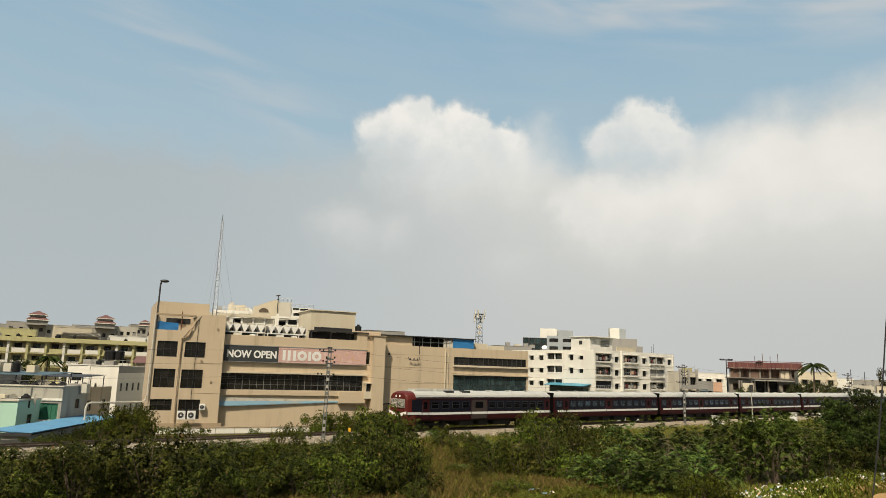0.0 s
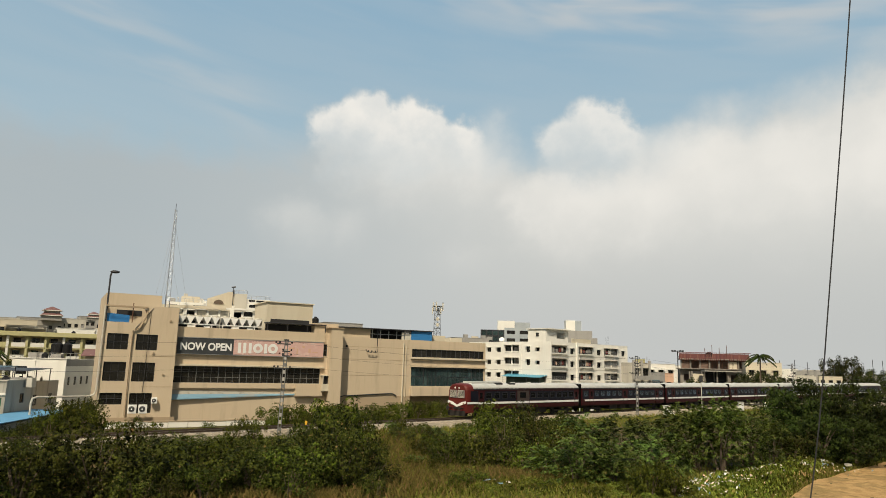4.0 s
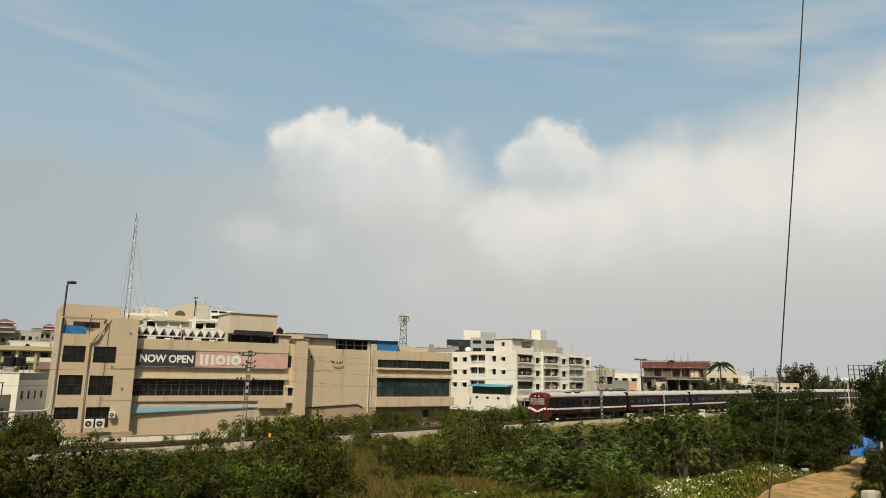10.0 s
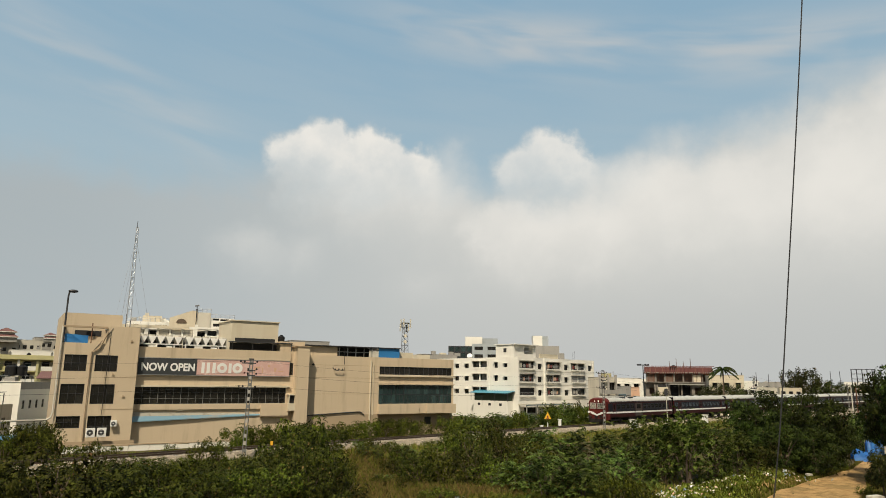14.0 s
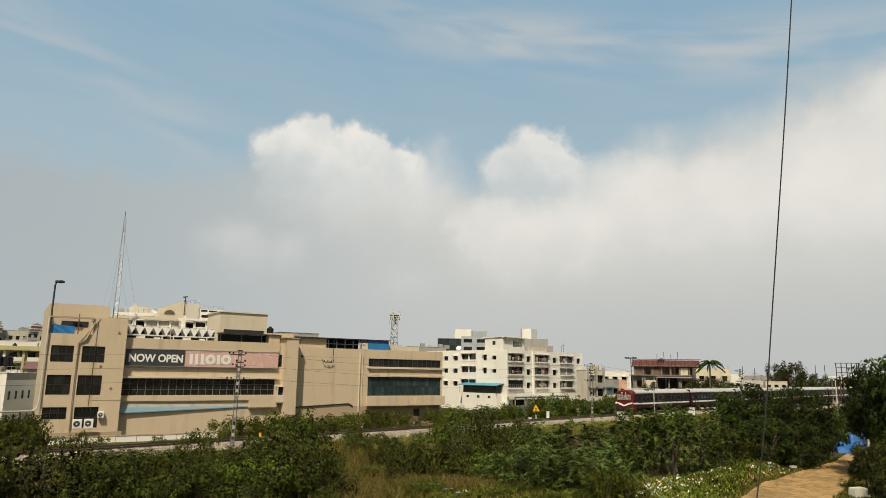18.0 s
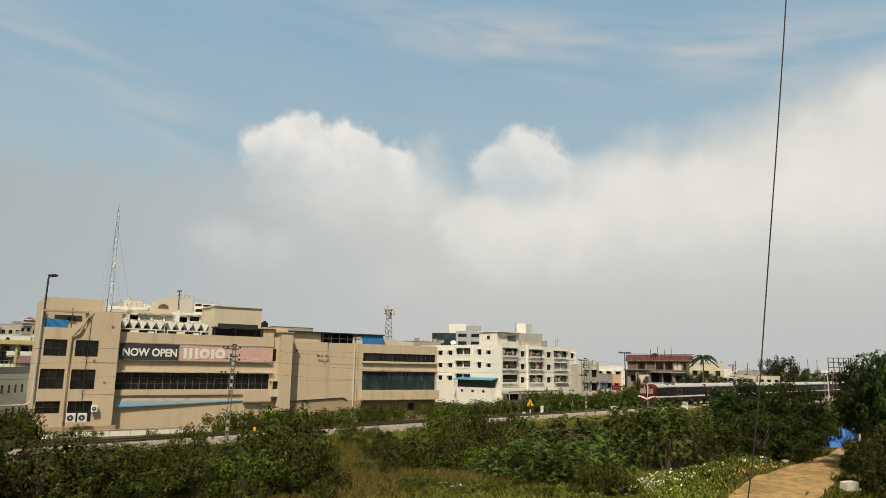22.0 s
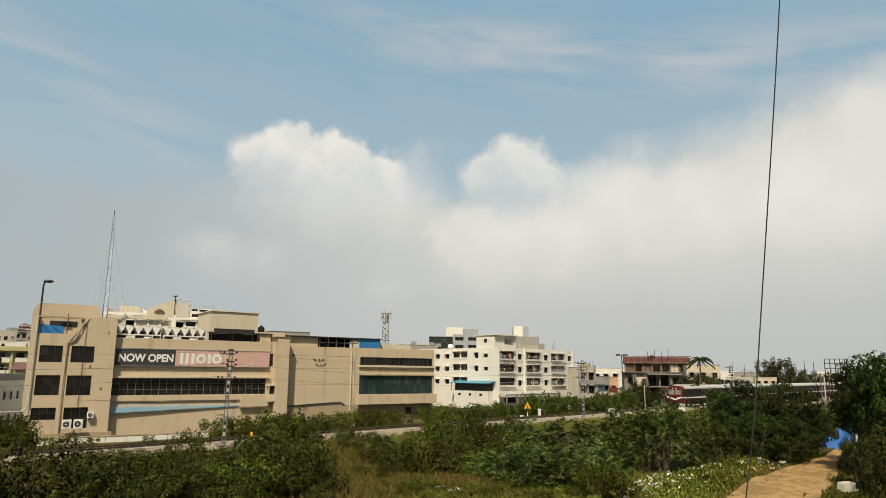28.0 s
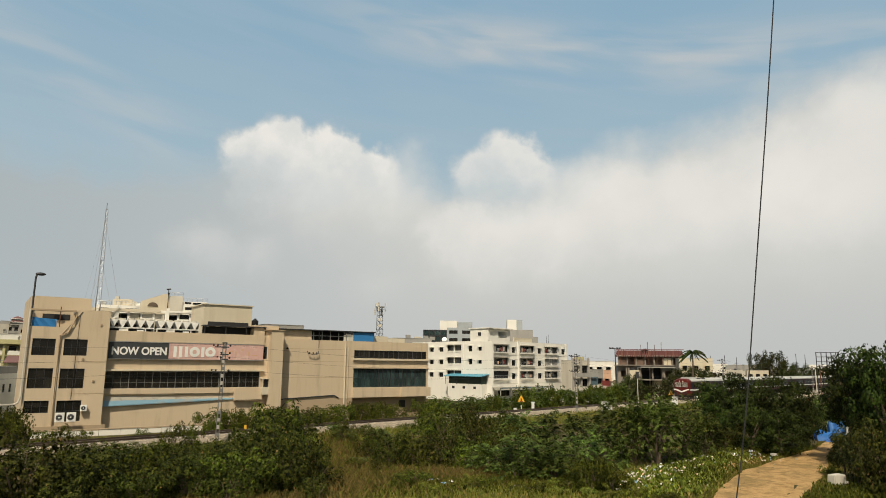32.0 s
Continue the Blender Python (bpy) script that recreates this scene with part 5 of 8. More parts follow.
    part("coping", boxes((-0.08, 6.7, -0.1, 0.26, 7.004, 7.12), (6.3, 6.7, 0.27, 5, 7.004, 7.12)), OFFWHITE, h)
    for u in (0.6, 1.7, 2.6, 4.4, 5.3):
        water_tank(-52.9 + u, 62.9 + u * 0.17, 4.66, 0.42, 0.85)
    parapet_junk(-52.4, 64.4, 4.66, 10, 6, 5.6, 57)
    for u in (0.5, 1.6, 3.4, 4.6, 5.6, 6.6):
        water_tank(-57.6 + u, 64.3 + u * 0.17, 4.05, 0.45, 0.95)
    # open terraces with sheet roofs
    simple_house(-58.5, 62.5, -1.5, 10, 9.0, 8.0, 6.2, GRIMY, 2, 4, "old white two-storey house with stained walls")
    sheet_roof(-58.3, 62.9, 4.05, 10, 8.3, 6.0, 0.25, 2.35, DULL_SHEET, "grey-blue sheet canopy over a roof terrace")
    part("railing", rods([((0, -0.2, 0.9), (8.3, -0.2, 0.9), 0.035)] + [((i * 0.55, -0.2, 0), (i * 0.55, -0.2, 0.9), 0.02) for i in range(16)]), DARK_METAL, [o for o in scene.objects if o.name.startswith("sheet_canopy")][-1])
    parapet_junk(-58.0, 65.0, 6.6, 10, 4, 5.5, 5)
    simple_house(-56.8, 71.6, -1.5, 12, 5.4, 8.0, 6.3, GRIMY, 2, 3, "cream house with stained parapet", right_cols=2)
    sheet_roof(-56.5, 71.9, 4.1, 12, 4.9, 6.0, 0.2, 2.0, DARK_METAL, "dark sheet canopy over a roof terrace")
    parapet_junk(-56.4, 75.2, 4.1, 12, 4, 4.6, 8)
    simple_house(-66.5, 66.0, -1.5, 8, 7.0, 7.0, 8.6, GREY, 3, 3, "grey three-storey house with small windows", win=(0.8, 1.0))
    # tall white house with small side windows
    h = thing("house", -61.0, 82.5, -1.5, 10.0, "tall white house with a grey side wall of small windows", "building", "houses of the town")
    sw = [(0.9 + i * 1.9, 1.6 + i * 1.9, z, z + 1.05) for i in range(4) for z in (2.7, 5.6)]
    shell(h, 6.6, 9.5, 8.9, WHITE, front=[(0.6, 1.9, 6.9, 7.9)], right=sw, parapet=0.5)
    window(h, 0.6, 0.05, 6.9, 1.3, 1.0, 2, 1)
    for a, b, z, z1 in sw:
        side_window(h, 1, 6.6, a, z, 0.7, 1.05, cols=1, rows=2)
    part("grey_render", boxes((6.602, 6.606, 0.0, 9.5, 8.0, 8.9)), GREY, h)
    part("pilaster", boxes((2.6, 2.9, -0.08, -0.003, 0, 8.9)), WHITE, h)
    part("coping", boxes((-0.08, 6.7, -0.1, 0.25, 8.904, 9.0)), WHITE, h)
    for dx, dy in ((4.3, 2.0), (5.3, 2.2), (4.8, 3.2), (3.4, 2.6)):
        water_tank(-61.0 + dx * 0.98, 82.5 + dy + 0.7, 8.2, 0.5, 1.1)
    st = thing("tank_stand", -57.6, 85.2, 6.7, 10, "steel stand for water tanks on a roof", "stand")
    for a, b in ((0, 0), (2.6, 0), (0, 1.8), (2.6, 1.8)):
        part("leg", rods([((a - 0.3, b, 0.2), (a - 0.3, b, 1.45), 0.05)]), STEEL, st)
    part("deck", boxes((-0.5, 2.7, -0.3, 2.1, 1.42, 1.48)), STEEL, st)
    parapet_junk(-60.5, 83.9, 7.1, 10, 4, 4, 11)
    # red-roofed house
    h = simple_house(-68.3, 109.5, -1.0, 26, 5, 9, 9.0, OFFWHITE, 3, 2, "white house below a red tiled roof edge", win=(1.0, 1.2))
    part("red_roof", prism([(-1.0, 8.9), (4.5, 10.0), (10.0, 8.9), (10.0, 8.8), (-1.0, 8.8)], -0.5, 5.5), RED_ROOF, h, "dull red tiled roof")
    # long yellow-green apartments
    h = thing("apartment_block", -122.0, 112.5, -1.0, 36.0, "long pale yellow-green apartment block with open balconies", "building")
    W, n = 47.0, 14
    ops = [(1.0 + i * 3.3, 3.4 + i * 3.3, z, z + 2.0) for i in range(n) for z in (1.5, 4.8, 8.1, 10.6)]
    part("wall_front", wall_mesh(0, W, 0, 13.4, 0.3, [o if o[2] < 10 else (o[0], o[1], 10.6, 12.3) for o in ops]), LEMON, h)
    part("wall_left", boxes((0, 0.3, 0.3, 12, 0, 13.4)), LEMON, h)
    part("wall_right", boxes((W - 0.3, W, 0.3, 12, 0, 13.4)), LEMON, h)
    part("roof", boxes((0.3, W - 0.3, 0.3, 12, 12.9, 13.1)), CONCRETE, h)
    part("inner_wall", boxes((0.3, W - 0.3, 1.6, 1.7, 0, 12.9)), CREAM, h)
    part("roof_edge", boxes((-0.6, W + 0.6, -0.9, -0.003, 12.5, 13.3)), LEMON, h)
    for z in (4.2, 7.5, 10.2):
        part("floor_slab", boxes((0.3, W - 0.3, -0.5, 1.6, z - 0.15, z + 0.05)), LEMON, h)
    rnd = random.Random(6)
    for i in range(n):
        part("pier", boxes((i * 3.3 + 0.1, i * 3.3 + 0.55, -0.5, -0.003, 0, 12.45)), LEMON if i % 3 else WHITE, h)
        for z in (8.1, 10.6):
            bl = part("balcony", boxes((1.0 + i * 3.3, 3.4 + i * 3.3, -0.48, -0.42, z - 0.3, z + 0.55)), WHITE if (i + int(z)) % 3 else LEMON, h)
            part("balcony_door", boxes((1.3 + i * 3.3, 2.6 + i * 3.3, 1.52, 1.58, z - 0.3, z + 1.5)), DARK if rnd.random() < 0.6 else PANE_TEAL, bl)
    parapet_junk(-119.0, 118.5, 11.9, 36, 12, 42, 71)
    # roof rooms and shells behind
    for x, y, wd, dp, z, mt, lb in ((-124, 160, 9, 8, 16.3, CREAM, "cream roof storey of a far house"), (-136, 150, 12, 9, 15.4, LEMON, "pale house behind the apartments"), (-112, 166, 14, 9, 14.6, WHITE, "white far house behind the apartments"), (-104, 172, 10, 9, 15.2, CREAM, "cream far house behind the apartments"), (-95, 165, 12, 9, 13.8, OFFWHITE, "old white house behind the apartments")):
        simple_house(x, y, -0.5, 36, wd, dp, z + 0.5, mt, 5, int(wd / 2.4), lb, win=(1.0, 1.1), group="far houses")
    v = thing("vaulted_roof", -121.5, 160.5, 13.2, 36, "pale barrel-vaulted roof over a far building", "roof")
    bm = bmesh.new()
    prev = None
    for i in range(13):
        a = pi * i / 12
        row = [bm.verts.new(p) for p in ((0, 2.2 - 2.2 * cos(a), 2.1 * sin(a)), (9.0, 2.2 - 2.2 * cos(a), 2.1 * sin(a)))]
        if prev:
            bm.faces.new((prev[0], prev[1], row[1], row[0]))
        prev = row
    bmesh.ops.solidify(bm, geom=bm.faces[:], thickness=0.15)
    part("vault", bm, OFFWHITE, v, smooth=True)
    part("gable", boxes((9.02, 9.1, 0.4, 4.0, 0, 1.6)), DARK, v)
    # far housing estate on the rise, with tiered roofs
    for i, (x, y, z, wd) in enumerate(((-206, 222, 20.5, 14), (-196, 228, 21.6, 13), (-186, 236, 21.0, 10), (-180, 243, 21.6, 9), (-176, 244, 20.5, 12), (-168, 251, 21.8, 9), (-163, 255, 23.0, 8), (-158, 258, 22.0, 10), (-218, 214, 21.0, 12))):
        simple_house(x, y, -0.5, 38, wd, 10, z + 0.5, (GREY, CONCRETE, OFFWHITE)[i % 3], 6, 4, "grey far apartment house of an estate", win=(1.2, 1.4), group="far estate", shade=False)
    for x, y in ((-188.5, 234.5), (-170.5, 249.0), (-160.0, 259.5)):
        k = 0.65 if x > -165 else 1.0
        t = thing("roof_pavilion", x, y, 20.6 if k == 1 else 21.5, 38, "tiered roof pavilion with a dull red roof", "pavilion", "roof pavilions")
        # grey in place of off-white paints distance haze onto the pavilion walls
        part("lower_storey", boxes((-3.4 * k, 3.4 * k, -3.4 * k, 3.4 * k, 0, 2.0 * k)), GREY, t)
        for zz, r, hh in ((2.0, 4.2, 1.2), (3.9, 3.6, 1.5)):
            bm = bmesh.new()
            bmesh.ops.create_cone(bm, cap_ends=True, segments=4, radius1=r * 1.3 * k, radius2=r * (0.75 if zz < 3 else 0.12) * k, depth=hh * k, matrix=Matrix.Translation((0, 0, (zz + hh / 2) * k)) @ Matrix.Rotation(pi / 4, 4, "Z"))
            part("tier_roof", bm, RED_ROOF, t)
            part("tier_eave", boxes((-r * 0.93 * k, r * 0.93 * k, -r * 0.93 * k, r * 0.93 * k, zz * k - 0.25, zz * k - 0.004)), WHITE, t)
        part("upper_storey", boxes((-2.6 * k, 2.6 * k, -2.6 * k, 2.6 * k, 2.6 * k, 3.64 * k)), GREY, t)


make_left_town()


def make_back_block():
    """The cream block that rises behind the shopping centre."""
    h = thing("hotel_block", -49.3, 91.8, 0.5, 23.0, "cream stepped block with balconies behind the shopping centre", "building")
    b = 0.5
    cells = [(0.6 + i * 1.62, 1.9 + i * 1.62) for i in range(12)]
    part("lower_front", wall_mesh(0, 20, 0, 15.35 - b, 0.3, [(u, v, z - b, z - b + 1.1) for u, v in cells for z in (13.9, 11.2, 8.4)]), WHITE, h)
    part("lower_side", boxes((0, 0.3, 0.3, 14, 0, 15.35 - b)), WHITE, h)
    part("lower_side", boxes((19.7, 20, 0.3, 14, 0, 15.35 - b)), WHITE, h)
    # near-black wall behind the windows paints the shade indoors
    part("inner_wall", boxes((0.3, 19.7, 1.5, 1.6, 0, 14.8 - b)), DARK, h)
    part("terrace", boxes((0.3, 19.7, 0.3, 14, 14.7 - b, 14.85 - b)), CONCRETE, h)
    rnd = random.Random(5)
    for i, (u, v) in enumerate(cells):
        if i % 4 != 3:
            bl = part("balcony", boxes((u - 0.1, v + 0.1, -0.6, -0.003, 13.3 - b, 13.42 - b), (u - 0.1, v + 0.1, -0.6, -0.52, 13.42 - b, 13.95 - b + 0.1 * (i % 3))), (WHITE, CREAM, WHITE)[i % 3], h)
            part("balcony_window", boxes((u + 0.05, v - 0.05, 0.14, 0.18, 13.9 - b, 14.9 - b)), PANE if rnd.random() < 0.7 else OFFWHITE, bl)
        else:
            part("pilaster", boxes((u - 0.15, u + 0.25, -0.3, -0.003, 0, 15.7 - b)), WHITE, h)
    part("cornice", boxes((-0.2, 11.0, -0.4, -0.003, 15.0 - b, 15.4 - b)), CREAM, h)
    part("cornice", boxes((12.2, 20.2, -0.4, -0.003, 15.05 - b, 15.3 - b)), WHITE, h)
    # set-back storeys
    part("upper_storey", wall_mesh(2.6, 8.3, 14.85 - b, 16.1 - b, 5, [(6.4, 8.0, 15.25 - b, 15.7 - b), (3.0, 4.2, 15.25 - b, 15.7 - b)], at=3), WHITE, h)
    part("upper_dark", boxes((2.7, 8.2, 3.2, 3.3, 14.9 - b, 16.0 - b)), DARK, h)
    part("pediment", prism([(8.3, 14.85 - b), (12.1, 14.85 - b), (12.1, 18.0 - b), (11.4, 18.0 - b), (8.3, 16.8 - b)], -8.0, -3.0), CREAM, h, "cream sloping gable").matrix_basis = pose(0, 0, 0, 0, 0, 0) @ Matrix(((0, 1, 0, 0), (-1, 0, 0, 0), (0, 0, 1, 0), (0, 0, 0, 1)))
    bm = bmesh.new()
    ring = [(9.95 + 0.72 * cos(pi * i / 10), 16.1 + 0.6 * sin(pi * i / 10)) for i in range(11)]
    lo, hi = [bm.verts.new((u, 2.9, z - b)) for u, z in ring], [bm.verts.new((u, 2.996, z - b)) for u, z in ring]
    bm.faces.new(lo), bm.faces.new(hi[::-1])
    for i in range(11):
        bm.faces.new((lo[i], lo[(i + 1) % 11], hi[(i + 1) % 11], hi[i]))
    bmesh.ops.recalc_face_normals(bm, faces=bm.faces[:])
    part("arch_window", bm, BARK, h, "dark half-round window")
    part("stair_tower", boxes((12.12, 14.0, 2.8, 8, 14.85 - b, 17.75 - b)), OFFWHITE, h, "pale plain stair tower")
    part("upper_storey", wall_mesh(14.0, 17.4, 14.85 - b, 17.0 - b, 5, [(14.4, 15.5, 15.75 - b, 16.2 - b), (16.0, 17.1, 15.55 - b, 15.95 - b), (14.3, 15.2, 16.65 - b, 16.95 - b), (15.4, 16.6, 16.6 - b, 16.9 - b)], at=3), WHITE, h)
    part("upper_dark", boxes((14.1, 17.3, 3.2, 3.3, 14.9 - b, 16.98 - b)), DARK, h)
    part("upper_storey", boxes((17.4, 20.0, 3.2, 9, 14.85 - b, 16.3 - b)), WHITE, h)
    for u0, u1, z in ((2.6, 8.3, 16.1), (12.1, 14.0, 17.75), (14.0, 17.4, 17.0), (17.4, 20.0, 16.3)):
        k = int((u1 - u0) / 0.6)
        rl = part("roof_rail", rods([((u0, 3.1, z + 0.55 - b), (u1, 3.1, z + 0.55 - b), 0.03), ((u0, 3.1, z + 0.3 - b), (u1, 3.1, z + 0.3 - b), 0.02)]), STEEL, h)
        for i in range(k + 1):
            part("rail_post", rods([((u0 + (u1 - u0) * i / k, 3.1, z - b), (u0 + (u1 - u0) * i / k, 3.1, z + 0.55 - b), 0.03)]), STEEL, rl)
    for u, wd, hg, mt in ((4.6, 2.6, 1.0, CREAM), (4.9, 0.5, 1.4, OFFWHITE), (6.9, 0.9, 0.7, WHITE), (3.0, 0.7, 0.6, GREY), (7.7, 0.5, 0.5, WHITE_PAINT)):
        part("roof_cabin", boxes((u, u + wd, 4.0 + 0.1 * u, 5.4 + 0.1 * u, 16.0 - b, 16.1 + hg - b)), mt, h)
    for u in (4.2, 5.6, 6.3, 7.5, 15.2, 16.4, 18.2, 19.3):
        part("vent_pipe", rods([((u, 3.6, 15.9 - b), (u, 3.6, 16.75 - b), 0.06), ((u - 0.15, 3.6, 16.75 - b), (u + 0.15, 3.6, 16.75 - b), 0.06)]), OFFWHITE, h)
    part("roof_pole", rods([((11.95, 2.6, 14.9 - b), (11.95, 2.6, 18.7 - b), 0.06), ((11.65, 2.6, 18.65 - b), (12.25, 2.6, 18.75 - b), 0.11), ((11.8, 2.6, 18.1 - b), (12.1, 2.6, 18.1 - b), 0.09)]), DARK_METAL, h)


make_back_block()


def make_office():
    h = thing("office_building", -3.4, 177.5, 0, 0.0, "grey office building with a dark glass bay", "building")
    part("glass_bay", wall_mesh(0, 6.2, 0, 17.2, 0.2, [(0.2 + i * 1.5, 1.5 + i * 1.5, z, z + 1.3) for i in range(4) for z in (12.6, 14.2, 15.7)]), DARK_METAL, h)
    for i in range(4):
        for z in (12.6, 14.2, 15.7):
            window(h, 0.2 + i * 1.5, 0.05, z, 1.3, 1.3, 1, 1, 0.04, DARK_METAL, PANE_TEAL)
    part("grey_front", wall_mesh(6.2, 13.3, 0, 17.8, 0.3, [(6.8, 9.0, 16.2, 17.1), (10.2, 12.6, 16.2, 17.1), (6.8, 9.0, 14.2, 15.1), (10.2, 12.6, 14.2, 15.1)]), OFFICE_GREY, h)
    for u, z in ((6.8, 16.2), (10.2, 16.2), (6.8, 14.2), (10.2, 14.2)):
        window(h, u, 0.1, z, 2.2, 0.9, 2, 1, 0.05)
    part("inner_wall", boxes((0.2, 13.2, 1.5, 1.6, 0, 17)), DARK, h)
    part("roof", boxes((0, 28.5, 0.3, 14, 16.2, 16.4)), CONCRETE, h)
    part("plain_wing", boxes((13.3, 21, 1.0, 12, 0, 16.0)), OFFICE_GREY, h)
    part("plain_wing", boxes((21, 28.8, 0.0, 12, 0, 17.4)), GREY, h)
    part("wing_edge", boxes((28.0, 30.2, 0.5, 12, 0, 15.6)), GREY, h)
    part("lift_room", boxes((4.4, 8.9, 2.0, 7, 16.4, 19.75)), WHITE, h)
    part("lift_room", boxes((8.9, 13.0, 2.6, 7, 16.4, 19.4)), OFFICE_GREY, h)
    part("lift_room", boxes((22.2, 24.6, 1.0, 5, 17.4, 20.1)), WHITE, h)
    part("lift_room_side", boxes((24.6, 26.2, 1.3, 5, 17.4, 20.0)), OFFICE_GREY, h)
    part("rail", boxes((18, 22, 0.5, 0.6, 17.0, 17.3)), STEEL, h)
    simple_house(-9.5, 158, 0, 20, 9, 9, 14.2, GREY, 4, 3, "grey far house with rooftop clutter")
    simple_house(-22, 150, 0, 25, 9, 9, 14.4, OFFWHITE, 4, 3, "old white far house with rooftop clutter")
    simple_house(-33.5, 132, 0, 30, 8, 8, 15.6, GREY, 4, 3, "grey house top behind the shopping centre")
    parapet_junk(-21, 152, 14.2, 25, 4, 8, 31)
    parapet_junk(-8, 160, 14.0, 20, 4, 8, 33)


make_office()


def make_right_town():
    # grey house beside the apartments
    h = simple_house(29.4, 148.2, 0, 28, 4.9, 3.4, 9.3, OFFWHITE, 3, 2, "grey unfinished house beside the apartment block", win=(1.5, 1.6))
    for u in (0.1, 2.3, 4.4):
        part("column", boxes((u, u + 0.35, -0.5, -0.003, 0, 9.9)), CONCRETE, h)
    part("balcony_slab", boxes((-0.1, 5.0, -1.0, -0.51, 5.8, 6.0), (-0.1, 5.0, -1.0, -0.9, 6.0, 6.7)), GREY, h)
    part("balcony_slab", boxes((-0.1, 5.0, -1.0, -0.51, 2.8, 3.0), (-0.1, 5.0, -1.0, -0.9, 3.0, 3.6)), OFFWHITE, h)
    for i in range(6):
        part("roof_rod", rods([((0.4 + i * 0.8, 0.3, 9.3), (0.45 + i * 0.8, 0.3, 10.1 + 0.3 * (i % 3)), 0.03)]), RUST, h)
    part("roof_tank_stand", boxes((3.0, 4.5, 1.0, 2.6, 8.6, 10.2)), LEMON, h)
    h = simple_house(34.3, 152.5, 0, 28, 4.0, 8, 7.4, GREY, 2, 2, "grey house with a grey-green shutter")
    part("shutter", boxes((0.4, 2.4, -0.1, -0.003, 3.9, 5.8)), DULL_SHEET, h)
    part("balcony_slab", boxes((-0.1, 4.1, -0.9, -0.003, 3.4, 3.55), (-0.1, 4.1, -0.9, -0.82, 3.55, 4.1)), OFFWHITE, h)
    simple_house(40.8, 186, 0, 10, 8.0, 9, 9.5, WHITE, 3, 3, "small white flat-roofed house", win=(1.3, 1.2), group="far houses")
    h = simple_house(38.3, 166, 0, 8, 4.6, 8, 7.2, PINK, 2, 2, "salmon pink plastered flat-roofed house", win=(0.9, 1.0), group="far houses")
    part("tile_edge", boxes((-0.3, 4.9, -0.8, -0.003, 4.3, 4.6)), RED_ROOF, h)
    s = thing("red_signboard", 36.2, 148.6, 4.0, 20, "small dark red signboard on a wall", "sign")
    part("board", boxes((0, 1.9, 0, 0.08, 0, 1.1)), RED_PAINT, s)
    part("post", rods([((0.2, 0.15, -4), (0.2, 0.15, 1), 0.05), ((1.7, 0.15, -4), (1.7, 0.15, 1), 0.05)]), STEEL, s)
    # building under construction with red formwork
    h = thing("building_under_construction", 49.0, 184.0, 0, -13.0, "half-built concrete house with red formwork on top", "building")
    h.scale = (0.925, 1.0, 1.0)
    part("front_wall", wall_mesh(0, 19, 0, 8.4, 0.3, [(1.0 + i * 3.0, 3.0 + i * 3.0, z, z + 1.7) for i in range(6) for z in (2.0, 5.4)]), FRAME_CONCRETE, h)
    part("wall_side", boxes((0, 0.3, 0.3, 12, 0, 8.4), (18.7, 19, 0.3, 12, 0, 8.4)), CONCRETE, h)
    part("slab", boxes((-0.6, 19.6, -1.2, 12, 8.404, 8.65)), FRAME_CONCRETE, h)
    part("slab", boxes((-0.2, 18.5, -0.6, 12, 10.9, 11.15)), FRAME_CONCRETE, h)
    part("inner_wall", boxes((0.3, 18.7, 1.8, 1.9, 0, 10.8)), SHELL_BROWN, h)
    for i in range(8):
        part("column", boxes((0.2 + i * 2.5, 0.6 + i * 2.5, 0, 0.4, 8.65, 10.9)), FRAME_CONCRETE, h)
    rag = random.Random(4)
    for i in range(38):
        if rag.random() < 0.2:
            continue
        part("formwork_strip", coach_mesh("strip", lambda: mesh_of(boxes((0, 0.30, -0.7, -0.64, 0, 1.3), (0, 0.4, -0.7, -0.64, 1.4, 1.52), (0.1, 0.16, -0.72, -0.66, 1.3, 2.0)), "formwork_strip", FORMWORK)), None, h, at=pose(-0.2 + i * 0.49, 0, 10.85 - 0.25 * rag.random()))
    part("formwork_beam", boxes((-0.3, 18.6, -0.62, -0.5, 11.3, 11.6), (-0.3, 18.6, -0.62, -0.5, 12.6, 12.75)), FORMWORK, h, "dull red formwork boards")
    part("formwork_back", boxes((0, 18.4, 1.6, 1.7, 11.15, 12.5)), FORMWORK, h)
    part("scaffold", rods([((6.8 + i * 1.9, 0, 11.1), (6.8 + i * 1.9, 0, 14.0 + 0.7 * (i % 2)), 0.07) for i in range(4)]), RUST, h)
    part("brick_infill", boxes((5.1, 7.6, 0.1, 0.3, 8.65, 10.2)), SHELL_BROWN, h)
    part("brick_infill", boxes((12.7, 15.1, 0.1, 0.3, 8.65, 10.5)), CREAM, h)
    part("brick_infill", boxes((0.6, 2.6, 0.1, 0.3, 8.65, 10.88)), SHELL_BROWN, h)
    for i in range(14):
        part("prop", rods([((0.9 + i * 1.3, -0.3, 8.66), (0.9 + i * 1.3 + 0.1, -0.3, 10.9), 0.05)]), RUST, h)
    t = water_tank(56.5, 183.5, 11.2, 0.9, 1.5, label="dark rooftop water tank on the half-built house")
    # second half-built house in front
    h = thing("building_under_construction", 48.5, 172, 0, -8.0, "bare concrete frame of a small half-built house", "building")
    for i in range(4):
        for d in (0, 4):
            part("column", boxes((i * 2.9, i * 2.9 + 0.35, d, d + 0.35, 0, 7.9)), FRAME_CONCRETE, h)
    part("slab", boxes((-0.8, 11.0, -1.0, 5.5, 4.8, 5.05)), FRAME_CONCRETE, h)
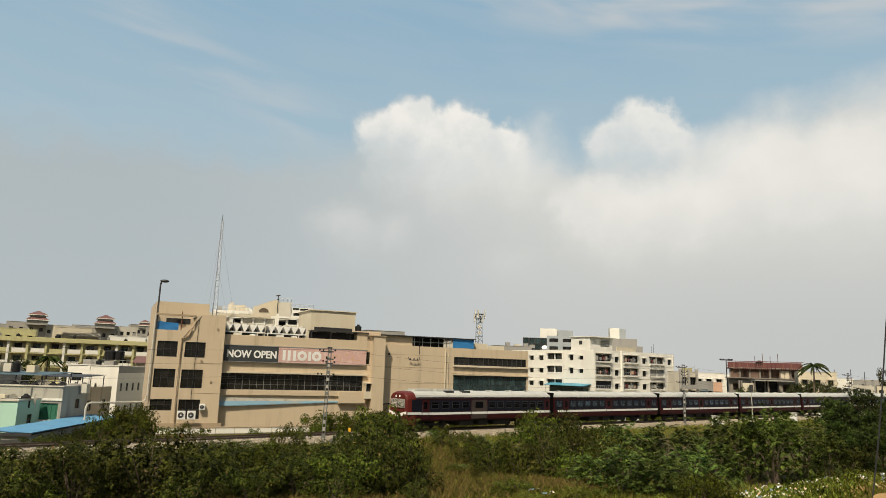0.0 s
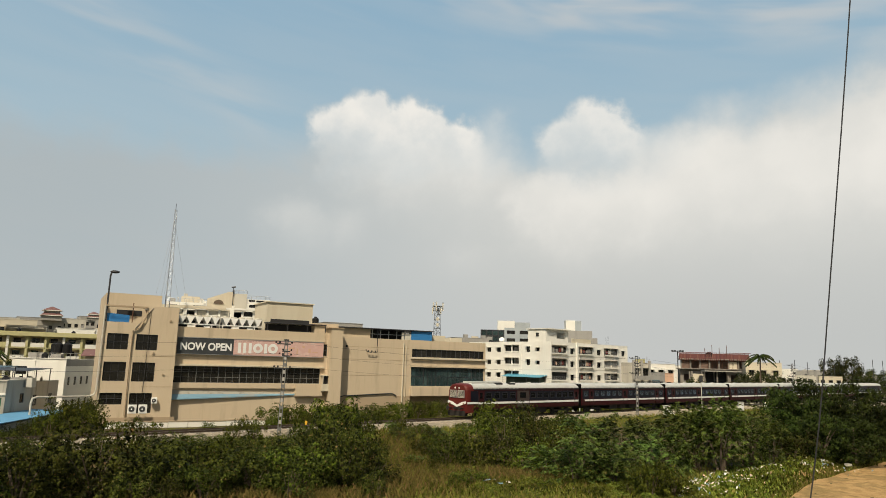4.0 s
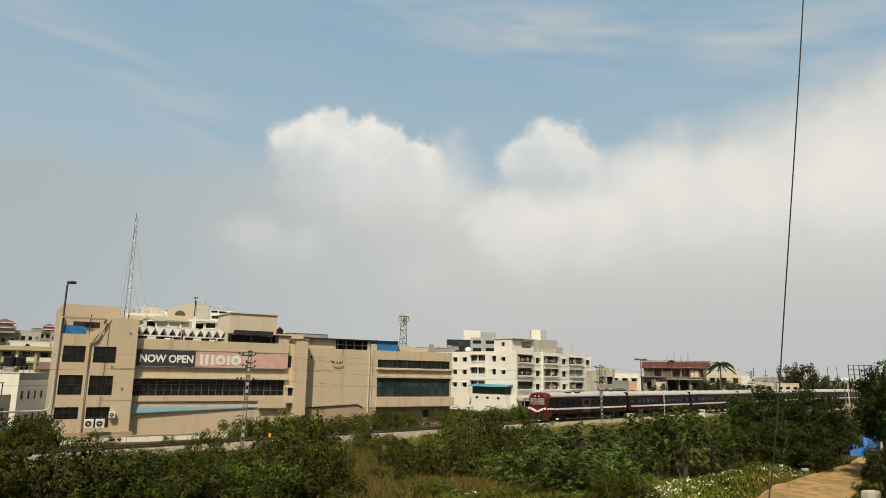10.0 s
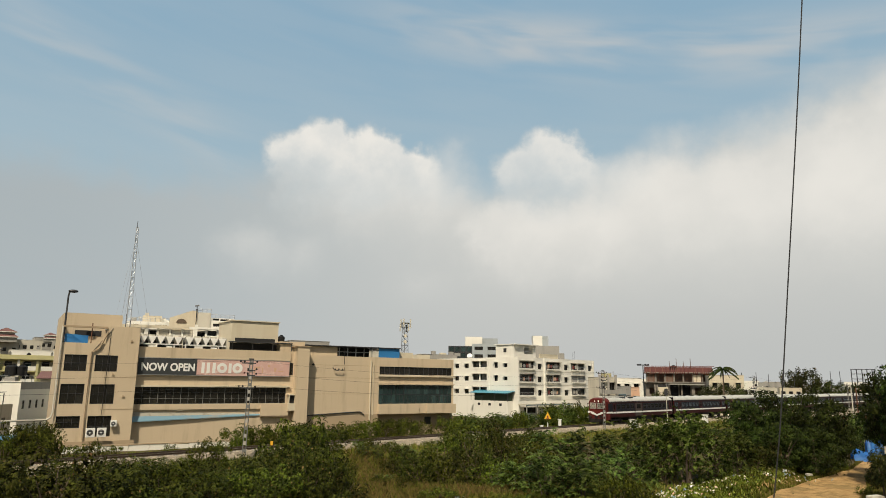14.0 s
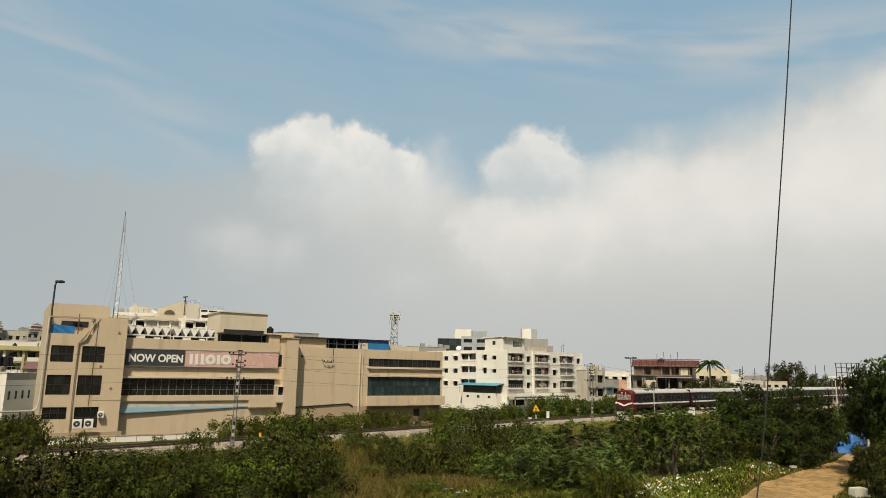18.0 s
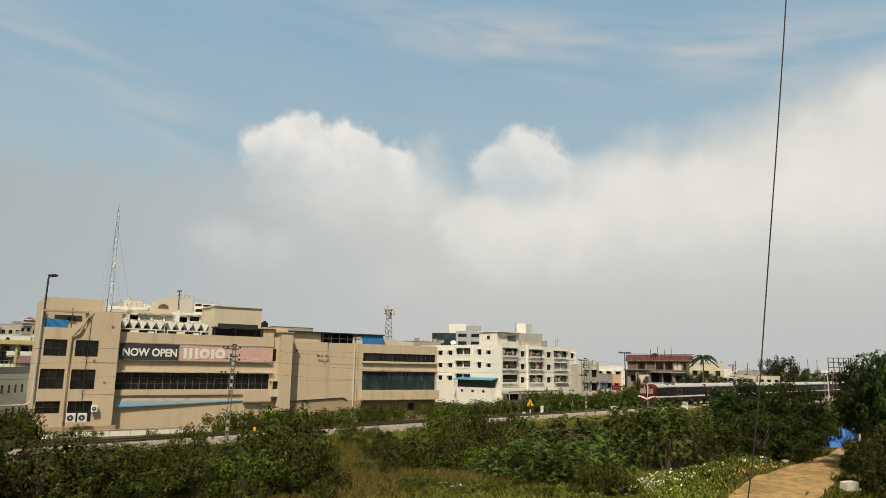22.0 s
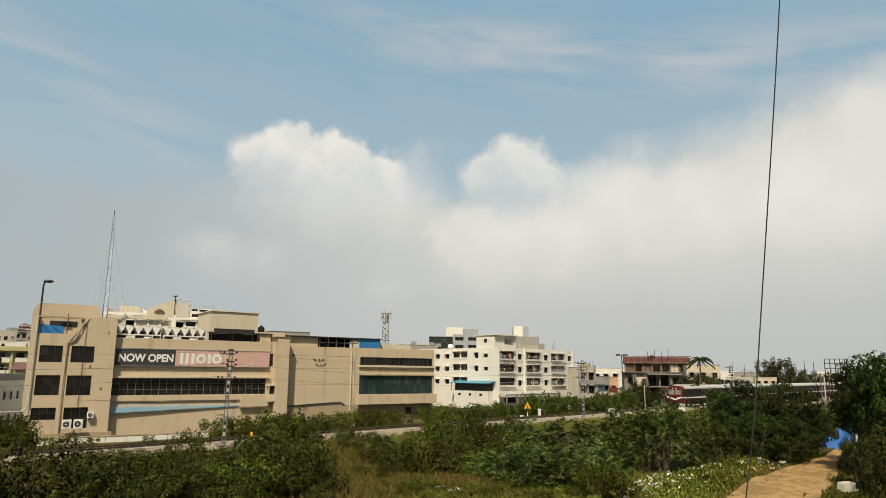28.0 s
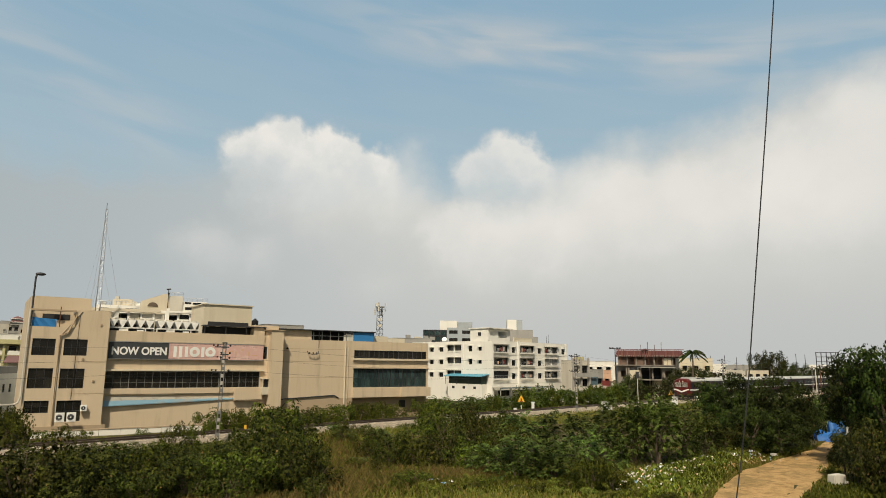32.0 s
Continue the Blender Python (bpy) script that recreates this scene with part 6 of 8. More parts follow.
    part("slab", boxes((3.0, 11.5, -1.0, 5.5, 7.9, 8.15)), CONCRETE, h)
    part("infill", boxes((0.4, 2.8, 0.1, 0.3, 5.05, 7.3)), CREAM, h)
    part("infill", boxes((6.2, 8.6, 0.1, 0.3, 0, 4.8)), CREAM, h)
    part("dark_inside", boxes((0.2, 9, 4.4, 4.5, 0, 7.9)), DARK, h)
    simple_house(61.5, 172, 0, -14, 8, 9, 10.3, CREAM, 3, 3, "pale cream house behind the trees", group="far houses")
    simple_house(58.5, 184, 0, -14, 6, 9, 9.2, CREAM, 3, 2, "cream house with rooftop clutter", group="far houses")
    # low far houses
    rnd = random.Random(9)
    for i, (x, y, z, wd, mt) in enumerate(((92, 244, 8.6, 9, WHITE), (101, 242, 7.0, 8, OFFWHITE), (84, 246, 7.6, 8, GREY), (90.5, 213, 7.4, 5, OFFWHITE), (95.5, 209, 7.3, 6, CREAM), (88, 218, 7.6, 6, WHITE), (112, 262, 9.0, 9, GREY), (78, 255, 9.2, 8, OFFWHITE))):
        simple_house(x, y, 0, -22, wd, 8, z, mt, 3, 3, "low %s flat-roofed far house" % ("white" if mt in (WHITE, OFFWHITE) else "cream" if mt is CREAM else "grey"), win=(1.1, 1.0), group="far houses", shade=False)
        parapet_junk(x + 0.5, y + 2, z - 0.7, -22, 2, wd - 1, 40 + i)
    for i in range(9):
        a = radians(20.8 + i * 1.0 + rnd.uniform(-0.3, 0.3))
        d = rnd.uniform(232, 262)
        p = thing("roof_pole", d * sin(a), d * cos(a), 6.5, 0, "thin dark pole with reinforcement bars on a roof", "pole", "roof poles")
        part("pole", rods([((0, 0, 0), (0, 0, rnd.uniform(3.5, 7)), 0.09)]), DARK_METAL, p)
        part("cross_bar", rods([((-0.6, 0, 3), (0.6, 0, 3.1), 0.05)]), DARK_METAL, p)
    # backdrop of the hazy town further off
    rnd = random.Random(12)
    for i in range(34):
        a = radians(-46 + i * 2.4 + rnd.uniform(-0.6, 0.6))
        if -16 < math.degrees(a) < -1:
            continue
        d = rnd.uniform(330, 480)
        simple_house(d * sin(a), d * cos(a), 0, -math.degrees(a) + rnd.uniform(-25, 25), rnd.uniform(9, 16), 9, 8.2 + rnd.uniform(-1, 3.0) + (7 if a < -0.4 else 0), rnd.choice((GREY, OFFWHITE, CREAM, WHITE, CONCRETE)), 3, 4, "hazy far flat-roofed town house", win=(1.4, 1.3), shade=False, group="far houses")


make_right_town()


# ---- masts, poles, cables, things beside the line ----
def lattice(bm, x0, x1, w0, w1, steps, r):
    """A three-legged lattice from height x0 to x1, whose radius goes from w0 to w1."""
    legs = []
    for i in range(steps + 1):
        z, w_ = x0 + (x1 - x0) * i / steps, w0 + (w1 - w0) * i / steps
        legs.append([Vector((w_ * cos(2 * pi * k / 3 + 0.4), w_ * sin(2 * pi * k / 3 + 0.4), z)) for k in range(3)])
    for a, b in zip(legs, legs[1:]):
        for k in range(3):
            rod(bm, a[k], b[k], r, n=4)
            rod(bm, b[k], b[(k + 1) % 3], r * 0.6, n=4)
            rod(bm, a[k], b[(k + 1) % 3], r * 0.6, n=4)
    return bm


def make_masts():
    m = thing("roof_mast", -44.75, 89.3, 11.0, 0, "tall thin guyed steel lattice mast on a roof", "mast")
    part("lattice", lattice(bmesh.new(), 0, 17.4, 0.44, 0.17, 20, 0.03), STEEL, m)
    part("top_rod", rods([((0, 0, 17.4), (0, 0, 18.3), 0.04)]), DARK_METAL, m)
    for a in (0.3, 2.4, 4.5):
        part("guy_wire", rods([((0, 0, 10.5), (2.6 * cos(a), 2.6 * sin(a), 0.5), 0.012), ((0, 0, 16), (3.4 * cos(a), 3.4 * sin(a), 0.5), 0.012)], 4), STEEL, m)
    m2 = thing("roof_mast", -43.6, 86.5, 13.0, 0, "short whip aerials on a roof", "mast")
    for a, b in ((0, 3.2), (0.5, 2.4), (-0.8, 2.0)):
        part("whip", rods([((a, 0, 0), (a * 1.2, 0, b), 0.035)]), DARK_METAL, m2)
    t = thing("telecom_tower", -19.2, 229.2, 0, 10, "grey steel telecom tower with panel antennas", "tower")
    part("lattice", lattice(bmesh.new(), 0, 27.5, 2.0, 1.0, 18, 0.09), POLE_STEEL, t)
    for k in range(3):
        a = 2 * pi * k / 3 + 0.2
        part("antenna", rounded(1.9 * cos(a) - 0.2, 1.9 * cos(a) + 0.2, 1.9 * sin(a) - 0.2, 1.9 * sin(a) + 0.2, 25.8, 28.8, 0.05), OFFWHITE, t)
        part("antenna", rounded(1.7 * cos(a + 1) - 0.18, 1.7 * cos(a + 1) + 0.18, 1.7 * sin(a + 1) - 0.18, 1.7 * sin(a + 1) + 0.18, 24.6, 27.0, 0.05), OFFWHITE, t)
    part("platform", rod(bmesh.new(), (0, 0, 27.3), (0, 0, 27.5), 1.7, n=8), STEEL, t)
    for z in (21.0, 23.0):
        part("dish", rod(bmesh.new(), (0, -1.3, z), (0, -1.6, z), 0.6, n=16), OFFWHITE, t)
    # lamp post on the corner of the shopping centre
    p = thing("lamp_post", *mall_place(-7.35, 0.2, 11.6), MALL_TURN, "dark lamp post with a drooping head on the roof corner", "lamp post")
    part("post", tube([(0, 0, 0), (0.02, 0, 5.0), (0.1, 0, 5.35)], 0.09), DARK_METAL, p)
    bm = bmesh.new()
    bmesh.ops.create_icosphere(bm, subdivisions=2, radius=0.5, matrix=Matrix.Translation((0.42, 0, 5.42)) @ Matrix.Diagonal((1.0, 0.45, 0.36, 1)))
    part("head", bm, DARK_METAL, p, smooth=True)
    part("conduit", tube([(-0.12, 0, 0), (-0.1, 0, 1.6)], 0.1), OFFWHITE, p)


make_masts()


def track_place(s, off, z):
    p = along(s, off, z)
    return p.x, p.y, p.z


def make_power_pole(s, off, z0, high, lean):
    p = thing("power_pole", *track_place(s, off, z0), 90 - TRACK, "weathered twin-channel power pole with cross arms and insulators", "power pole", "power poles along the line")
    p.matrix_world = Matrix.Translation(track_place(s, off, z0)) @ pose(0, 0, 0, 0, 0, 0) @ pose(0, 0, 0, 0, lean, 0)
    for x in (-0.16, 0.11):
        part("channel", boxes((x, x + 0.06, -0.05, 0.05, 0, high)), POLE_STEEL, p)
    for i in range(int(high / 0.62)):
        part("batten", boxes((-0.1, 0.11, -0.035, 0.035, 0.25 + i * 0.62, 0.55 + i * 0.62)), (GREY, POLE_STEEL, CONCRETE)[i % 3], p)
    for k, z in enumerate((high - 0.35, high - 1.4, high - 2.5, high - 1.0)):
        arm = part("cross_arm", boxes((-0.85 if k in (0, 2) else -0.3, 0.4, -0.06, 0.06, z, z + 0.1)), DARK_METAL, p)
        for x in ((-0.95, -0.6, 0.5) if k in (0, 2) else (0.5, -0.25)):
            part("insulator", rod(rod(bmesh.new(), (x, 0, z + 0.1), (x, 0, z + 0.28), 0.06, n=10), (x, 0, z + 0.16), (x, 0, z + 0.22), 0.1, n=10), BOGIE, arm)
    part("top_cap", boxes((-0.2, 0.2, -0.08, 0.08, high, high + 0.12)), DARK_METAL, p)
    return p


POLES = [(-32.75, 3.0, 1.0, 8.75, 1.2), (24.7, 3.0, 1.2, 8.6, 0.0), (-92.0, 3.0, 1.0, 9.3, 0.0), (82.0, 3.0, 0.8, 9.0, 0.0), (147.5, 3.0, 0.4, 8.2, 0.0)]
for row in POLES:
    make_power_pole(*row)


CABLE = {}


def make_cables():
    """Sagging wires from pole to pole and on to the houses."""
    runs = sorted(POLES)
    for k, dz in enumerate((-0.05, -1.1, -2.2)):
        for a, b in zip(runs, runs[1:]):
            pa, pb = Vector(track_place(a[0], a[1], a[2] + a[3] + dz)), Vector(track_place(b[0], b[1], b[2] + b[3] + dz))
            pts = [pa.lerp(pb, i / 12) - Vector((0, 0, 1.1 * 4 * (i / 12) * (1 - i / 12))) for i in range(13)]
            c = tagged(new("power_cable", mesh_of(tube(pts, 0.009, 4), "power_cable", DARK_METAL)), "thin dark sagging power cable between poles", "cable", "power cables")
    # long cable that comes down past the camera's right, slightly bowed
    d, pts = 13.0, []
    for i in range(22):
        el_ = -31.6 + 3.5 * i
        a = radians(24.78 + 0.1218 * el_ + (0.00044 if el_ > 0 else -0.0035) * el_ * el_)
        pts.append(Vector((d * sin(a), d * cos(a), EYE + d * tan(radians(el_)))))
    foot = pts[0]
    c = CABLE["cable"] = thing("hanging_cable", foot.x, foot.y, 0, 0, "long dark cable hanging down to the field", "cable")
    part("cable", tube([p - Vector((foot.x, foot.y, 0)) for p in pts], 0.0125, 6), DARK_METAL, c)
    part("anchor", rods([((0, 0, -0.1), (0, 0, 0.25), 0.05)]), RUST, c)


make_cables()


def make_lineside():
    for s, off, z0, k in ((30.2, 4.5, 1.0, 1.0), (54.7, 4.5, 1.1, 1.0), (31.6, 4.6, 0.9, 0.55)):
        b = thing("relay_box", *track_place(s, off, z0 - 0.6), 90 - TRACK, "white painted lineside relay cabinet", "cabinet", "lineside cabinets")
        part("case", rounded(-0.38 * k, 0.38 * k, -0.4 * k, 0.4 * k, 0.3, 0.6 + 1.75 * k, 0.04), WHITE_PAINT, b)
        part("door", boxes((-0.3 * k, 0.3 * k, -0.43 * k, -0.404 * k, 0.5, 0.5 + 1.6 * k)), WHITE_PAINT, b)
        part("roof", boxes((-0.45 * k, 0.45 * k, -0.48 * k, 0.48 * k, 0.604 + 1.75 * k, 0.68 + 1.75 * k)), OFFWHITE, b)
        part("plinth", boxes((-0.5 * k, 0.5 * k, -0.4 * k, 0.4 * k, 0, 0.296)), CONCRETE, b)
    for s, off, z0, hgt in ((19.9, -3.6, 1.2, 2.5), (70.9, -3.6, 0.9, 2.5)):
        t = thing("warning_sign", *track_place(s, off, z0), 10, "yellow triangular railway warning board on a post", "sign", "warning boards")
        bm = bmesh.new()
        tri = [(-0.55, hgt - 0.9), (0.55, hgt - 0.9), (0.0, hgt + 0.1)]
        a, b = [bm.verts.new((x, -0.06, z)) for x, z in tri], [bm.verts.new((x, -0.02, z)) for x, z in tri]
        bm.faces.new(a), bm.faces.new(b[::-1])
        for i in range(3):
            bm.faces.new((a[i], b[i], b[(i + 1) % 3], a[(i + 1) % 3]))
        bmesh.ops.recalc_face_normals(bm, faces=bm.faces[:])
        part("board", bm, YELLOW, t, "yellow triangle")
        part("symbol", boxes((-0.1, 0.1, -0.07, -0.062, hgt - 0.75, hgt - 0.4), (-0.22, 0.22, -0.07, -0.062, hgt - 0.92, hgt - 0.8)), RED_PAINT, t)
        part("post", rods([((0, 0, 0), (0, 0, hgt - 1.4), 0.07)]), WHITE_PAINT, t)
    for s, off, z0, k in ((22.9, -3.6, 1.2, 1.0), (18.4, -3.6, 1.2, 0.5), (66.0, 4.0, 1.0, 1.1)):
        p = thing("marker_post", *track_place(s, off, z0), 20, "white painted concrete lineside marker", "marker post", "marker posts")
        part("stone", rounded(-0.22, 0.22, -0.12, 0.12, 0, 1.35 * k, 0.05), WHITE_PAINT, p)
        part("cap", rounded(-0.3, 0.3, -0.16, 0.16, 1.354 * k, 1.5 * k, 0.04), WHITE_PAINT, p)
    p = thing("signal_post", *track_place(42.7, 3.6, 1.2), 0, "white signal post with a dark head", "signal")
    part("post", rods([((0, 0, 0), (0, 0, 5.2), 0.065)]), OFFWHITE, p)
    part("head", rounded(-0.25, 0.25, -0.2, 0.15, 5.0, 6.1, 0.05), DARK_METAL, p)
    part("base_box", rounded(-0.4, -0.1, -0.2, 0.2, 0.0, 0.9, 0.03), OFFWHITE, p)
    p = thing("marker_post", *track_place(-30.3, 3.4, 1.0), 0, "small yellow lineside board on a thin post", "marker post", "marker posts")
    part("board", boxes((-0.11, 0.11, -0.03, 0.0, 1.35, 1.7)), YELLOW, p)
    part("post", rods([((0, 0.03, 0), (0, 0.03, 1.7), 0.035)]), RUST, p)
    p = thing("flood_light_mast", 51.0, 193.4, 0, 0, "tall mast with a ring of flood lights", "lamp post")
    part("mast", rods([((0, 0, 0), (0, 0, 13.4), 0.13)]), DARK_METAL, p)
    part("cross_arm", rods([((-1.5, 0, 13.1), (1.5, 0, 13.1), 0.06), ((0, -2, 13.3), (0, 2, 13.3), 0.06)]), DARK_METAL, p)
    for x in (-1.4, -0.7, 0.7, 1.4):
        part("lamp", rounded(x - 0.25, x + 0.25, -0.3, 0.3, 13.1, 13.5, 0.05), DARK_METAL, p)
    # steel frame of a hoarding
    h = thing("hoarding_frame", 63.6, 113.4, 0, -28, "bare rusty steel frame of a billboard", "billboard frame")
    rows = [((u, 0, 4), (u, 0, 10.8), 0.07) for u in (0, 0.75, 1.5, 2.2, 2.9, 3.2)] + [((0, 0, z), (3.3, 0, z), 0.06) for z in (8.4, 9.2, 10.0, 10.75)]
    for i, r in enumerate(rows):
        part("frame_bar", rods([r]), DARK_METAL, h)
    for u in (0.4, 2.9):
        part("leg", rods([((u, 0.3, 0), (u, 0.3, 8.6), 0.1), ((u, 1.5, 0), (u, 0.2, 7.5), 0.06)]), RUST, h)
    p = thing("telegraph_post", 101, 181, 0, 0, "pale concrete post beside the line", "post")
    part("post", rods([((0, 0, 0), (0, 0, 8.0), 0.16)]), OFFWHITE, p)


make_lineside()


# ---- plants ----
def quads_mesh(name, v, mat):
    """A mesh of loose four-cornered leaves; v: their corners, four to a leaf."""
    me = bpy.data.meshes.new(name)
    v = v.reshape(-1, 3)
    me.vertices.add(len(v))
    me.vertices.foreach_set("co", v.ravel())
    me.loops.add(len(v))
    me.loops.foreach_set("vertex_index", np.arange(len(v), dtype=np.int32))
    me.polygons.add(len(v) // 4)
    me.polygons.foreach_set("loop_start", np.arange(0, len(v), 4, dtype=np.int32))
    me.update(calc_edges=True)
    if mat:
        me.materials.append(mat)
    return me


def unit(a):
    return a / (np.linalg.norm(a, axis=1, keepdims=True) + 1e-9)


def leaf_quads(rng, pos, tan, nrm, size, aspect):
    """Pointed leaves that bend along the midrib: base, one side, tip, other side."""
    tan = unit(tan - nrm * (tan * nrm).sum(1, keepdims=True))
    bit = np.cross(nrm, tan)
    a, b, up_ = tan * size * aspect, bit * size, nrm * size * 0.3
    return np.stack([pos - a, pos - a * 0.1 + b * 0.8 + up_, pos + a - up_ * 0.5, pos - a * 0.1 - b * 0.8 + up_], 1)


def leaf_mesh(name, seed, sprigs, each, lobes, leaf, aspect, mat, spread=0.075, inner=0.8):
    """Sprigs of leaves on the outsides of lobes (x, y, z, r, flat), turned outwards and up, over a dim inside of larger leaves."""
    rng = np.random.default_rng(seed)
    lb = np.array(lobes, float)
    many = sprigs * 4
    pick = rng.choice(len(lb), many, p=lb[:, 3] ** 2 / (lb[:, 3] ** 2).sum())
    d = unit(rng.normal(size=(many, 3)))
    flat = np.stack([np.ones(many), np.ones(many), lb[pick, 4]], 1)
    heart = lb[pick, :3] + d * (lb[pick, 3] * rng.uniform(inner, 1.08, many))[:, None] * flat
    gap = heart[:, None] - lb[None, :, :3]
    gap[:, :, 2] /= lb[None, :, 4]
    depth = (np.linalg.norm(gap, axis=2) / lb[None, :, 3]).min(1)
    keep = np.nonzero((depth > inner - 0.03) & (heart[:, 2] > -0.02))[0][:sprigs]
    heart, d, sprigs = heart[keep], d[keep], len(keep)
    out = unit(d + rng.normal(size=(sprigs, 3)) * 0.2 + np.array([0, 0, 0.45]))
    c, o = np.repeat(heart, each, 0), np.repeat(out, each, 0)
    k = len(c)
    fan = unit(rng.normal(size=(k, 3)))
    fan = unit(fan - o * (fan * o).sum(1, keepdims=True) * 0.75)
    pos = c + fan * (spread * rng.uniform(0.25, 1.0, k))[:, None]
    pos[:, 2] = np.abs(pos[:, 2])
    nrm = unit(o + fan * 0.35 + rng.normal(size=(k, 3)) * 0.22)
    size = leaf * rng.uniform(0.65, 1.3, k)[:, None]
    v = leaf_quads(rng, pos, fan + np.array([0, 0, -0.25]), nrm, size, aspect)
    m = k // 10
    p2 = rng.choice(len(lb), m)
    d2 = unit(rng.normal(size=(m, 3)))
    pos2 = lb[p2, :3] + d2 * (lb[p2, 3] * rng.uniform(0.3, 0.6, m))[:, None] * np.stack([np.ones(m), np.ones(m), lb[p2, 4]], 1)
    pos2[:, 2] = np.abs(pos2[:, 2])
    v2 = leaf_quads(rng, pos2, rng.normal(size=(m, 3)), d2, np.full((m, 1), leaf * 1.7), aspect)
    return quads_mesh(name, np.concatenate([v, v2]), mat)


def frond_mesh(name, seed, fronds, pairs, mat, long=0.68, high=1.1, rise=0.55, leaf=1.0):
    """A thorn bush: long feathered twigs that fan out in layers and droop at their ends, leaflets on both sides."""
    rng = np.random.default_rng(seed)
    az = rng.uniform(0, 2 * pi, fronds)
    up_ = rng.uniform(0.0, 1.0, fronds) ** 0.8
    rad = np.sqrt(np.maximum(0.0, 1 - (up_ * 0.98) ** 2)) * rng.uniform(0.5, 0.95, fronds)
    root = np.stack([rad * np.cos(az), rad * np.sin(az), 0.06 + high * up_ * rng.uniform(0.72, 1.0, fronds)], 1)
    turn = az + rng.normal(0, 0.7, fronds)
    way_ = unit(np.stack([np.cos(turn), np.sin(turn), rng.normal(rise, 0.28, fronds)], 1))
    length = long * rng.uniform(0.55, 1.25, fronds)
    t = np.tile(np.linspace(0.05, 1.0, pairs), fronds)
    r_, w_, l_ = (np.repeat(q, pairs, 0) for q in (root, way_, length))
    at_ = r_ + w_ * (t * l_)[:, None] + np.array([0, 0, -1.0]) * (0.42 * l_ * t * t)[:, None]
    run = unit(w_ + np.array([0, 0, -0.84]) * t[:, None])
    side = unit(np.cross(run, np.array([0, 0, 1.0])) + rng.normal(size=at_.shape) * 0.16)
    wide = leaf * (0.088 * np.sin(np.clip(t * 2.7 + 0.35, 0, pi)) + 0.02) * rng.uniform(0.8, 1.2, len(t))
    vs = []
    for sg in (-1, 1):
        tan = unit(side * sg + run * 0.5 + np.array([0, 0, -0.18]))
        nrm = unit(np.cross(run, side * sg) * sg + rng.normal(size=at_.shape) * 0.14)
        nrm *= np.sign(nrm[:, 2:3] + 1e-6)
        vs.append(leaf_quads(rng, at_ + tan * (wide * 0.5)[:, None], tan, nrm, (wide * 0.30)[:, None], 1.9))
    v = np.concatenate(vs)
    v[:, :, 2] = np.abs(v[:, :, 2])
    return quads_mesh(name, v, mat)


def lobes_of(seed, n, spread=0.55, r0=0.34, r1=0.55, top=0.75):
    """Lobes that fill a unit mound: radius 1, height about 1.2."""
    rnd = random.Random(seed)
    out = [(0, 0, 0.36, 0.5, 0.9)]
    for i in range(n):
        a, k = rnd.uniform(0, 2 * pi), spread * math.sqrt(rnd.uniform(0.1, 1))
        out.append((k * cos(a) * 1.15, k * sin(a) * 1.15, rnd.uniform(0.12, top) * (1.15 - 0.5 * k), rnd.uniform(r0, r1), rnd.uniform(0.75, 1.0)))
    return out


def mound(seed, n, tall, k=1.0, flat=None, r0=0.15, r1=0.32):
    return [(x, y, z * tall, r * k, flat or f) for x, y, z, r, f in lobes_of(seed, n, 0.8, r0, r1, 0.92)]


BUSH = {  # unit mounds
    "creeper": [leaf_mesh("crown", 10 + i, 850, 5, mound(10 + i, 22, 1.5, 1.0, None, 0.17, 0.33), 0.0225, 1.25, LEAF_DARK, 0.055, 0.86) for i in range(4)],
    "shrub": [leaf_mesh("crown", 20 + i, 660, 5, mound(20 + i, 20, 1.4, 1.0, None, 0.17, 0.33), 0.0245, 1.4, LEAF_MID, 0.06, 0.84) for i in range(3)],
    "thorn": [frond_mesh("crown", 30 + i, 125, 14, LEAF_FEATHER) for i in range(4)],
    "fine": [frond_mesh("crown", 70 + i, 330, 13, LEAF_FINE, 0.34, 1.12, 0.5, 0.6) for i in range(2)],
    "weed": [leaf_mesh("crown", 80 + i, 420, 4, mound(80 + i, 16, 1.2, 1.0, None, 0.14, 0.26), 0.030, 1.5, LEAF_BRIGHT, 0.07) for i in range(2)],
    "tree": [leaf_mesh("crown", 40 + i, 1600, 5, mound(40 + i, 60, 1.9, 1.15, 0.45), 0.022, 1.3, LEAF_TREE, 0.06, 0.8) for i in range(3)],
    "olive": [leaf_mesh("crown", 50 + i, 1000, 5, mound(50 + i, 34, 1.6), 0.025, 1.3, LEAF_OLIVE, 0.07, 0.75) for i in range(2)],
}
TOP = {me.name: max(v.co.z for v in me.vertices) for group in BUSH.values() for me in group}
STEMS = []
for k in range(3):
    rnd = random.Random(60 + k)
    bm = bmesh.new()
    for i in range(7):
        a, r = rnd.uniform(0, 2 * pi), rnd.uniform(0.2, 0.6)
        mid = Vector((r * 0.5 * cos(a), r * 0.5 * sin(a), 0.45))
        rod(bm, (0.05 * cos(a), 0.05 * sin(a), -0.1), mid, 0.03, 0.02, n=5)
        rod(bm, mid, (r * cos(a), r * sin(a), rnd.uniform(0.75, 1.0)), 0.02, 0.006, n=5)
    STEMS.append(mesh_of(bm, "stem", BARK))
PLANT_WORDS = {"creeper": ("dark green bush smothered in creeper", "bush"), "shrub": ("leafy green roadside shrub", "bush"), "thorn": ("feathery green thorn bush", "bush"), "fine": ("broad thorn bush with fine yellowish-green leaves", "bush"), "weed": ("low mound of bright green weeds", "weeds"), "tree": ("dense dark green tree", "tree"), "olive": ("olive green tree with an open crown", "tree")}
prnd = random.Random(77)


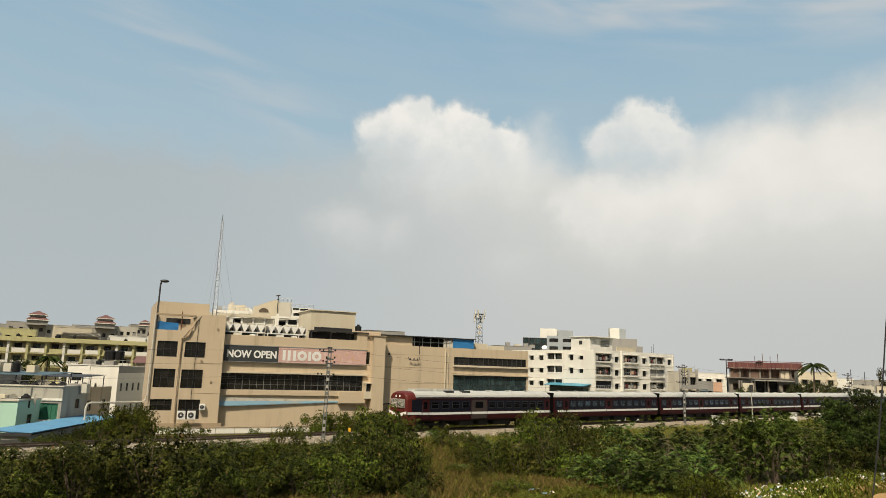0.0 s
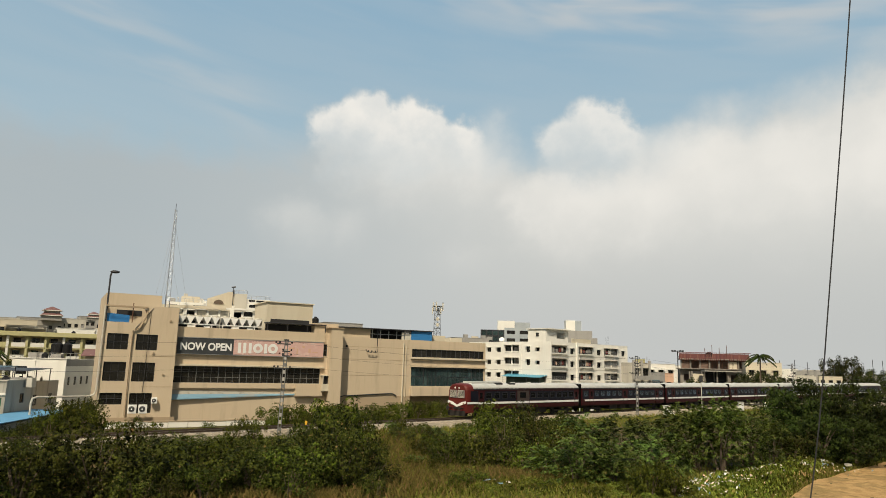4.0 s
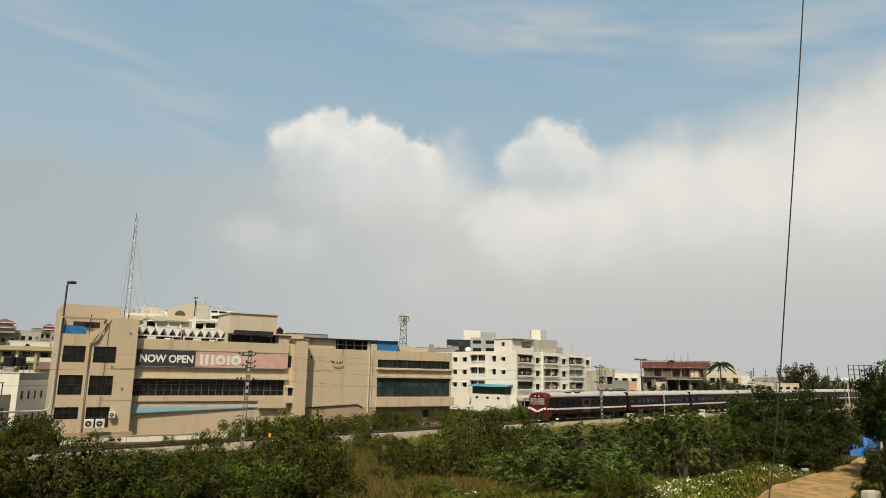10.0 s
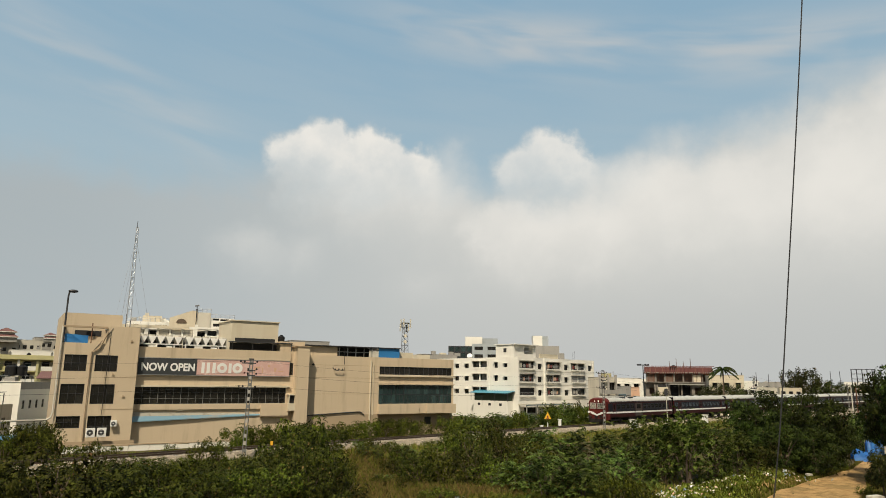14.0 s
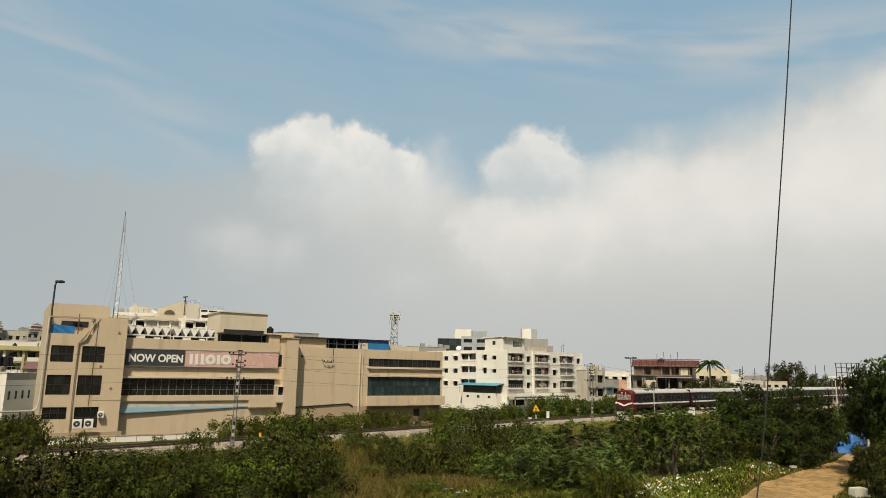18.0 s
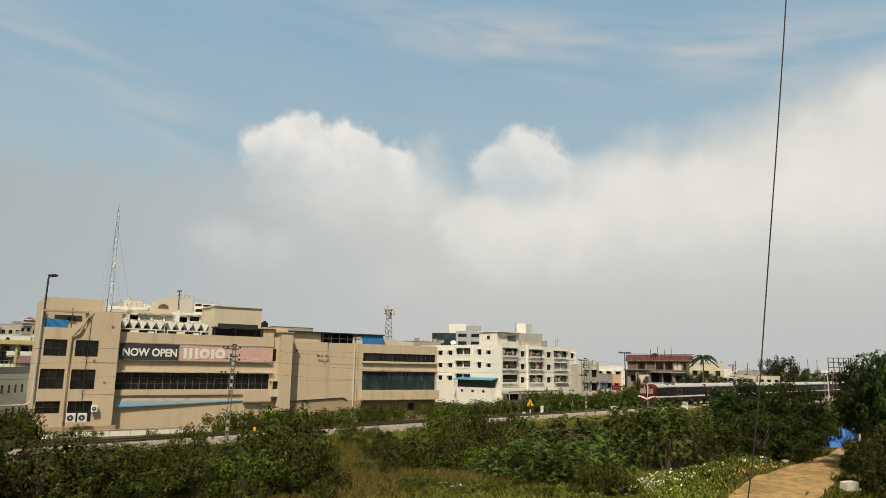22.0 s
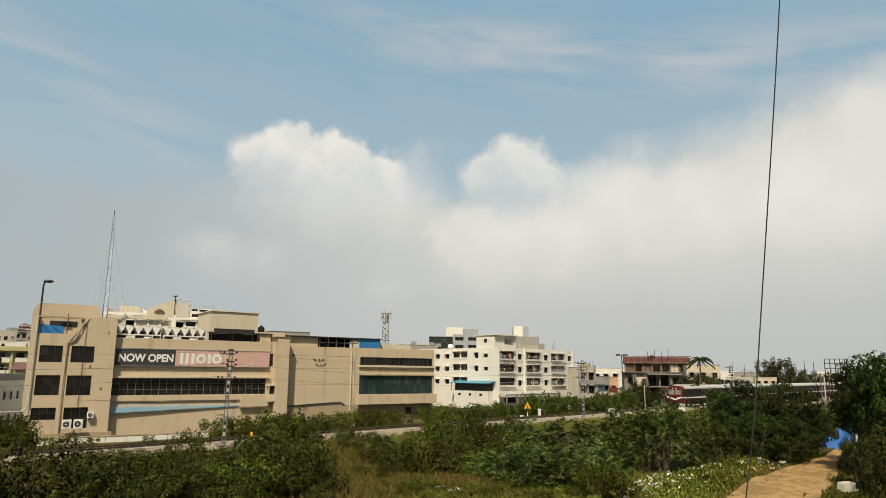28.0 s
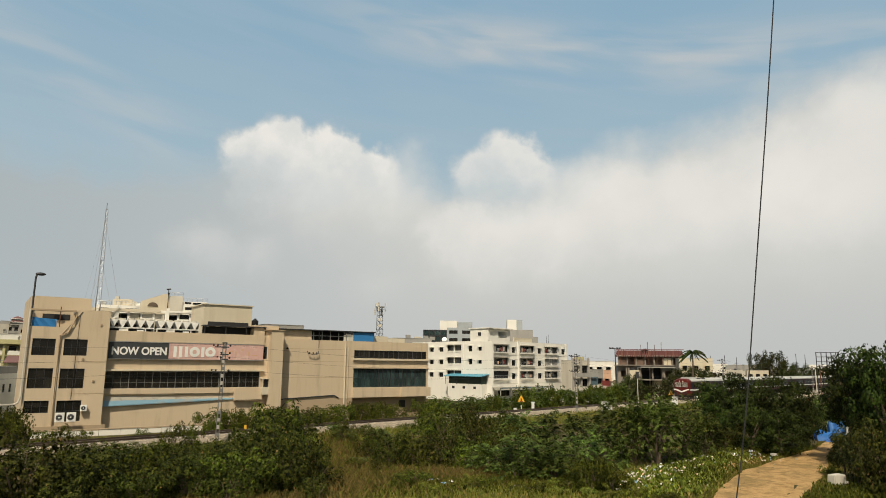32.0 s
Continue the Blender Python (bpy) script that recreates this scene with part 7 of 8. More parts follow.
WANTED = []                                     # bushes to grow: kind, place, radius, height


def bush(kind, x, y, r, high):
    WANTED.append((kind, x, y, r, high))


def grow_bushes():
    """The 230 nearest bushes are things of their own; the rest behind them is one mass of undergrowth."""
    WANTED.sort(key=lambda w_: w_[1] ** 2 + w_[2] ** 2)
    rest = {}
    for i, (kind, x, y, r, high) in enumerate(WANTED):
        z = ground_z(x, y) - 0.05
        label, cat = PLANT_WORDS[kind]
        crown, turn = prnd.choice(BUSH[kind]), prnd.uniform(0, 360)
        size = (r, r, (1.13 if kind == "creeper" else 1.25) * high / TOP[crown.name])
        if i < 230:
            t = thing("bush", x, y, z, turn, label, cat, "bushes of the field")
            c = part("crown", crown, None, t)
            c.scale = size
            s = part("stem", prnd.choice(STEMS), None, t)
            s.scale = (r, r, high / 1.25)
        else:
            co = np.empty(len(crown.vertices) * 3)
            crown.vertices.foreach_get("co", co)
            co = co.reshape(-1, 4, 3)[::2]
            mid = co.mean(1, keepdims=True)
            co = (mid + (co - mid) * 1.45).reshape(-1, 3) * np.array(size)
            q = radians(turn)
            rest.setdefault(kind, []).append(np.stack([co[:, 0] * cos(q) - co[:, 1] * sin(q) + x, co[:, 0] * sin(q) + co[:, 1] * cos(q) + y, co[:, 2] + z], 1))
    kinds = sorted(rest)
    me = quads_mesh("undergrowth", np.concatenate([p for k in kinds for p in rest[k]]), None)
    for k in kinds:
        me.materials.append(BUSH[k][0].materials[0])
    me.polygons.foreach_set("material_index", np.repeat(np.arange(len(kinds), dtype=np.int32), [sum(len(p) // 4 for p in rest[k]) for k in kinds]))
    tagged(new("undergrowth", me), "dense green undergrowth along the railway", "undergrowth", kind="stuff")


def tree(kind, x, y, r, z_low, z_top, trunk=0.18):
    """A tree: tapered trunk and limbs under a raised crown."""
    z = ground_z(x, y) - 0.05
    label, cat = PLANT_WORDS[kind]
    t = thing("tree", x, y, z, prnd.uniform(0, 360), label, cat, "trees")
    c = part("crown", prnd.choice(BUSH[kind]), None, t, at=pose(0, 0, z_low - z))
    c.scale = (r, r, 1.07 * (z_top - z_low) / TOP[c.data.name])
    bm = bmesh.new()
    mid = Vector((0.15, 0.1, (z_low - z) * 0.7 + 0.8))
    rod(bm, (0, 0, -0.1), mid, trunk, trunk * 0.7)
    for i in range(6):
        a = 2 * pi * i / 6 + prnd.uniform(-0.3, 0.3)
        k = prnd.uniform(0.35, 0.7) * r
        e = Vector((k * cos(a), k * sin(a), z_low - z + (z_top - z_low) * prnd.uniform(0.4, 0.75)))
        m2 = mid.lerp(e, 0.5) + Vector((0, 0, 0.3))
        rod(bm, mid, m2, trunk * 0.55, trunk * 0.35, n=6), rod(bm, m2, e, trunk * 0.35, trunk * 0.1, n=6)
    part("trunk", bm, BARK, t)
    return t


# height of the brushwood's outline over the field: bearing, elevation from the eye
BRUSH = [(-46, -6.3), (-40, -6.2), (-38.4, -5.9), (-35, -5.5), (-33.4, -5.4), (-30.3, -5.3), (-28.1, -5.3), (-25.1, -5.8), (-21.2, -5.75), (-17.5, -6.0), (-15.9, -5.2), (-14.7, -4.0),
         (-12.5, -3.3), (-10.5, -3.9), (-9.5, -5.3), (-8.3, -7.4), (-6.0, -7.2), (-4.2, -5.1), (-1.9, -4.3), (0.4, -4.2), (3.2, -3.55), (5.1, -3.5), (6.0, -3.95), (8.3, -4.05), (10.6, -3.95),
         (12.8, -3.5), (14.6, -3.1), (16.8, -2.85), (18.9, -2.9), (20.5, -3.1), (21.5, -3.3)]


def brush_el(a):
    for (a0, e0), (a1, e1) in zip(BRUSH, BRUSH[1:]):
        if a0 <= a <= a1:
            return e0 + (e1 - e0) * (a - a0) / (a1 - a0)
    return BRUSH[-1][1] if a > 0 else BRUSH[0][1]


def track_distance(a):
    """How far off the track's near side is on the bearing a."""
    q = radians(a)
    p = TRACK_0 + TN * 5.0
    s = -(p.x * cos(q) - p.y * sin(q)) / (TU.x * cos(q) - TU.y * sin(q))
    g = p + TU * s
    return math.hypot(g.x, g.y)


def grow_brush():
    rnd = random.Random(21)
    a = -46.0
    while a < 21.2:
        far = min(track_distance(a) + 0.5, 104)
        near = 41.0 if a < -9.2 else (51.0 if a < -1 else (46.5 if a < 13 else min(50 + (a - 13) * 4, 66)))
        d = far
        row = 0
        while d > near:
            aa, dd = a + rnd.uniform(-0.7, 0.7), d + rnd.uniform(-0.8, 0.8)
            x, y = dd * sin(radians(aa)), dd * cos(radians(aa))
            depth = (far - d) / max(far - near, 1)
            if aa > -4.2 and row > 0:
                break
            el_ = min(brush_el(aa - 0.8), brush_el(aa), brush_el(aa + 0.8)) - (0.0 if row == 0 else 0.05 + (1.25 if aa < -9 else 2.4) * depth * rnd.uniform(0.4, 1.3)) - rnd.uniform(0, 0.15)
            high = EYE + dd * tan(radians(el_)) - ground_z(x, y)
            if high > 0.45:
                high = min(high, 5.2) * (rnd.uniform(0.8, 1.0) if row == 0 else rnd.uniform(0.5, 1.2))
                r = max(1.15, min(2.6, 0.85 * high)) * rnd.uniform(0.9, 1.2)
                kind = "creeper" if aa < -9 else ("shrub" if (aa < 2 and rnd.random() < 0.6) else "thorn")
                if aa < -9 and rnd.random() < 0.2:
                    kind = "shrub"
                bush(kind, x, y, r, high)
            d -= rnd.uniform(3.3, 4.4)
            row += 1
        a += rnd.uniform(1.9, 2.5)


grow_brush()


def polar(a, d):
    return d * sin(radians(a)), d * cos(radians(a))


def grow_rest():
    rnd = random.Random(31)
    # the bush mound of creeper beside the path, tallest of the field
    for a, d, r, hi in ((-12.6, 50, 2.6, 4.45), (-11.0, 48, 2.0, 3.4), (-14.2, 51, 1.8, 3.3), (-12.0, 45, 2.2, 3.2), (-13.5, 45.5, 2.2, 2.9)):
        bush("creeper", *polar(a, d), r, hi)
    for i in range(16):
        a, d = rnd.uniform(-9.4, -4.6), rnd.uniform(54, 72)
        if abs(a + 5.6 + 4.4 * (d - 49) / 24) > 0.45:
            bush(rnd.choice(("shrub", "thorn")), *polar(a, d), rnd.uniform(0.7, 1.3), rnd.uniform(0.5, 1.15))
    # the bushes of the middle slope, one by one: kind, bearing, distance, radius, height
    for kind, a, d, r, hi in (("creeper", 3.2, 67.5, 2.6, 4.1), ("creeper", 5.0, 66.0, 2.2, 3.6), ("creeper", 1.0, 63.0, 2.3, 3.6), ("shrub", -1.7, 64.0, 2.5, 3.0), ("shrub", 0.1, 74.0, 2.5, 2.9), ("creeper", -3.6, 55.5, 2.0, 2.6), ("shrub", -1.6, 56.0, 2.0, 2.4),
                              ("creeper", 0.8, 57.0, 2.1, 2.6), ("shrub", -1.9, 47.5, 1.4, 1.0), ("shrub", 2.8, 55.0, 1.9, 2.2), ("shrub", -5.4, 60.0, 1.4, 1.4), ("creeper", -3.8, 62.0, 1.7, 1.9), ("shrub", -6.0, 68.0, 1.2, 1.1), ("creeper", -5.0, 66.0, 1.3, 1.3), ("shrub", -7.6, 70.0, 1.2, 1.2), ("shrub", -4.4, 52.5, 0.9, 0.9), ("thorn", 4.6, 52.4, 1.9, 2.1), ("thorn", 6.7, 50.0, 2.2, 2.8), ("thorn", 8.3, 51.5, 2.0, 2.7), ("thorn", 9.8, 50.8, 2.2, 2.6),
                              ("thorn", 11.8, 53.8, 2.1, 2.7), ("thorn", 7.4, 62.0, 2.7, 3.4), ("thorn", 10.3, 62.0, 2.9, 3.6), ("thorn", 12.8, 64.6, 2.8, 3.8), ("shrub", 5.6, 58.5, 2.0, 3.0), ("thorn", 13.4, 58.0, 2.0, 3.0),
                              ("fine", 15.7, 62.5, 2.7, 4.5), ("fine", 17.6, 61.6, 2.9, 5.1), ("fine", 19.5, 63.7, 2.8, 4.7), ("fine", 16.6, 65.5, 2.6, 4.6), ("fine", 21.1, 67.3, 2.3, 3.7), ("thorn", 14.6, 66.5, 2.4, 4.2),
                              ("shrub", 12.5, 46.6, 1.3, 2.0), ("shrub", 14.0, 47.4, 1.3, 1.9), ("shrub", 13.2, 49.4, 1.2, 1.6), ("shrub", 10.9, 46.8, 0.9, 1.0), ("creeper", 22.5, 69.2, 2.2, 2.9), ("creeper", 24.0, 72.4, 2.4, 3.0), ("creeper", 25.9, 75.5, 1.9, 2.2)):
        bush(kind, *polar(a, d), r, hi)
    for a, d, r, hi in ((21.3, 62.0, 1.2, 0.9), (22.2, 64.0, 1.2, 1.1), (23.1, 66.0, 1.3, 1.1), (24.0, 68.4, 1.2, 1.0), (24.8, 71.0, 1.2, 0.9), (20.3, 59.0, 1.0, 0.7), (19.2, 55.0, 0.9, 0.6), (17.8, 51.5, 0.9, 0.6), (16.2, 49.5, 0.9, 0.6), (26.4, 74.0, 0.9, 0.6)):
        bush("weed", *polar(a, d), r, hi)
    for i in range(26):
        a, d = rnd.uniform(-4, 19), rnd.uniform(44.5, 48.0)
        bush(rnd.choice(("shrub", "weed", "weed")), *polar(a, d), rnd.uniform(0.5, 1.0), rnd.uniform(0.3, 0.7))
    for a, d, r, hi in ((29.5, 62, 0.8, 0.7), (20.4, 60, 0.8, 0.6), (28.0, 77, 0.8, 1.0)):
        bush("shrub", *polar(a, d), r, hi)
    for i in range(11):
        x, y = -38.7 - 0.45 * i, 49.6 + 1.95 * i
        bush("creeper", x, y, rnd.uniform(1.0, 1.3), max(0.8, (2.0 - ground_z(x, y)) * rnd.uniform(0.9, 1.15)))
    # hedges beyond the track
    s = -27.0
    while s < 62:
        top = 3.0 if s < 0 else (3.4 if s < 26 else 4.3)
        if not (0.0 < s < 4.0):
            p = along(s, -7.5 - rnd.uniform(0, 2.5))
            g = ground_z(p.x, p.y)
            bush("shrub" if s < 0 or rnd.random() < 0.5 else "thorn", p.x, p.y, rnd.uniform(1.3, 2.0), max(0.9, (top - g) * rnd.uniform(0.75, 1.05)))
        s += rnd.uniform(1.1, 1.8)
    for s, off, r, hi in ((-44, -4.6, 0.9, 1.2), (-42.6, -4.8, 0.8, 1.5), (-41, -4.6, 0.9, 1.0), (-36, -4.4, 0.8, 0.9), (-29, -4.6, 1.0, 1.4), (-25, -5.0, 1.0, 1.3), (-21, -5.0, 1.2, 1.6), (-37.5, 4.6, 1.2, 1.9), (-36.0, 4.9, 1.0, 1.5), (-24.5, 4.6, 0.8, 1.0)):
        p = along(s, off)
        bush("shrub", p.x, p.y, r, hi)
    for a, d, r, hi in ((-32.5, 67, 1.8, 2.9), (-31.2, 66, 1.7, 2.7), (-31.9, 65, 1.7, 2.3), (-33.6, 66, 1.4, 2.2), (-32.0, 68, 1.6, 2.9)):
        bush("shrub", *polar(a, d), r, hi)
    # dark trees where the path meets the line
    for a, d, r, lo, hi in ((22.4, 74, 2.2, 0.8, 6.4), (24.4, 76, 2.6, 0.8, 6.9), (23.2, 75, 3.2, 1.2, 7.3), (27.0, 78, 3.1, 1.2, 7.0), (25.2, 79, 3.0, 0.6, 6.7), (27.7, 81, 1.8, 0.6, 6.4), (22.0, 72, 2.4, 0.2, 4.6), (24.4, 71, 2.4, 0.2, 4.5), (26.6, 73, 2.4, 0.2, 4.3), (27.6, 78, 1.6, 0.4, 5.6)):
        tree("tree", *polar(a, d), r, lo, hi)
    # the tall tree beside the path and the bush before it
    for a, d, r, lo, hi in ((31.6, 68, 2.4, 3.4, 9.0), (31.3, 70, 2.5, 2.8, 7.9), (33.4, 64, 3.0, 2.6, 10.3), (36.5, 64, 4.0, 1.6, 10.4), (31.3, 74, 2.1, 3.4, 7.9), (34.9, 66, 3.0, 1.4, 6.8), (36.4, 60, 2.8, 0.8, 6.4)):
        tree("tree", *polar(a, d), r, lo, hi, 0.3)
    tree("tree", *polar(32.8, 67), 2.6, 2.4, 8.4, 0.3), tree("olive", *polar(30.5, 60), 1.5, 1.3, 3.3, 0.08), tree("olive", *polar(31.3, 58), 1.4, 1.0, 3.6, 0.08)
    for a, d, r, hi in ((31.9, 57, 1.7, 3.7), (33.2, 54, 2.0, 4.0), (34.8, 53, 2.3, 4.2), (32.8, 60, 2.2, 4.4), (36.5, 54, 2.4, 4.6)):
        bush("creeper", *polar(a, d), r, hi)
    for a, d, r, hi in ((28.9, 100, 2.2, 3.4), (30.0, 106, 2.4, 3.8), (31.2, 104, 2.4, 4.2), (29.6, 118, 2.6, 4.2), (31.0, 122, 2.8, 4.6), (28.4, 96, 1.6, 2.2), (31.6, 92, 1.8, 2.8), (32.4, 98, 2.4, 4.0)):
        bush("thorn", *polar(a, d), r, hi)
    # trees among the houses
    for x, y, r, lo, hi in ((56, 152, 3.6, 3.0, 8.2), (60, 156, 3.4, 2.5, 8.0), (52, 150, 2.6, 2.0, 6.6), (64, 160, 3.0, 2.5, 7.2), (46, 140, 2.4, 1.0, 5.0), (42, 141, 2.4, 1.0, 4.8), (38, 138, 2.2, 1.0, 4.6), (47, 163, 2.4, 2.0, 6.6)):
        tree("olive", x, y, r, lo, hi)
    for a, d, r, lo, hi in ((25.5, 262, 4.0, 3, 12.8), (26.5, 255, 4.4, 3, 13.6), (27.4, 255, 4.6, 2, 9.6), (28.6, 250, 4.4, 2, 8.6), (29.6, 250, 4.4, 2, 8.2), (-29.5, 140, 2.2, 3, 7.6), (-36.0, 118, 2.0, 3, 7.4), (-39.5, 125, 2.2, 3, 7.8), (-45, 290, 7, 10, 23.5)):
        tree("olive" if a > 0 else "tree", *polar(a, d), r, lo, hi, 0.3)


grow_rest()
grow_bushes()


def make_palm(x, y, high):
    t = thing("palm_tree", x, y, 0, 0, "coconut palm with a thin grey trunk and drooping fronds", "palm tree", "trees")
    bm = bmesh.new()
    pts = [Vector((0.5 * sin(i / 10 * 1.2), 0, high * i / 10)) for i in range(11)]
    for i in range(10):
        rod(bm, pts[i], pts[i + 1], 0.24 - 0.012 * i, 0.23 - 0.012 * i)
    part("trunk", bm, BARK, t)
    rnd = random.Random(2)
    for i in range(26):
        a, rise = 2 * pi * i / 26 + rnd.uniform(-0.2, 0.2), rnd.uniform(-0.6, 1.2)
        fr = bmesh.new()
        prev = None
        for k in range(9):
            s = k / 8
            c = Vector((cos(a) * s * 3.0 * (1 - 0.15 * rise), sin(a) * s * 3.0 * (1 - 0.15 * rise), rise * 1.9 * s - (1.6 + 0.9 * rise) * s * s))
            side = Vector((-sin(a), cos(a), 0)) * (0.27 * math.sqrt(max(s, 0.02)) * (1.05 - s) * 2)
            if prev:
                for sg in (-1, 1):
                    fr.faces.new([fr.verts.new(p) for p in (prev[0], c, c + side * sg + Vector((0, 0, -0.22)), prev[0] + prev[1] * sg * 0.6 + Vector((0, 0, -0.2)))])
            prev = (c, side)
        part("frond", fr, LEAF_TREE, t, at=Matrix.Translation(pts[-1]))
    return t


make_palm(52.8, 140.8, 11.2)
make_palm(-92.0, 118.0, 8.2)


PATH = [(16.5, 38), (21.4, 46), (26.9, 53.8), (31.6, 60.2), (35.2, 64.8), (38.6, 68.8), (43.5, 76.0), (52, 88)]
PATH_HALF = [2.4, 2.9, 3.2, 2.6, 1.5, 0.8, 0.8, 0.8]


BANK = (polar(15.5, 48.5), polar(24.8, 71.0))   # ridge of a low bank of dumped earth beside the track


def bank_z(x, y):
    a, b, p = Vector(BANK[0]), Vector(BANK[1]), Vector((x, y))
    k = min(max((p - a).dot(b - a) / (b - a).length_squared, 0.0), 1.0)
    far = (a.lerp(b, k) - p).length / (1.9 + 0.5 * noise.noise(Vector((k * 9, 0, 2))))
    return 0.75 * max(0.0, 1 - far * far) * (0.8 + 0.5 * noise.noise(Vector((x * 0.6, y * 0.6, 7)))) * min(1.0, 8 * k, 8 * (1 - k))


def on_path(x, y):
    p = Vector((x, y))
    for i in range(len(PATH) - 1):
        a, b = Vector(PATH[i]), Vector(PATH[i + 1])
        s = (p - a).dot(b - a) / (b - a).length_squared
        if 0 <= s <= 1 and (a.lerp(b, s) - p).length < (PATH_HALF[i] + (PATH_HALF[i + 1] - PATH_HALF[i]) * s) * 0.85:
            return True
    return False


def scatter_blades(name, seed, n, place, hi, wide, mat, label, cat):
    """Grass blades as one mesh."""
    rnd = random.Random(seed)
    v, f = [], []
    for i in range(n):
        x, y = place(rnd)
        if on_path(x, y):
            continue
        z, h_, a, b = ground_z(x, y) + bank_z(x, y), rnd.uniform(0.4, 1.0) * hi, rnd.uniform(0, 2 * pi), rnd.uniform(0, 2 * pi)
        lx, ly = 0.45 * h_ * cos(b), 0.45 * h_ * sin(b)
        k = len(v)
        v += [(x - wide * cos(a), y - wide * sin(a), z), (x + wide * cos(a), y + wide * sin(a), z), (x + lx * 0.4 + wide * 0.6 * cos(a), y + ly * 0.4 + wide * 0.6 * sin(a), z + 0.65 * h_), (x + lx, y + ly, z + h_)]
        f += [(k, k + 1, k + 2), (k, k + 2, k + 3)]
    me = bpy.data.meshes.new(name)
    me.from_pydata(v, [], f)
    me.materials.append(mat)
    return tagged(new(name, me), label, cat, kind="stuff")


def patch(centres):
    def place(rnd):
        a, d, ra, rd = rnd.choice(centres)
        return polar(a + rnd.gauss(0, ra), d + rnd.gauss(0, rd))
    return place


def field(rnd):
    return polar(rnd.uniform(-12, 16), rnd.uniform(40, 60))


def verge(rnd):
    p = along(rnd.uniform(-62, 70), rnd.choice((-1, 1, 1)) * rnd.uniform(3.4, 8))
    return p.x, p.y


scatter_blades("grass", 1, 22000, field, 0.4, 0.035, GRASS, "short mixed green and yellow grass", "grass")
scatter_blades("grass", 6, 9000, lambda rnd: polar(rnd.uniform(15, 37), rnd.uniform(42, 80)), 0.3, 0.035, GRASS, "short trodden grass beside the dirt track", "grass")
scatter_blades("grass", 2, 16000, verge, 0.6, 0.04, GRASS, "weedy grass on the railway bank", "grass")
scatter_blades("dry_grass", 3, 9000, patch([(-9.5, 45, 2.2, 2.0), (-6.5, 52, 1.6, 4.0), (-6.8, 58, 1.2, 5.0), (-6.0, 48, 2.6, 1.6), (-9.0, 47.5, 2.0, 1.2), (-3, 50, 1.8, 2.5), (1.5, 50.5, 1.2, 1.5), (-7.6, 63, 0.9, 5), (-11.5, 42.5, 3.0, 1.0), (-19, 42, 1.2, 0.6), (-14.5, 42.3, 0.8, 0.6), (-25, 42, 0.7, 0.5), (4.5, 52, 0.8, 1.5)]), 0.75, 0.028, STRAW, "tufts of tall dry straw-coloured grass", "grass")
scatter_blades("weeds", 4, 30000, patch([(19.5, 55, 1.2, 2.5), (20.8, 60, 0.9, 3.0), (22.2, 66, 0.8, 3), (24, 72, 1.0, 2), (8, 47.5, 3.5, 1.6), (2, 48, 3, 1.8), (13, 48, 3, 2), (-4, 47.5, 2.5, 1.5), (29.5, 50, 2.2, 1.8), (32, 54, 1.5, 2.0), (26.5, 74, 1.5, 2.0)]), 0.36, 0.08, LEAF_MID, "low broad-leaved green weeds", "weeds")

scatter_blades("weeds", 8, 11000, patch([(19.8, 57, 0.9, 2.6), (21.2, 63, 0.7, 2.8), (22.8, 70, 0.8, 2.6), (18.4, 52, 1.3, 2.0), (15.5, 49, 1.6, 1.2), (24.6, 76, 0.8, 1.6)]), 0.36, 0.14, LEAF_BRIGHT, "bright green broad-leaved weeds among rubbish", "weeds")
scatter_blades("weeds", 9, 9000, patch([(-6.2, 56, 1.6, 5.0), (-4.0, 50, 2.4, 2.2), (-8.0, 62, 0.8, 4.0), (0.5, 48.5, 2.5, 1.2), (7, 48, 3.0, 1.2)]), 0.5, 0.08, LEAF_BRIGHT, "yellow-green weeds among dry grass", "weeds")

def path_edge(rnd):
    i = rnd.choices(range(len(PATH) - 1), (2, 3, 3, 2, 2, 2, 1))[0]
    a, b, k = Vector(PATH[i]), Vector(PATH[i + 1]), rnd.random()
    c, d = a.lerp(b, k), (b - a).normalized()
    e = (PATH_HALF[i] + (PATH_HALF[i + 1] - PATH_HALF[i]) * k) * (0.86 + abs(rnd.gauss(0, 0.22))) * rnd.choice((-1, 1))
    return c.x + d.y * e, c.y - d.x * e


scatter_blades("grass", 11, 9000, path_edge, 0.28, 0.04, GRASS, "trodden grass along the edges of the dirt track", "grass")

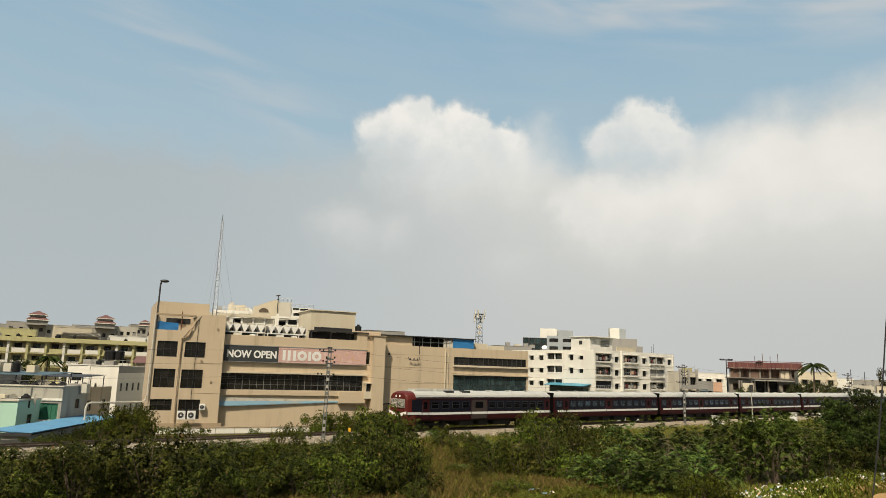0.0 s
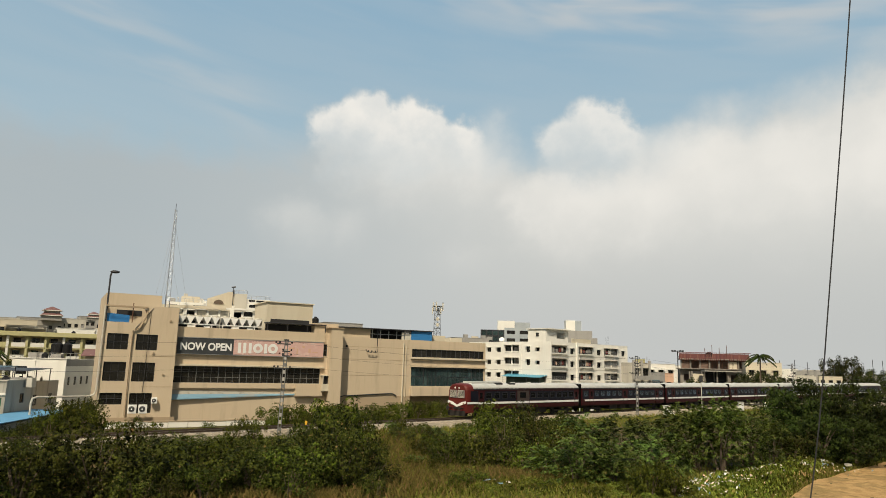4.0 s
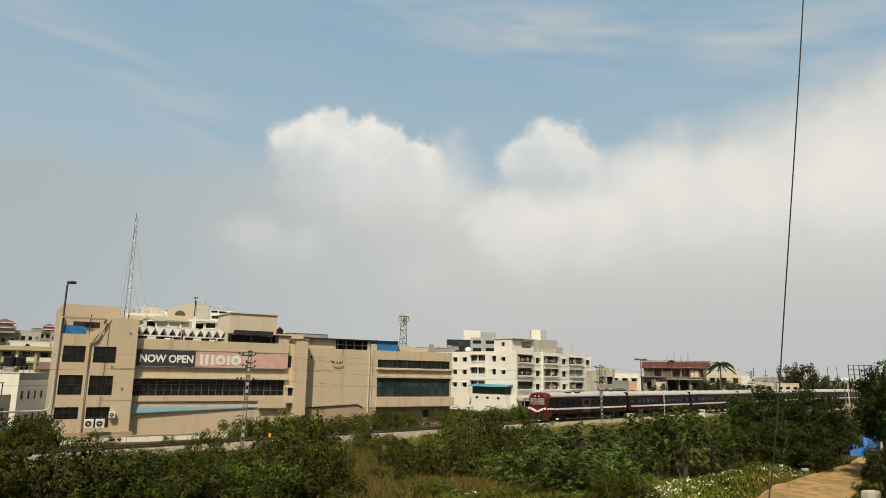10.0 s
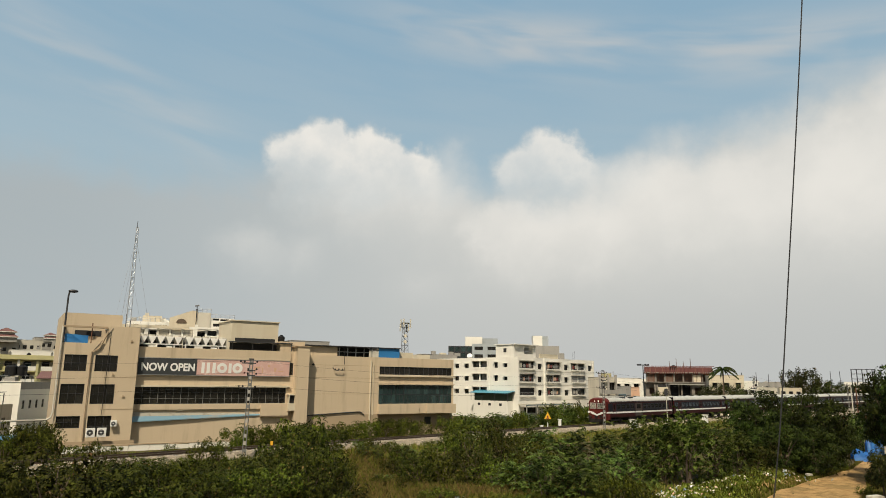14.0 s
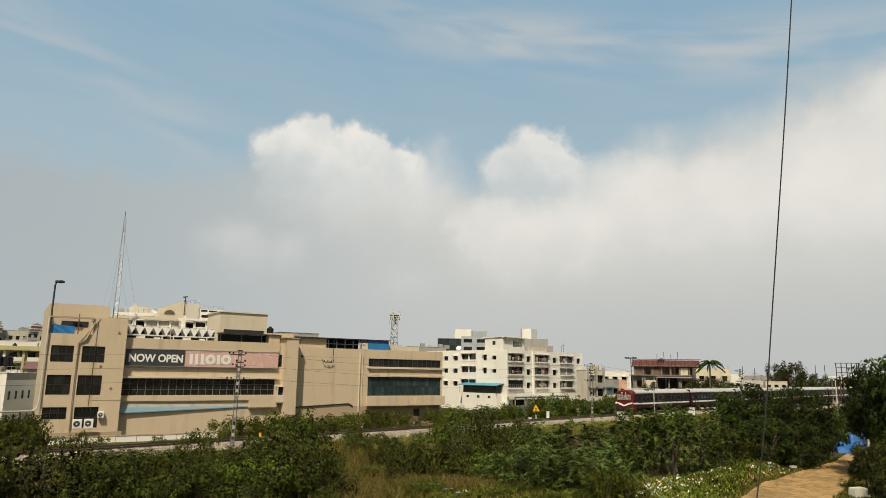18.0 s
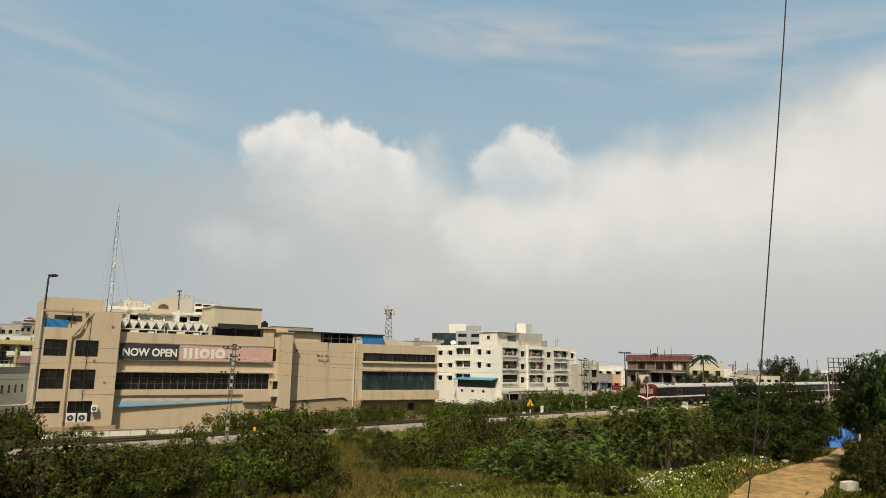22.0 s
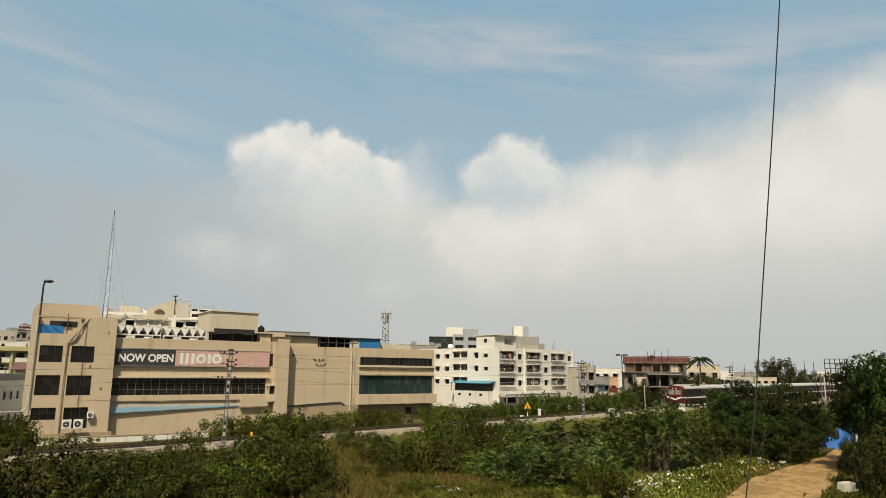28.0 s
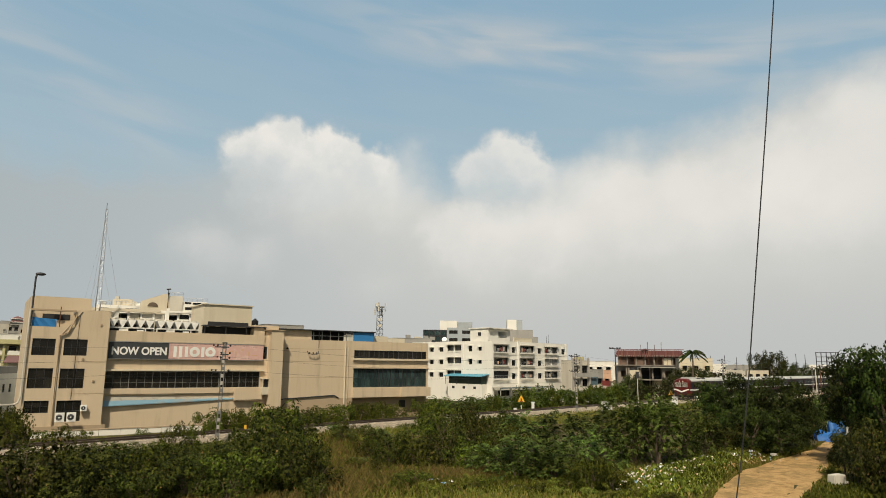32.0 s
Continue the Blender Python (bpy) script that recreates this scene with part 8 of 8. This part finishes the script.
# ---- the dirt path, litter, tarpaulins ----
def make_path():
    line, half = PATH, PATH_HALF
    bm = bmesh.new()
    rows = []
    for i in range(len(line) - 1):
        for k in range(6):
            s = k / 6
            c = Vector(line[i]).lerp(Vector(line[i + 1]), s)
            w_ = half[i] + (half[i + 1] - half[i]) * s
            dr = (Vector(line[i + 1]) - Vector(line[i])).normalized()
            nr = Vector((dr.y, -dr.x))
            row = []
            for j in range(9):
                q = -1 + j / 4
                e = w_ * q * (1 + 0.22 * noise.noise(Vector((c.x * 0.35, c.y * 0.35, q * 3))) * abs(q))
                p = c + nr * e
                rut = -0.06 if j in (2, 6) else 0.0
                row.append(bm.verts.new((p.x, p.y, ground_z(p.x, p.y) + (0.07 + rut if abs(q) < 0.99 else -0.03))))
            rows.append(row)
    for a, b in zip(rows, rows[1:]):
        for j in range(8):
            bm.faces.new((a[j], a[j + 1], b[j + 1], b[j]))
    bmesh.ops.recalc_face_normals(bm, faces=bm.faces[:])
    tagged(new("path", mesh_of(bm, "path", SOIL, True)), "bare orange-brown dirt track with ruts", "path", kind="structure")
    # trodden line that climbs to the railway
    bm = bmesh.new()
    rows = []
    for i in range(25):
        s = i / 24
        a, d = -5.4 - 4.6 * s + 0.4 * sin(6 * s), 49 + 24 * s
        x, y = polar(a, d)
        w_ = 0.5 + 0.25 * noise.noise(Vector((s * 7, 0, 0)))
        rows.append([bm.verts.new((x + w_ * q, y, ground_z(x + w_ * q, y) + 0.05 - 0.06 * abs(q))) for q in (-1, 0, 1)])
    for a, b in zip(rows, rows[1:]):
        for j in range(2):
            bm.faces.new((a[j], a[j + 1], b[j + 1], b[j]))
    tagged(new("footpath", mesh_of(bm, "footpath", SOIL, True)), "narrow trodden footpath up the railway bank", "path", kind="structure")


make_path()


def make_bank():
    a, b = Vector(BANK[0]), Vector(BANK[1])
    d = (b - a).normalized()
    rows = []
    for i in range(61):
        c = a.lerp(b, i / 60)
        row = []
        for j in range(17):
            p = c + Vector((d.y, -d.x)) * (j - 8) * 0.32
            row.append((p.x, p.y, ground_z(p.x, p.y) + bank_z(p.x, p.y) + 0.12 * noise.noise(Vector((p.x * 2, p.y * 2, 1))) - (0.15 if j in (0, 16) else 0.03)))
        rows += row
    me = bpy.data.meshes.new("earth_bank")
    me.from_pydata(rows, [], [(i * 17 + j, i * 17 + j + 1, (i + 1) * 17 + j + 1, (i + 1) * 17 + j) for i in range(60) for j in range(16)])
    me.materials.append(SOIL)
    for p in me.polygons:
        p.use_smooth = True
    tagged(new("earth_bank", me), "low bank of dumped earth and rubbish beside the track", "bank", kind="stuff")


make_bank()


def make_litter():
    rnd = random.Random(14)
    mats = [WHITE_PAINT, OFFWHITE, CANOPY, PINK, CREAM, RED_PAINT]
    spots = [(16.5, 50.5, 1.0, 1.2), (18.2, 54, 0.9, 1.6), (19.6, 57, 0.7, 2.0), (21.2, 62, 0.5, 1.5), (17.2, 51.5, 1.2, 1.0), (15.5, 49, 1.0, 0.8), (24.5, 68, 1.0, 1.0), (22.8, 65, 0.4, 1.5)]
    bags = [(-0.4, 47.6), (0.3, 47.9), (1.4, 47.4), (2.8, 47.6), (0.9, 46.9), (6.5, 46.6), (13.8, 48.2), (14.6, 47.6)]
    v, f, mi = [], [], []
    for i in range(270):
        a, d, ra, rd = rnd.choice(spots)
        x, y = polar(a + rnd.gauss(0, ra), d + rnd.gauss(0, rd)) if i >= len(bags) else polar(*bags[i])
        r, z, t = rnd.uniform(0.04, 0.14) + (0.2 if i < len(bags) else 0.0), ground_z(x, y) + bank_z(x, y) + rnd.uniform(0.06, 0.28), rnd.uniform(0, 6)
        k = len(v)
        v += [(x + r * cos(t + q) * rnd.uniform(0.6, 1.2), y + r * sin(t + q) * rnd.uniform(0.6, 1.2), z + rnd.uniform(-0.04, 0.2)) for q in (0, 1.5, 3.1, 4.7)] + [(x, y, z + 0.16)]
        f += [(k, k + 1, k + 4), (k + 1, k + 2, k + 4), (k + 2, k + 3, k + 4), (k + 3, k, k + 4)]
        mi += [rnd.choice((0, 1, 1, 1, 2, 3, 4, 4))] * 4
    me = bpy.data.meshes.new("litter")
    me.from_pydata(v, [], f)
    for m in mats:
        me.materials.append(m)
    me.polygons.foreach_set("material_index", mi)
    tagged(new("litter", me), "scattered white plastic bags and rubbish in weeds", "litter", kind="stuff")


make_litter()


def make_tent(a, d, wide, deep, high, label):
    x, y = polar(a, d)
    t = thing("tarpaulin_tent", x, y, ground_z(x, y), -a + 12, label, "tent", "tarpaulin tents")
    bm = bmesh.new()
    n = 10
    grid = []
    for i in range(n + 1):
        row = []
        for j in range(7):
            u, q = i / n, j / 6
            ridge = 1 - abs(2 * q - 1)
            row.append(bm.verts.new((wide * (u - 0.5), deep * (q - 0.5) * 1.1, 0.05 + high * ridge ** 0.7 * (0.86 + 0.14 * sin(u * 9)) + 0.06 * noise.noise(Vector((u * 6, q * 5, a))))))
        grid.append(row)
    for p, q in zip(grid, grid[1:]):
        for j in range(6):
            bm.faces.new((p[j], p[j + 1], q[j + 1], q[j]))
    bmesh.ops.solidify(bm, geom=bm.faces[:], thickness=0.02)
    part("tarpaulin", bm, TARP, t, "bright blue plastic sheet")
    part("pole", rods([((-wide * 0.45, 0, 0), (-wide * 0.45, 0, high), 0.04), ((wide * 0.45, 0, 0), (wide * 0.45, 0, high), 0.04)]), BARK, t)
    part("rope", rods([((-wide * 0.5, 0, high), (-wide * 0.8, 0, 0), 0.012), ((wide * 0.5, 0, high), (wide * 0.8, 0, 0), 0.012)], 4), OFFWHITE, t)


make_tent(29.6, 90, 2.5, 2.2, 1.25, "low tent of bright blue tarpaulin beside the path")
make_tent(30.25, 93, 1.8, 1.6, 2.1, "steep blue tarpaulin shelter beside the path")
for a, d, hgt, lean in ((30.8, 88, 2.3, 4), (31.0, 68, 1.9, -4)):
    x, y = polar(a, d)
    p = thing("fence_post", x, y, ground_z(x, y), 0, "pale weathered concrete fence post", "post", "fence posts")
    p.matrix_world = pose(x, y, ground_z(x, y), 0, lean, 0)
    part("post", rounded(-0.09, 0.09, -0.09, 0.09, -0.1, hgt, 0.02), OFFWHITE, p)
    part("wire_tie", rods([((-0.12, -0.1, hgt * 0.8), (0.12, -0.1, hgt * 0.82), 0.015)]), RUST, p)
for a, d, k in ((29.9, 56, 1.0), (24.8, 70, 0.6), (26.0, 71, 0.5)):
    x, y = polar(a, d)
    s = thing("rubble_block", x, y, ground_z(x, y), 20, "broken pale concrete block lying in weeds", "rubble", "rubble blocks")
    bm = rounded(-0.5 * k, 0.6 * k, -0.35 * k, 0.35 * k, -0.05, 0.75 * k, 0.06 * k)
    for vv in bm.verts:
        vv.co += Vector((noise.noise(vv.co * 3), noise.noise(vv.co * 3 + Vector((5, 0, 0))), 0)) * 0.12 * k
    part("block", bm, OFFWHITE, s)
    part("fragment", rounded(0.7 * k, 1.0 * k, -0.2, 0.1, -0.03, 0.25 * k, 0.03 * k), CONCRETE, s)


def make_far_woods():
    """Low hazy belt of trees along the horizon."""
    rng = random.Random(8)
    v, f = [], []
    for i in range(5200):
        a, d = rng.uniform(-62, 62), rng.uniform(520, 900)
        h_ = 7 + 4 * noise.noise(Vector((a * 0.6, 0, 0))) + rng.uniform(-2, 2)
        x, y = polar(a, d)
        r = rng.uniform(2.5, 5)
        k = len(v)
        z = rng.uniform(0.2, 1) * h_
        t = rng.uniform(0, 3)
        v += [(x - r * cos(t), y - r * sin(t), max(0, z - r)), (x + r * cos(t), y + r * sin(t), max(0, z - r * 0.8)), (x + r * 0.7 * cos(t), y + r * sin(t), z + r * 0.35), (x - r * 0.6, y, z + r * 0.4)]
        f.append((k, k + 1, k + 2, k + 3))
    me = bpy.data.meshes.new("far_woods")
    me.from_pydata(v, [], f)
    me.materials.append(LEAF_OLIVE)
    tagged(new("far_woods", me), "hazy belt of far trees on the horizon", "woods", kind="stuff")


make_far_woods()


# ---- clouds: a far shell that drifts ----
def make_clouds():
    bm = bmesh.new()
    R, rows = 2700.0, []
    for j in range(25):
        el_ = radians(-3 + 75 * j / 24)
        rows.append([bm.verts.new((R * cos(el_) * sin(radians(a)), R * cos(el_) * cos(radians(a)), R * sin(el_))) for a in range(-88, 89, 4)])
    for p, q in zip(rows, rows[1:]):
        for i in range(len(p) - 1):
            bm.faces.new((p[i], q[i], q[i + 1], p[i + 1]))
    m = bpy.data.materials.new("drifting_clouds")
    m.use_nodes = True
    n = Nodes(m.node_tree)
    co = n.add("ShaderNodeTexCoord").outputs["Object"]
    unit = n.add("ShaderNodeVectorMath", {0: co}, operation="NORMALIZE").outputs[0]
    xyz = n.add("ShaderNodeSeparateXYZ", {0: unit})
    az0 = n.math("MULTIPLY", n.math("ARCTAN2", xyz.outputs[0], xyz.outputs[1]), 57.29578)
    el0 = n.math("MULTIPLY", n.math("ARCSINE", xyz.outputs[2]), 57.29578)
    mid, fine = n.noise(unit, 17.0, 5, 0.54), n.noise(unit, 46.0, 4, 0.55)
    other = n.noise(n.add("ShaderNodeVectorMath", {0: unit, 1: (3.1, 1.7, 0.4)}, operation="ADD").outputs[0], 15.0, 5, 0.54)

    def warp(v, terms):
        for f, k in terms:
            v = n.math("ADD", v, n.math("MULTIPLY_ADD", f, k, -0.5 * k))
        return v
    az = warp(az0, ((mid, 3.8), (fine, 1.2)))
    el_ = warp(el0, ((other, 3.6), (fine, 1.2)))

    def gone(alpha):
        return n.math("SUBTRACT", 1.0, alpha)

    def inside(bumps):
        """How far, in degrees, a direction lies inside a heap of ellipses (bearing, centre, half width, height); they reach deeper below."""
        out = -20.0
        for a, e, ra, re in bumps:
            q = n.math("DIVIDE", n.math("SUBTRACT", az, a), ra)
            h_ = n.math("SUBTRACT", el_, e)
            h_ = n.math("ADD", n.math("DIVIDE", n.math("MAXIMUM", h_, 0.0), re), n.math("DIVIDE", n.math("MINIMUM", h_, 0.0), re * 3.2))
            r = n.math("SQRT", n.math("ADD", n.math("MULTIPLY", q, q), n.math("MULTIPLY", h_, h_)))
            d_ = n.math("MULTIPLY", n.math("SUBTRACT", 1.0, r), min(ra, re))
            out = d_ if isinstance(out, float) else n.add("ShaderNodeMath", {0: out, 1: d_, 2: 0.9}, operation="SMOOTH_MAX").outputs[0]
        return out
    # heaps: outline, softness of the crest, where they fade away below and where they are full, density
    HEAPS = (
        (((16.5, 15.6, 7.0, 3.1), (24.0, 15.4, 10.0, 3.2), (31.0, 16.0, 9.0, 4.2), (40.0, 17.4, 12.0, 6.6)), 3.0, 8.0, 16.5, 0.62),
        (((17.5, 18.6, 4.4, 2.0), (25.5, 18.8, 5.4, 2.4)), 2.6, 15.0, 18.5, 0.34),
        (((20.5, 16.0, 6.0, 2.2), (29.0, 16.4, 6.0, 2.0)), 2.4, 11.0, 16.6, 0.34),
        (((-1.4, 18.3, 2.8, 2.0), (-3.0, 17.0, 4.4, 2.6)), 2.4, 11.0, 17.5, 0.5),
        (((-15.3, 18.0, 2.7, 2.4), (-12.8, 18.4, 3.2, 3.1), (-10.0, 17.8, 3.2, 2.7), (-7.6, 18.2, 2.7, 2.8), (-5.0, 17.5, 3.1, 2.4)), 1.0, 12.6, 19.2, 0.97),
        (((-8.0, 15.4, 9.0, 3.6), (-3.0, 15.0, 6.0, 3.4)), 3.2, 8.0, 16.0, 0.42),
        (((4.9, 17.3, 2.8, 2.2), (7.2, 17.9, 3.0, 3.0), (9.2, 17.2, 2.4, 2.5)), 1.1, 12.4, 19.0, 0.9),
        (((4.0, 12.2, 5.4, 3.2), (8.5, 12.4, 6.0, 2.8)), 1.7, 6.0, 14.2, 0.55),
        (((11.6, 16.4, 4.0, 2.4), (15.0, 16.8, 4.5, 2.2)), 2.0, 10.0, 17.0, 0.5),
        (((5.4, 12.0, 7.2, 3.4), (12.5, 12.4, 9.0, 3.2), (21.0, 12.8, 10.0, 3.4), (30.0, 13.4, 10.0, 3.4)), 2.8, 5.0, 13.6, 0.5),
        (((-18.0, 10.8, 4.4, 2.3), (-14.6, 10.4, 3.2, 1.9)), 2.4, 5.0, 11.4, 0.34),
        (((-4.0, 8.4, 3.6, 1.6),), 2.2, 4.0, 8.5, 0.18))
    heap = 0.0
    for bumps, soft_, lo, hi, k in HEAPS:
        a_ = n.math("MULTIPLY", n.math("MULTIPLY", n.smooth(inside(bumps), -0.2, soft_), n.smooth(el_, lo, hi)), k)
        heap = n.math("SUBTRACT", 1.0, n.math("MULTIPLY", gone(heap), gone(a_)))
    heap = n.math("MULTIPLY", heap, n.smooth(mid, 0.30, 0.62, 0.84, 1.0))
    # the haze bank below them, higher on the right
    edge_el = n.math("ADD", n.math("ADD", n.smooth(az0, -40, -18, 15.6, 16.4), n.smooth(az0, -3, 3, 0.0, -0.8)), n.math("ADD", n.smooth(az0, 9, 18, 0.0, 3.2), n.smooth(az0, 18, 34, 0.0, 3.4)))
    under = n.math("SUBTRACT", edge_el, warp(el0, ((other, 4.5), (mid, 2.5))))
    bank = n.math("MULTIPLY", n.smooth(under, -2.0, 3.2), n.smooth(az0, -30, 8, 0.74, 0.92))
    # thin streaks
    streak = n.noise(n.add("ShaderNodeCombineXYZ", {0: n.math("MULTIPLY", az0, 0.07), 1: n.math("MULTIPLY_ADD", az0, 0.06, n.math("MULTIPLY", el0, 0.42)), 2: 0.0}).outputs[0], 1.1, 3, 0.5, 0.3)
    line = n.math("ABSOLUTE", n.math("SUBTRACT", el0, n.math("MULTIPLY_ADD", az0, -0.14, 28.4)))
    wisp = n.math("MULTIPLY", n.smooth(line, 3.4, 0.2), n.smooth(az0, -14, 4))
    line2 = n.math("ABSOLUTE", n.math("SUBTRACT", el0, n.math("MULTIPLY_ADD", az0, -0.44, 8.9)))
    wisp2 = n.math("MULTIPLY", n.smooth(line2, 3.4, 0.2), n.smooth(az0, -15, -24))
    veil = n.math("MULTIPLY", n.smooth(streak, 0.30, 0.68), n.math("ADD", n.math("MULTIPLY", n.math("MAXIMUM", n.math("MULTIPLY", wisp, 2.0), wisp2), 0.34), 0.10))
    rim = n.math("MULTIPLY", n.smooth(n.math("ABSOLUTE", az0), 84, 62), n.smooth(el0, 68, 48))
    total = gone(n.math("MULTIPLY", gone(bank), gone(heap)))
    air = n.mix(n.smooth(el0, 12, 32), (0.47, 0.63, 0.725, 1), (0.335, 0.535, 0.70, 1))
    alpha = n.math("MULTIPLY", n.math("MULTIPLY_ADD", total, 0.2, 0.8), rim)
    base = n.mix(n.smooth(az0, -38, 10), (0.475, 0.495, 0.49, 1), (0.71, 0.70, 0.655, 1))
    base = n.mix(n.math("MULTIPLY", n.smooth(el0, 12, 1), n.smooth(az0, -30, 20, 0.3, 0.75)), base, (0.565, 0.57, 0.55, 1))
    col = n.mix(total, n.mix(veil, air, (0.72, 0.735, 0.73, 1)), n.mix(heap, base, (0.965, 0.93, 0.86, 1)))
    em = n.add("ShaderNodeEmission", {"Color": col, "Strength": 1.0})
    mx = n.add("ShaderNodeMixShader", {0: alpha, 1: n.add("ShaderNodeBsdfTransparent").outputs[0], 2: em.outputs[0]})
    n.add("ShaderNodeOutputMaterial", {"Surface": mx.outputs[0]})
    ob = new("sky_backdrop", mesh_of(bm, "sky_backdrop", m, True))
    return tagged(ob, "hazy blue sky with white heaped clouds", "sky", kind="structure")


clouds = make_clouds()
CLOUD_DRIFT = [(0, 1.75, -1.7), (6, 1.2, -1.05), (13, 0.5, -0.5), (19, 0.0, 0.0), (28, -0.75, 0.9), (32, -1.0, 1.05)]


# ---- what moves ----
def motions():
    cable = CABLE["cable"]
    foot = cable.location.copy()
    # small sideways keys stand in for parallax of the camera, which only turns
    walk(cable, [(t, Matrix.Translation(foot + Vector((cos(radians(25)), -sin(radians(25)), 0)) * side_shift)) for t, side_shift in ((0, 0.03), (3.5, 0.024), (6.5, -0.012), (9, 0.0), (13, 0.004), (20, -0.006), (32, -0.008))])
    walk(clouds, [(t, pose(0, 0, EYE, tip, 0, turn)) for t, tip, turn in CLOUD_DRIFT])
    for c, back in COACHES:
        walk(c, [(t, Matrix.Translation(along(s + back, 0, RAIL)) @ pose(0, 0, 0, 0, 0, 90 - TRACK)) for t, s in NOSE])


motions()
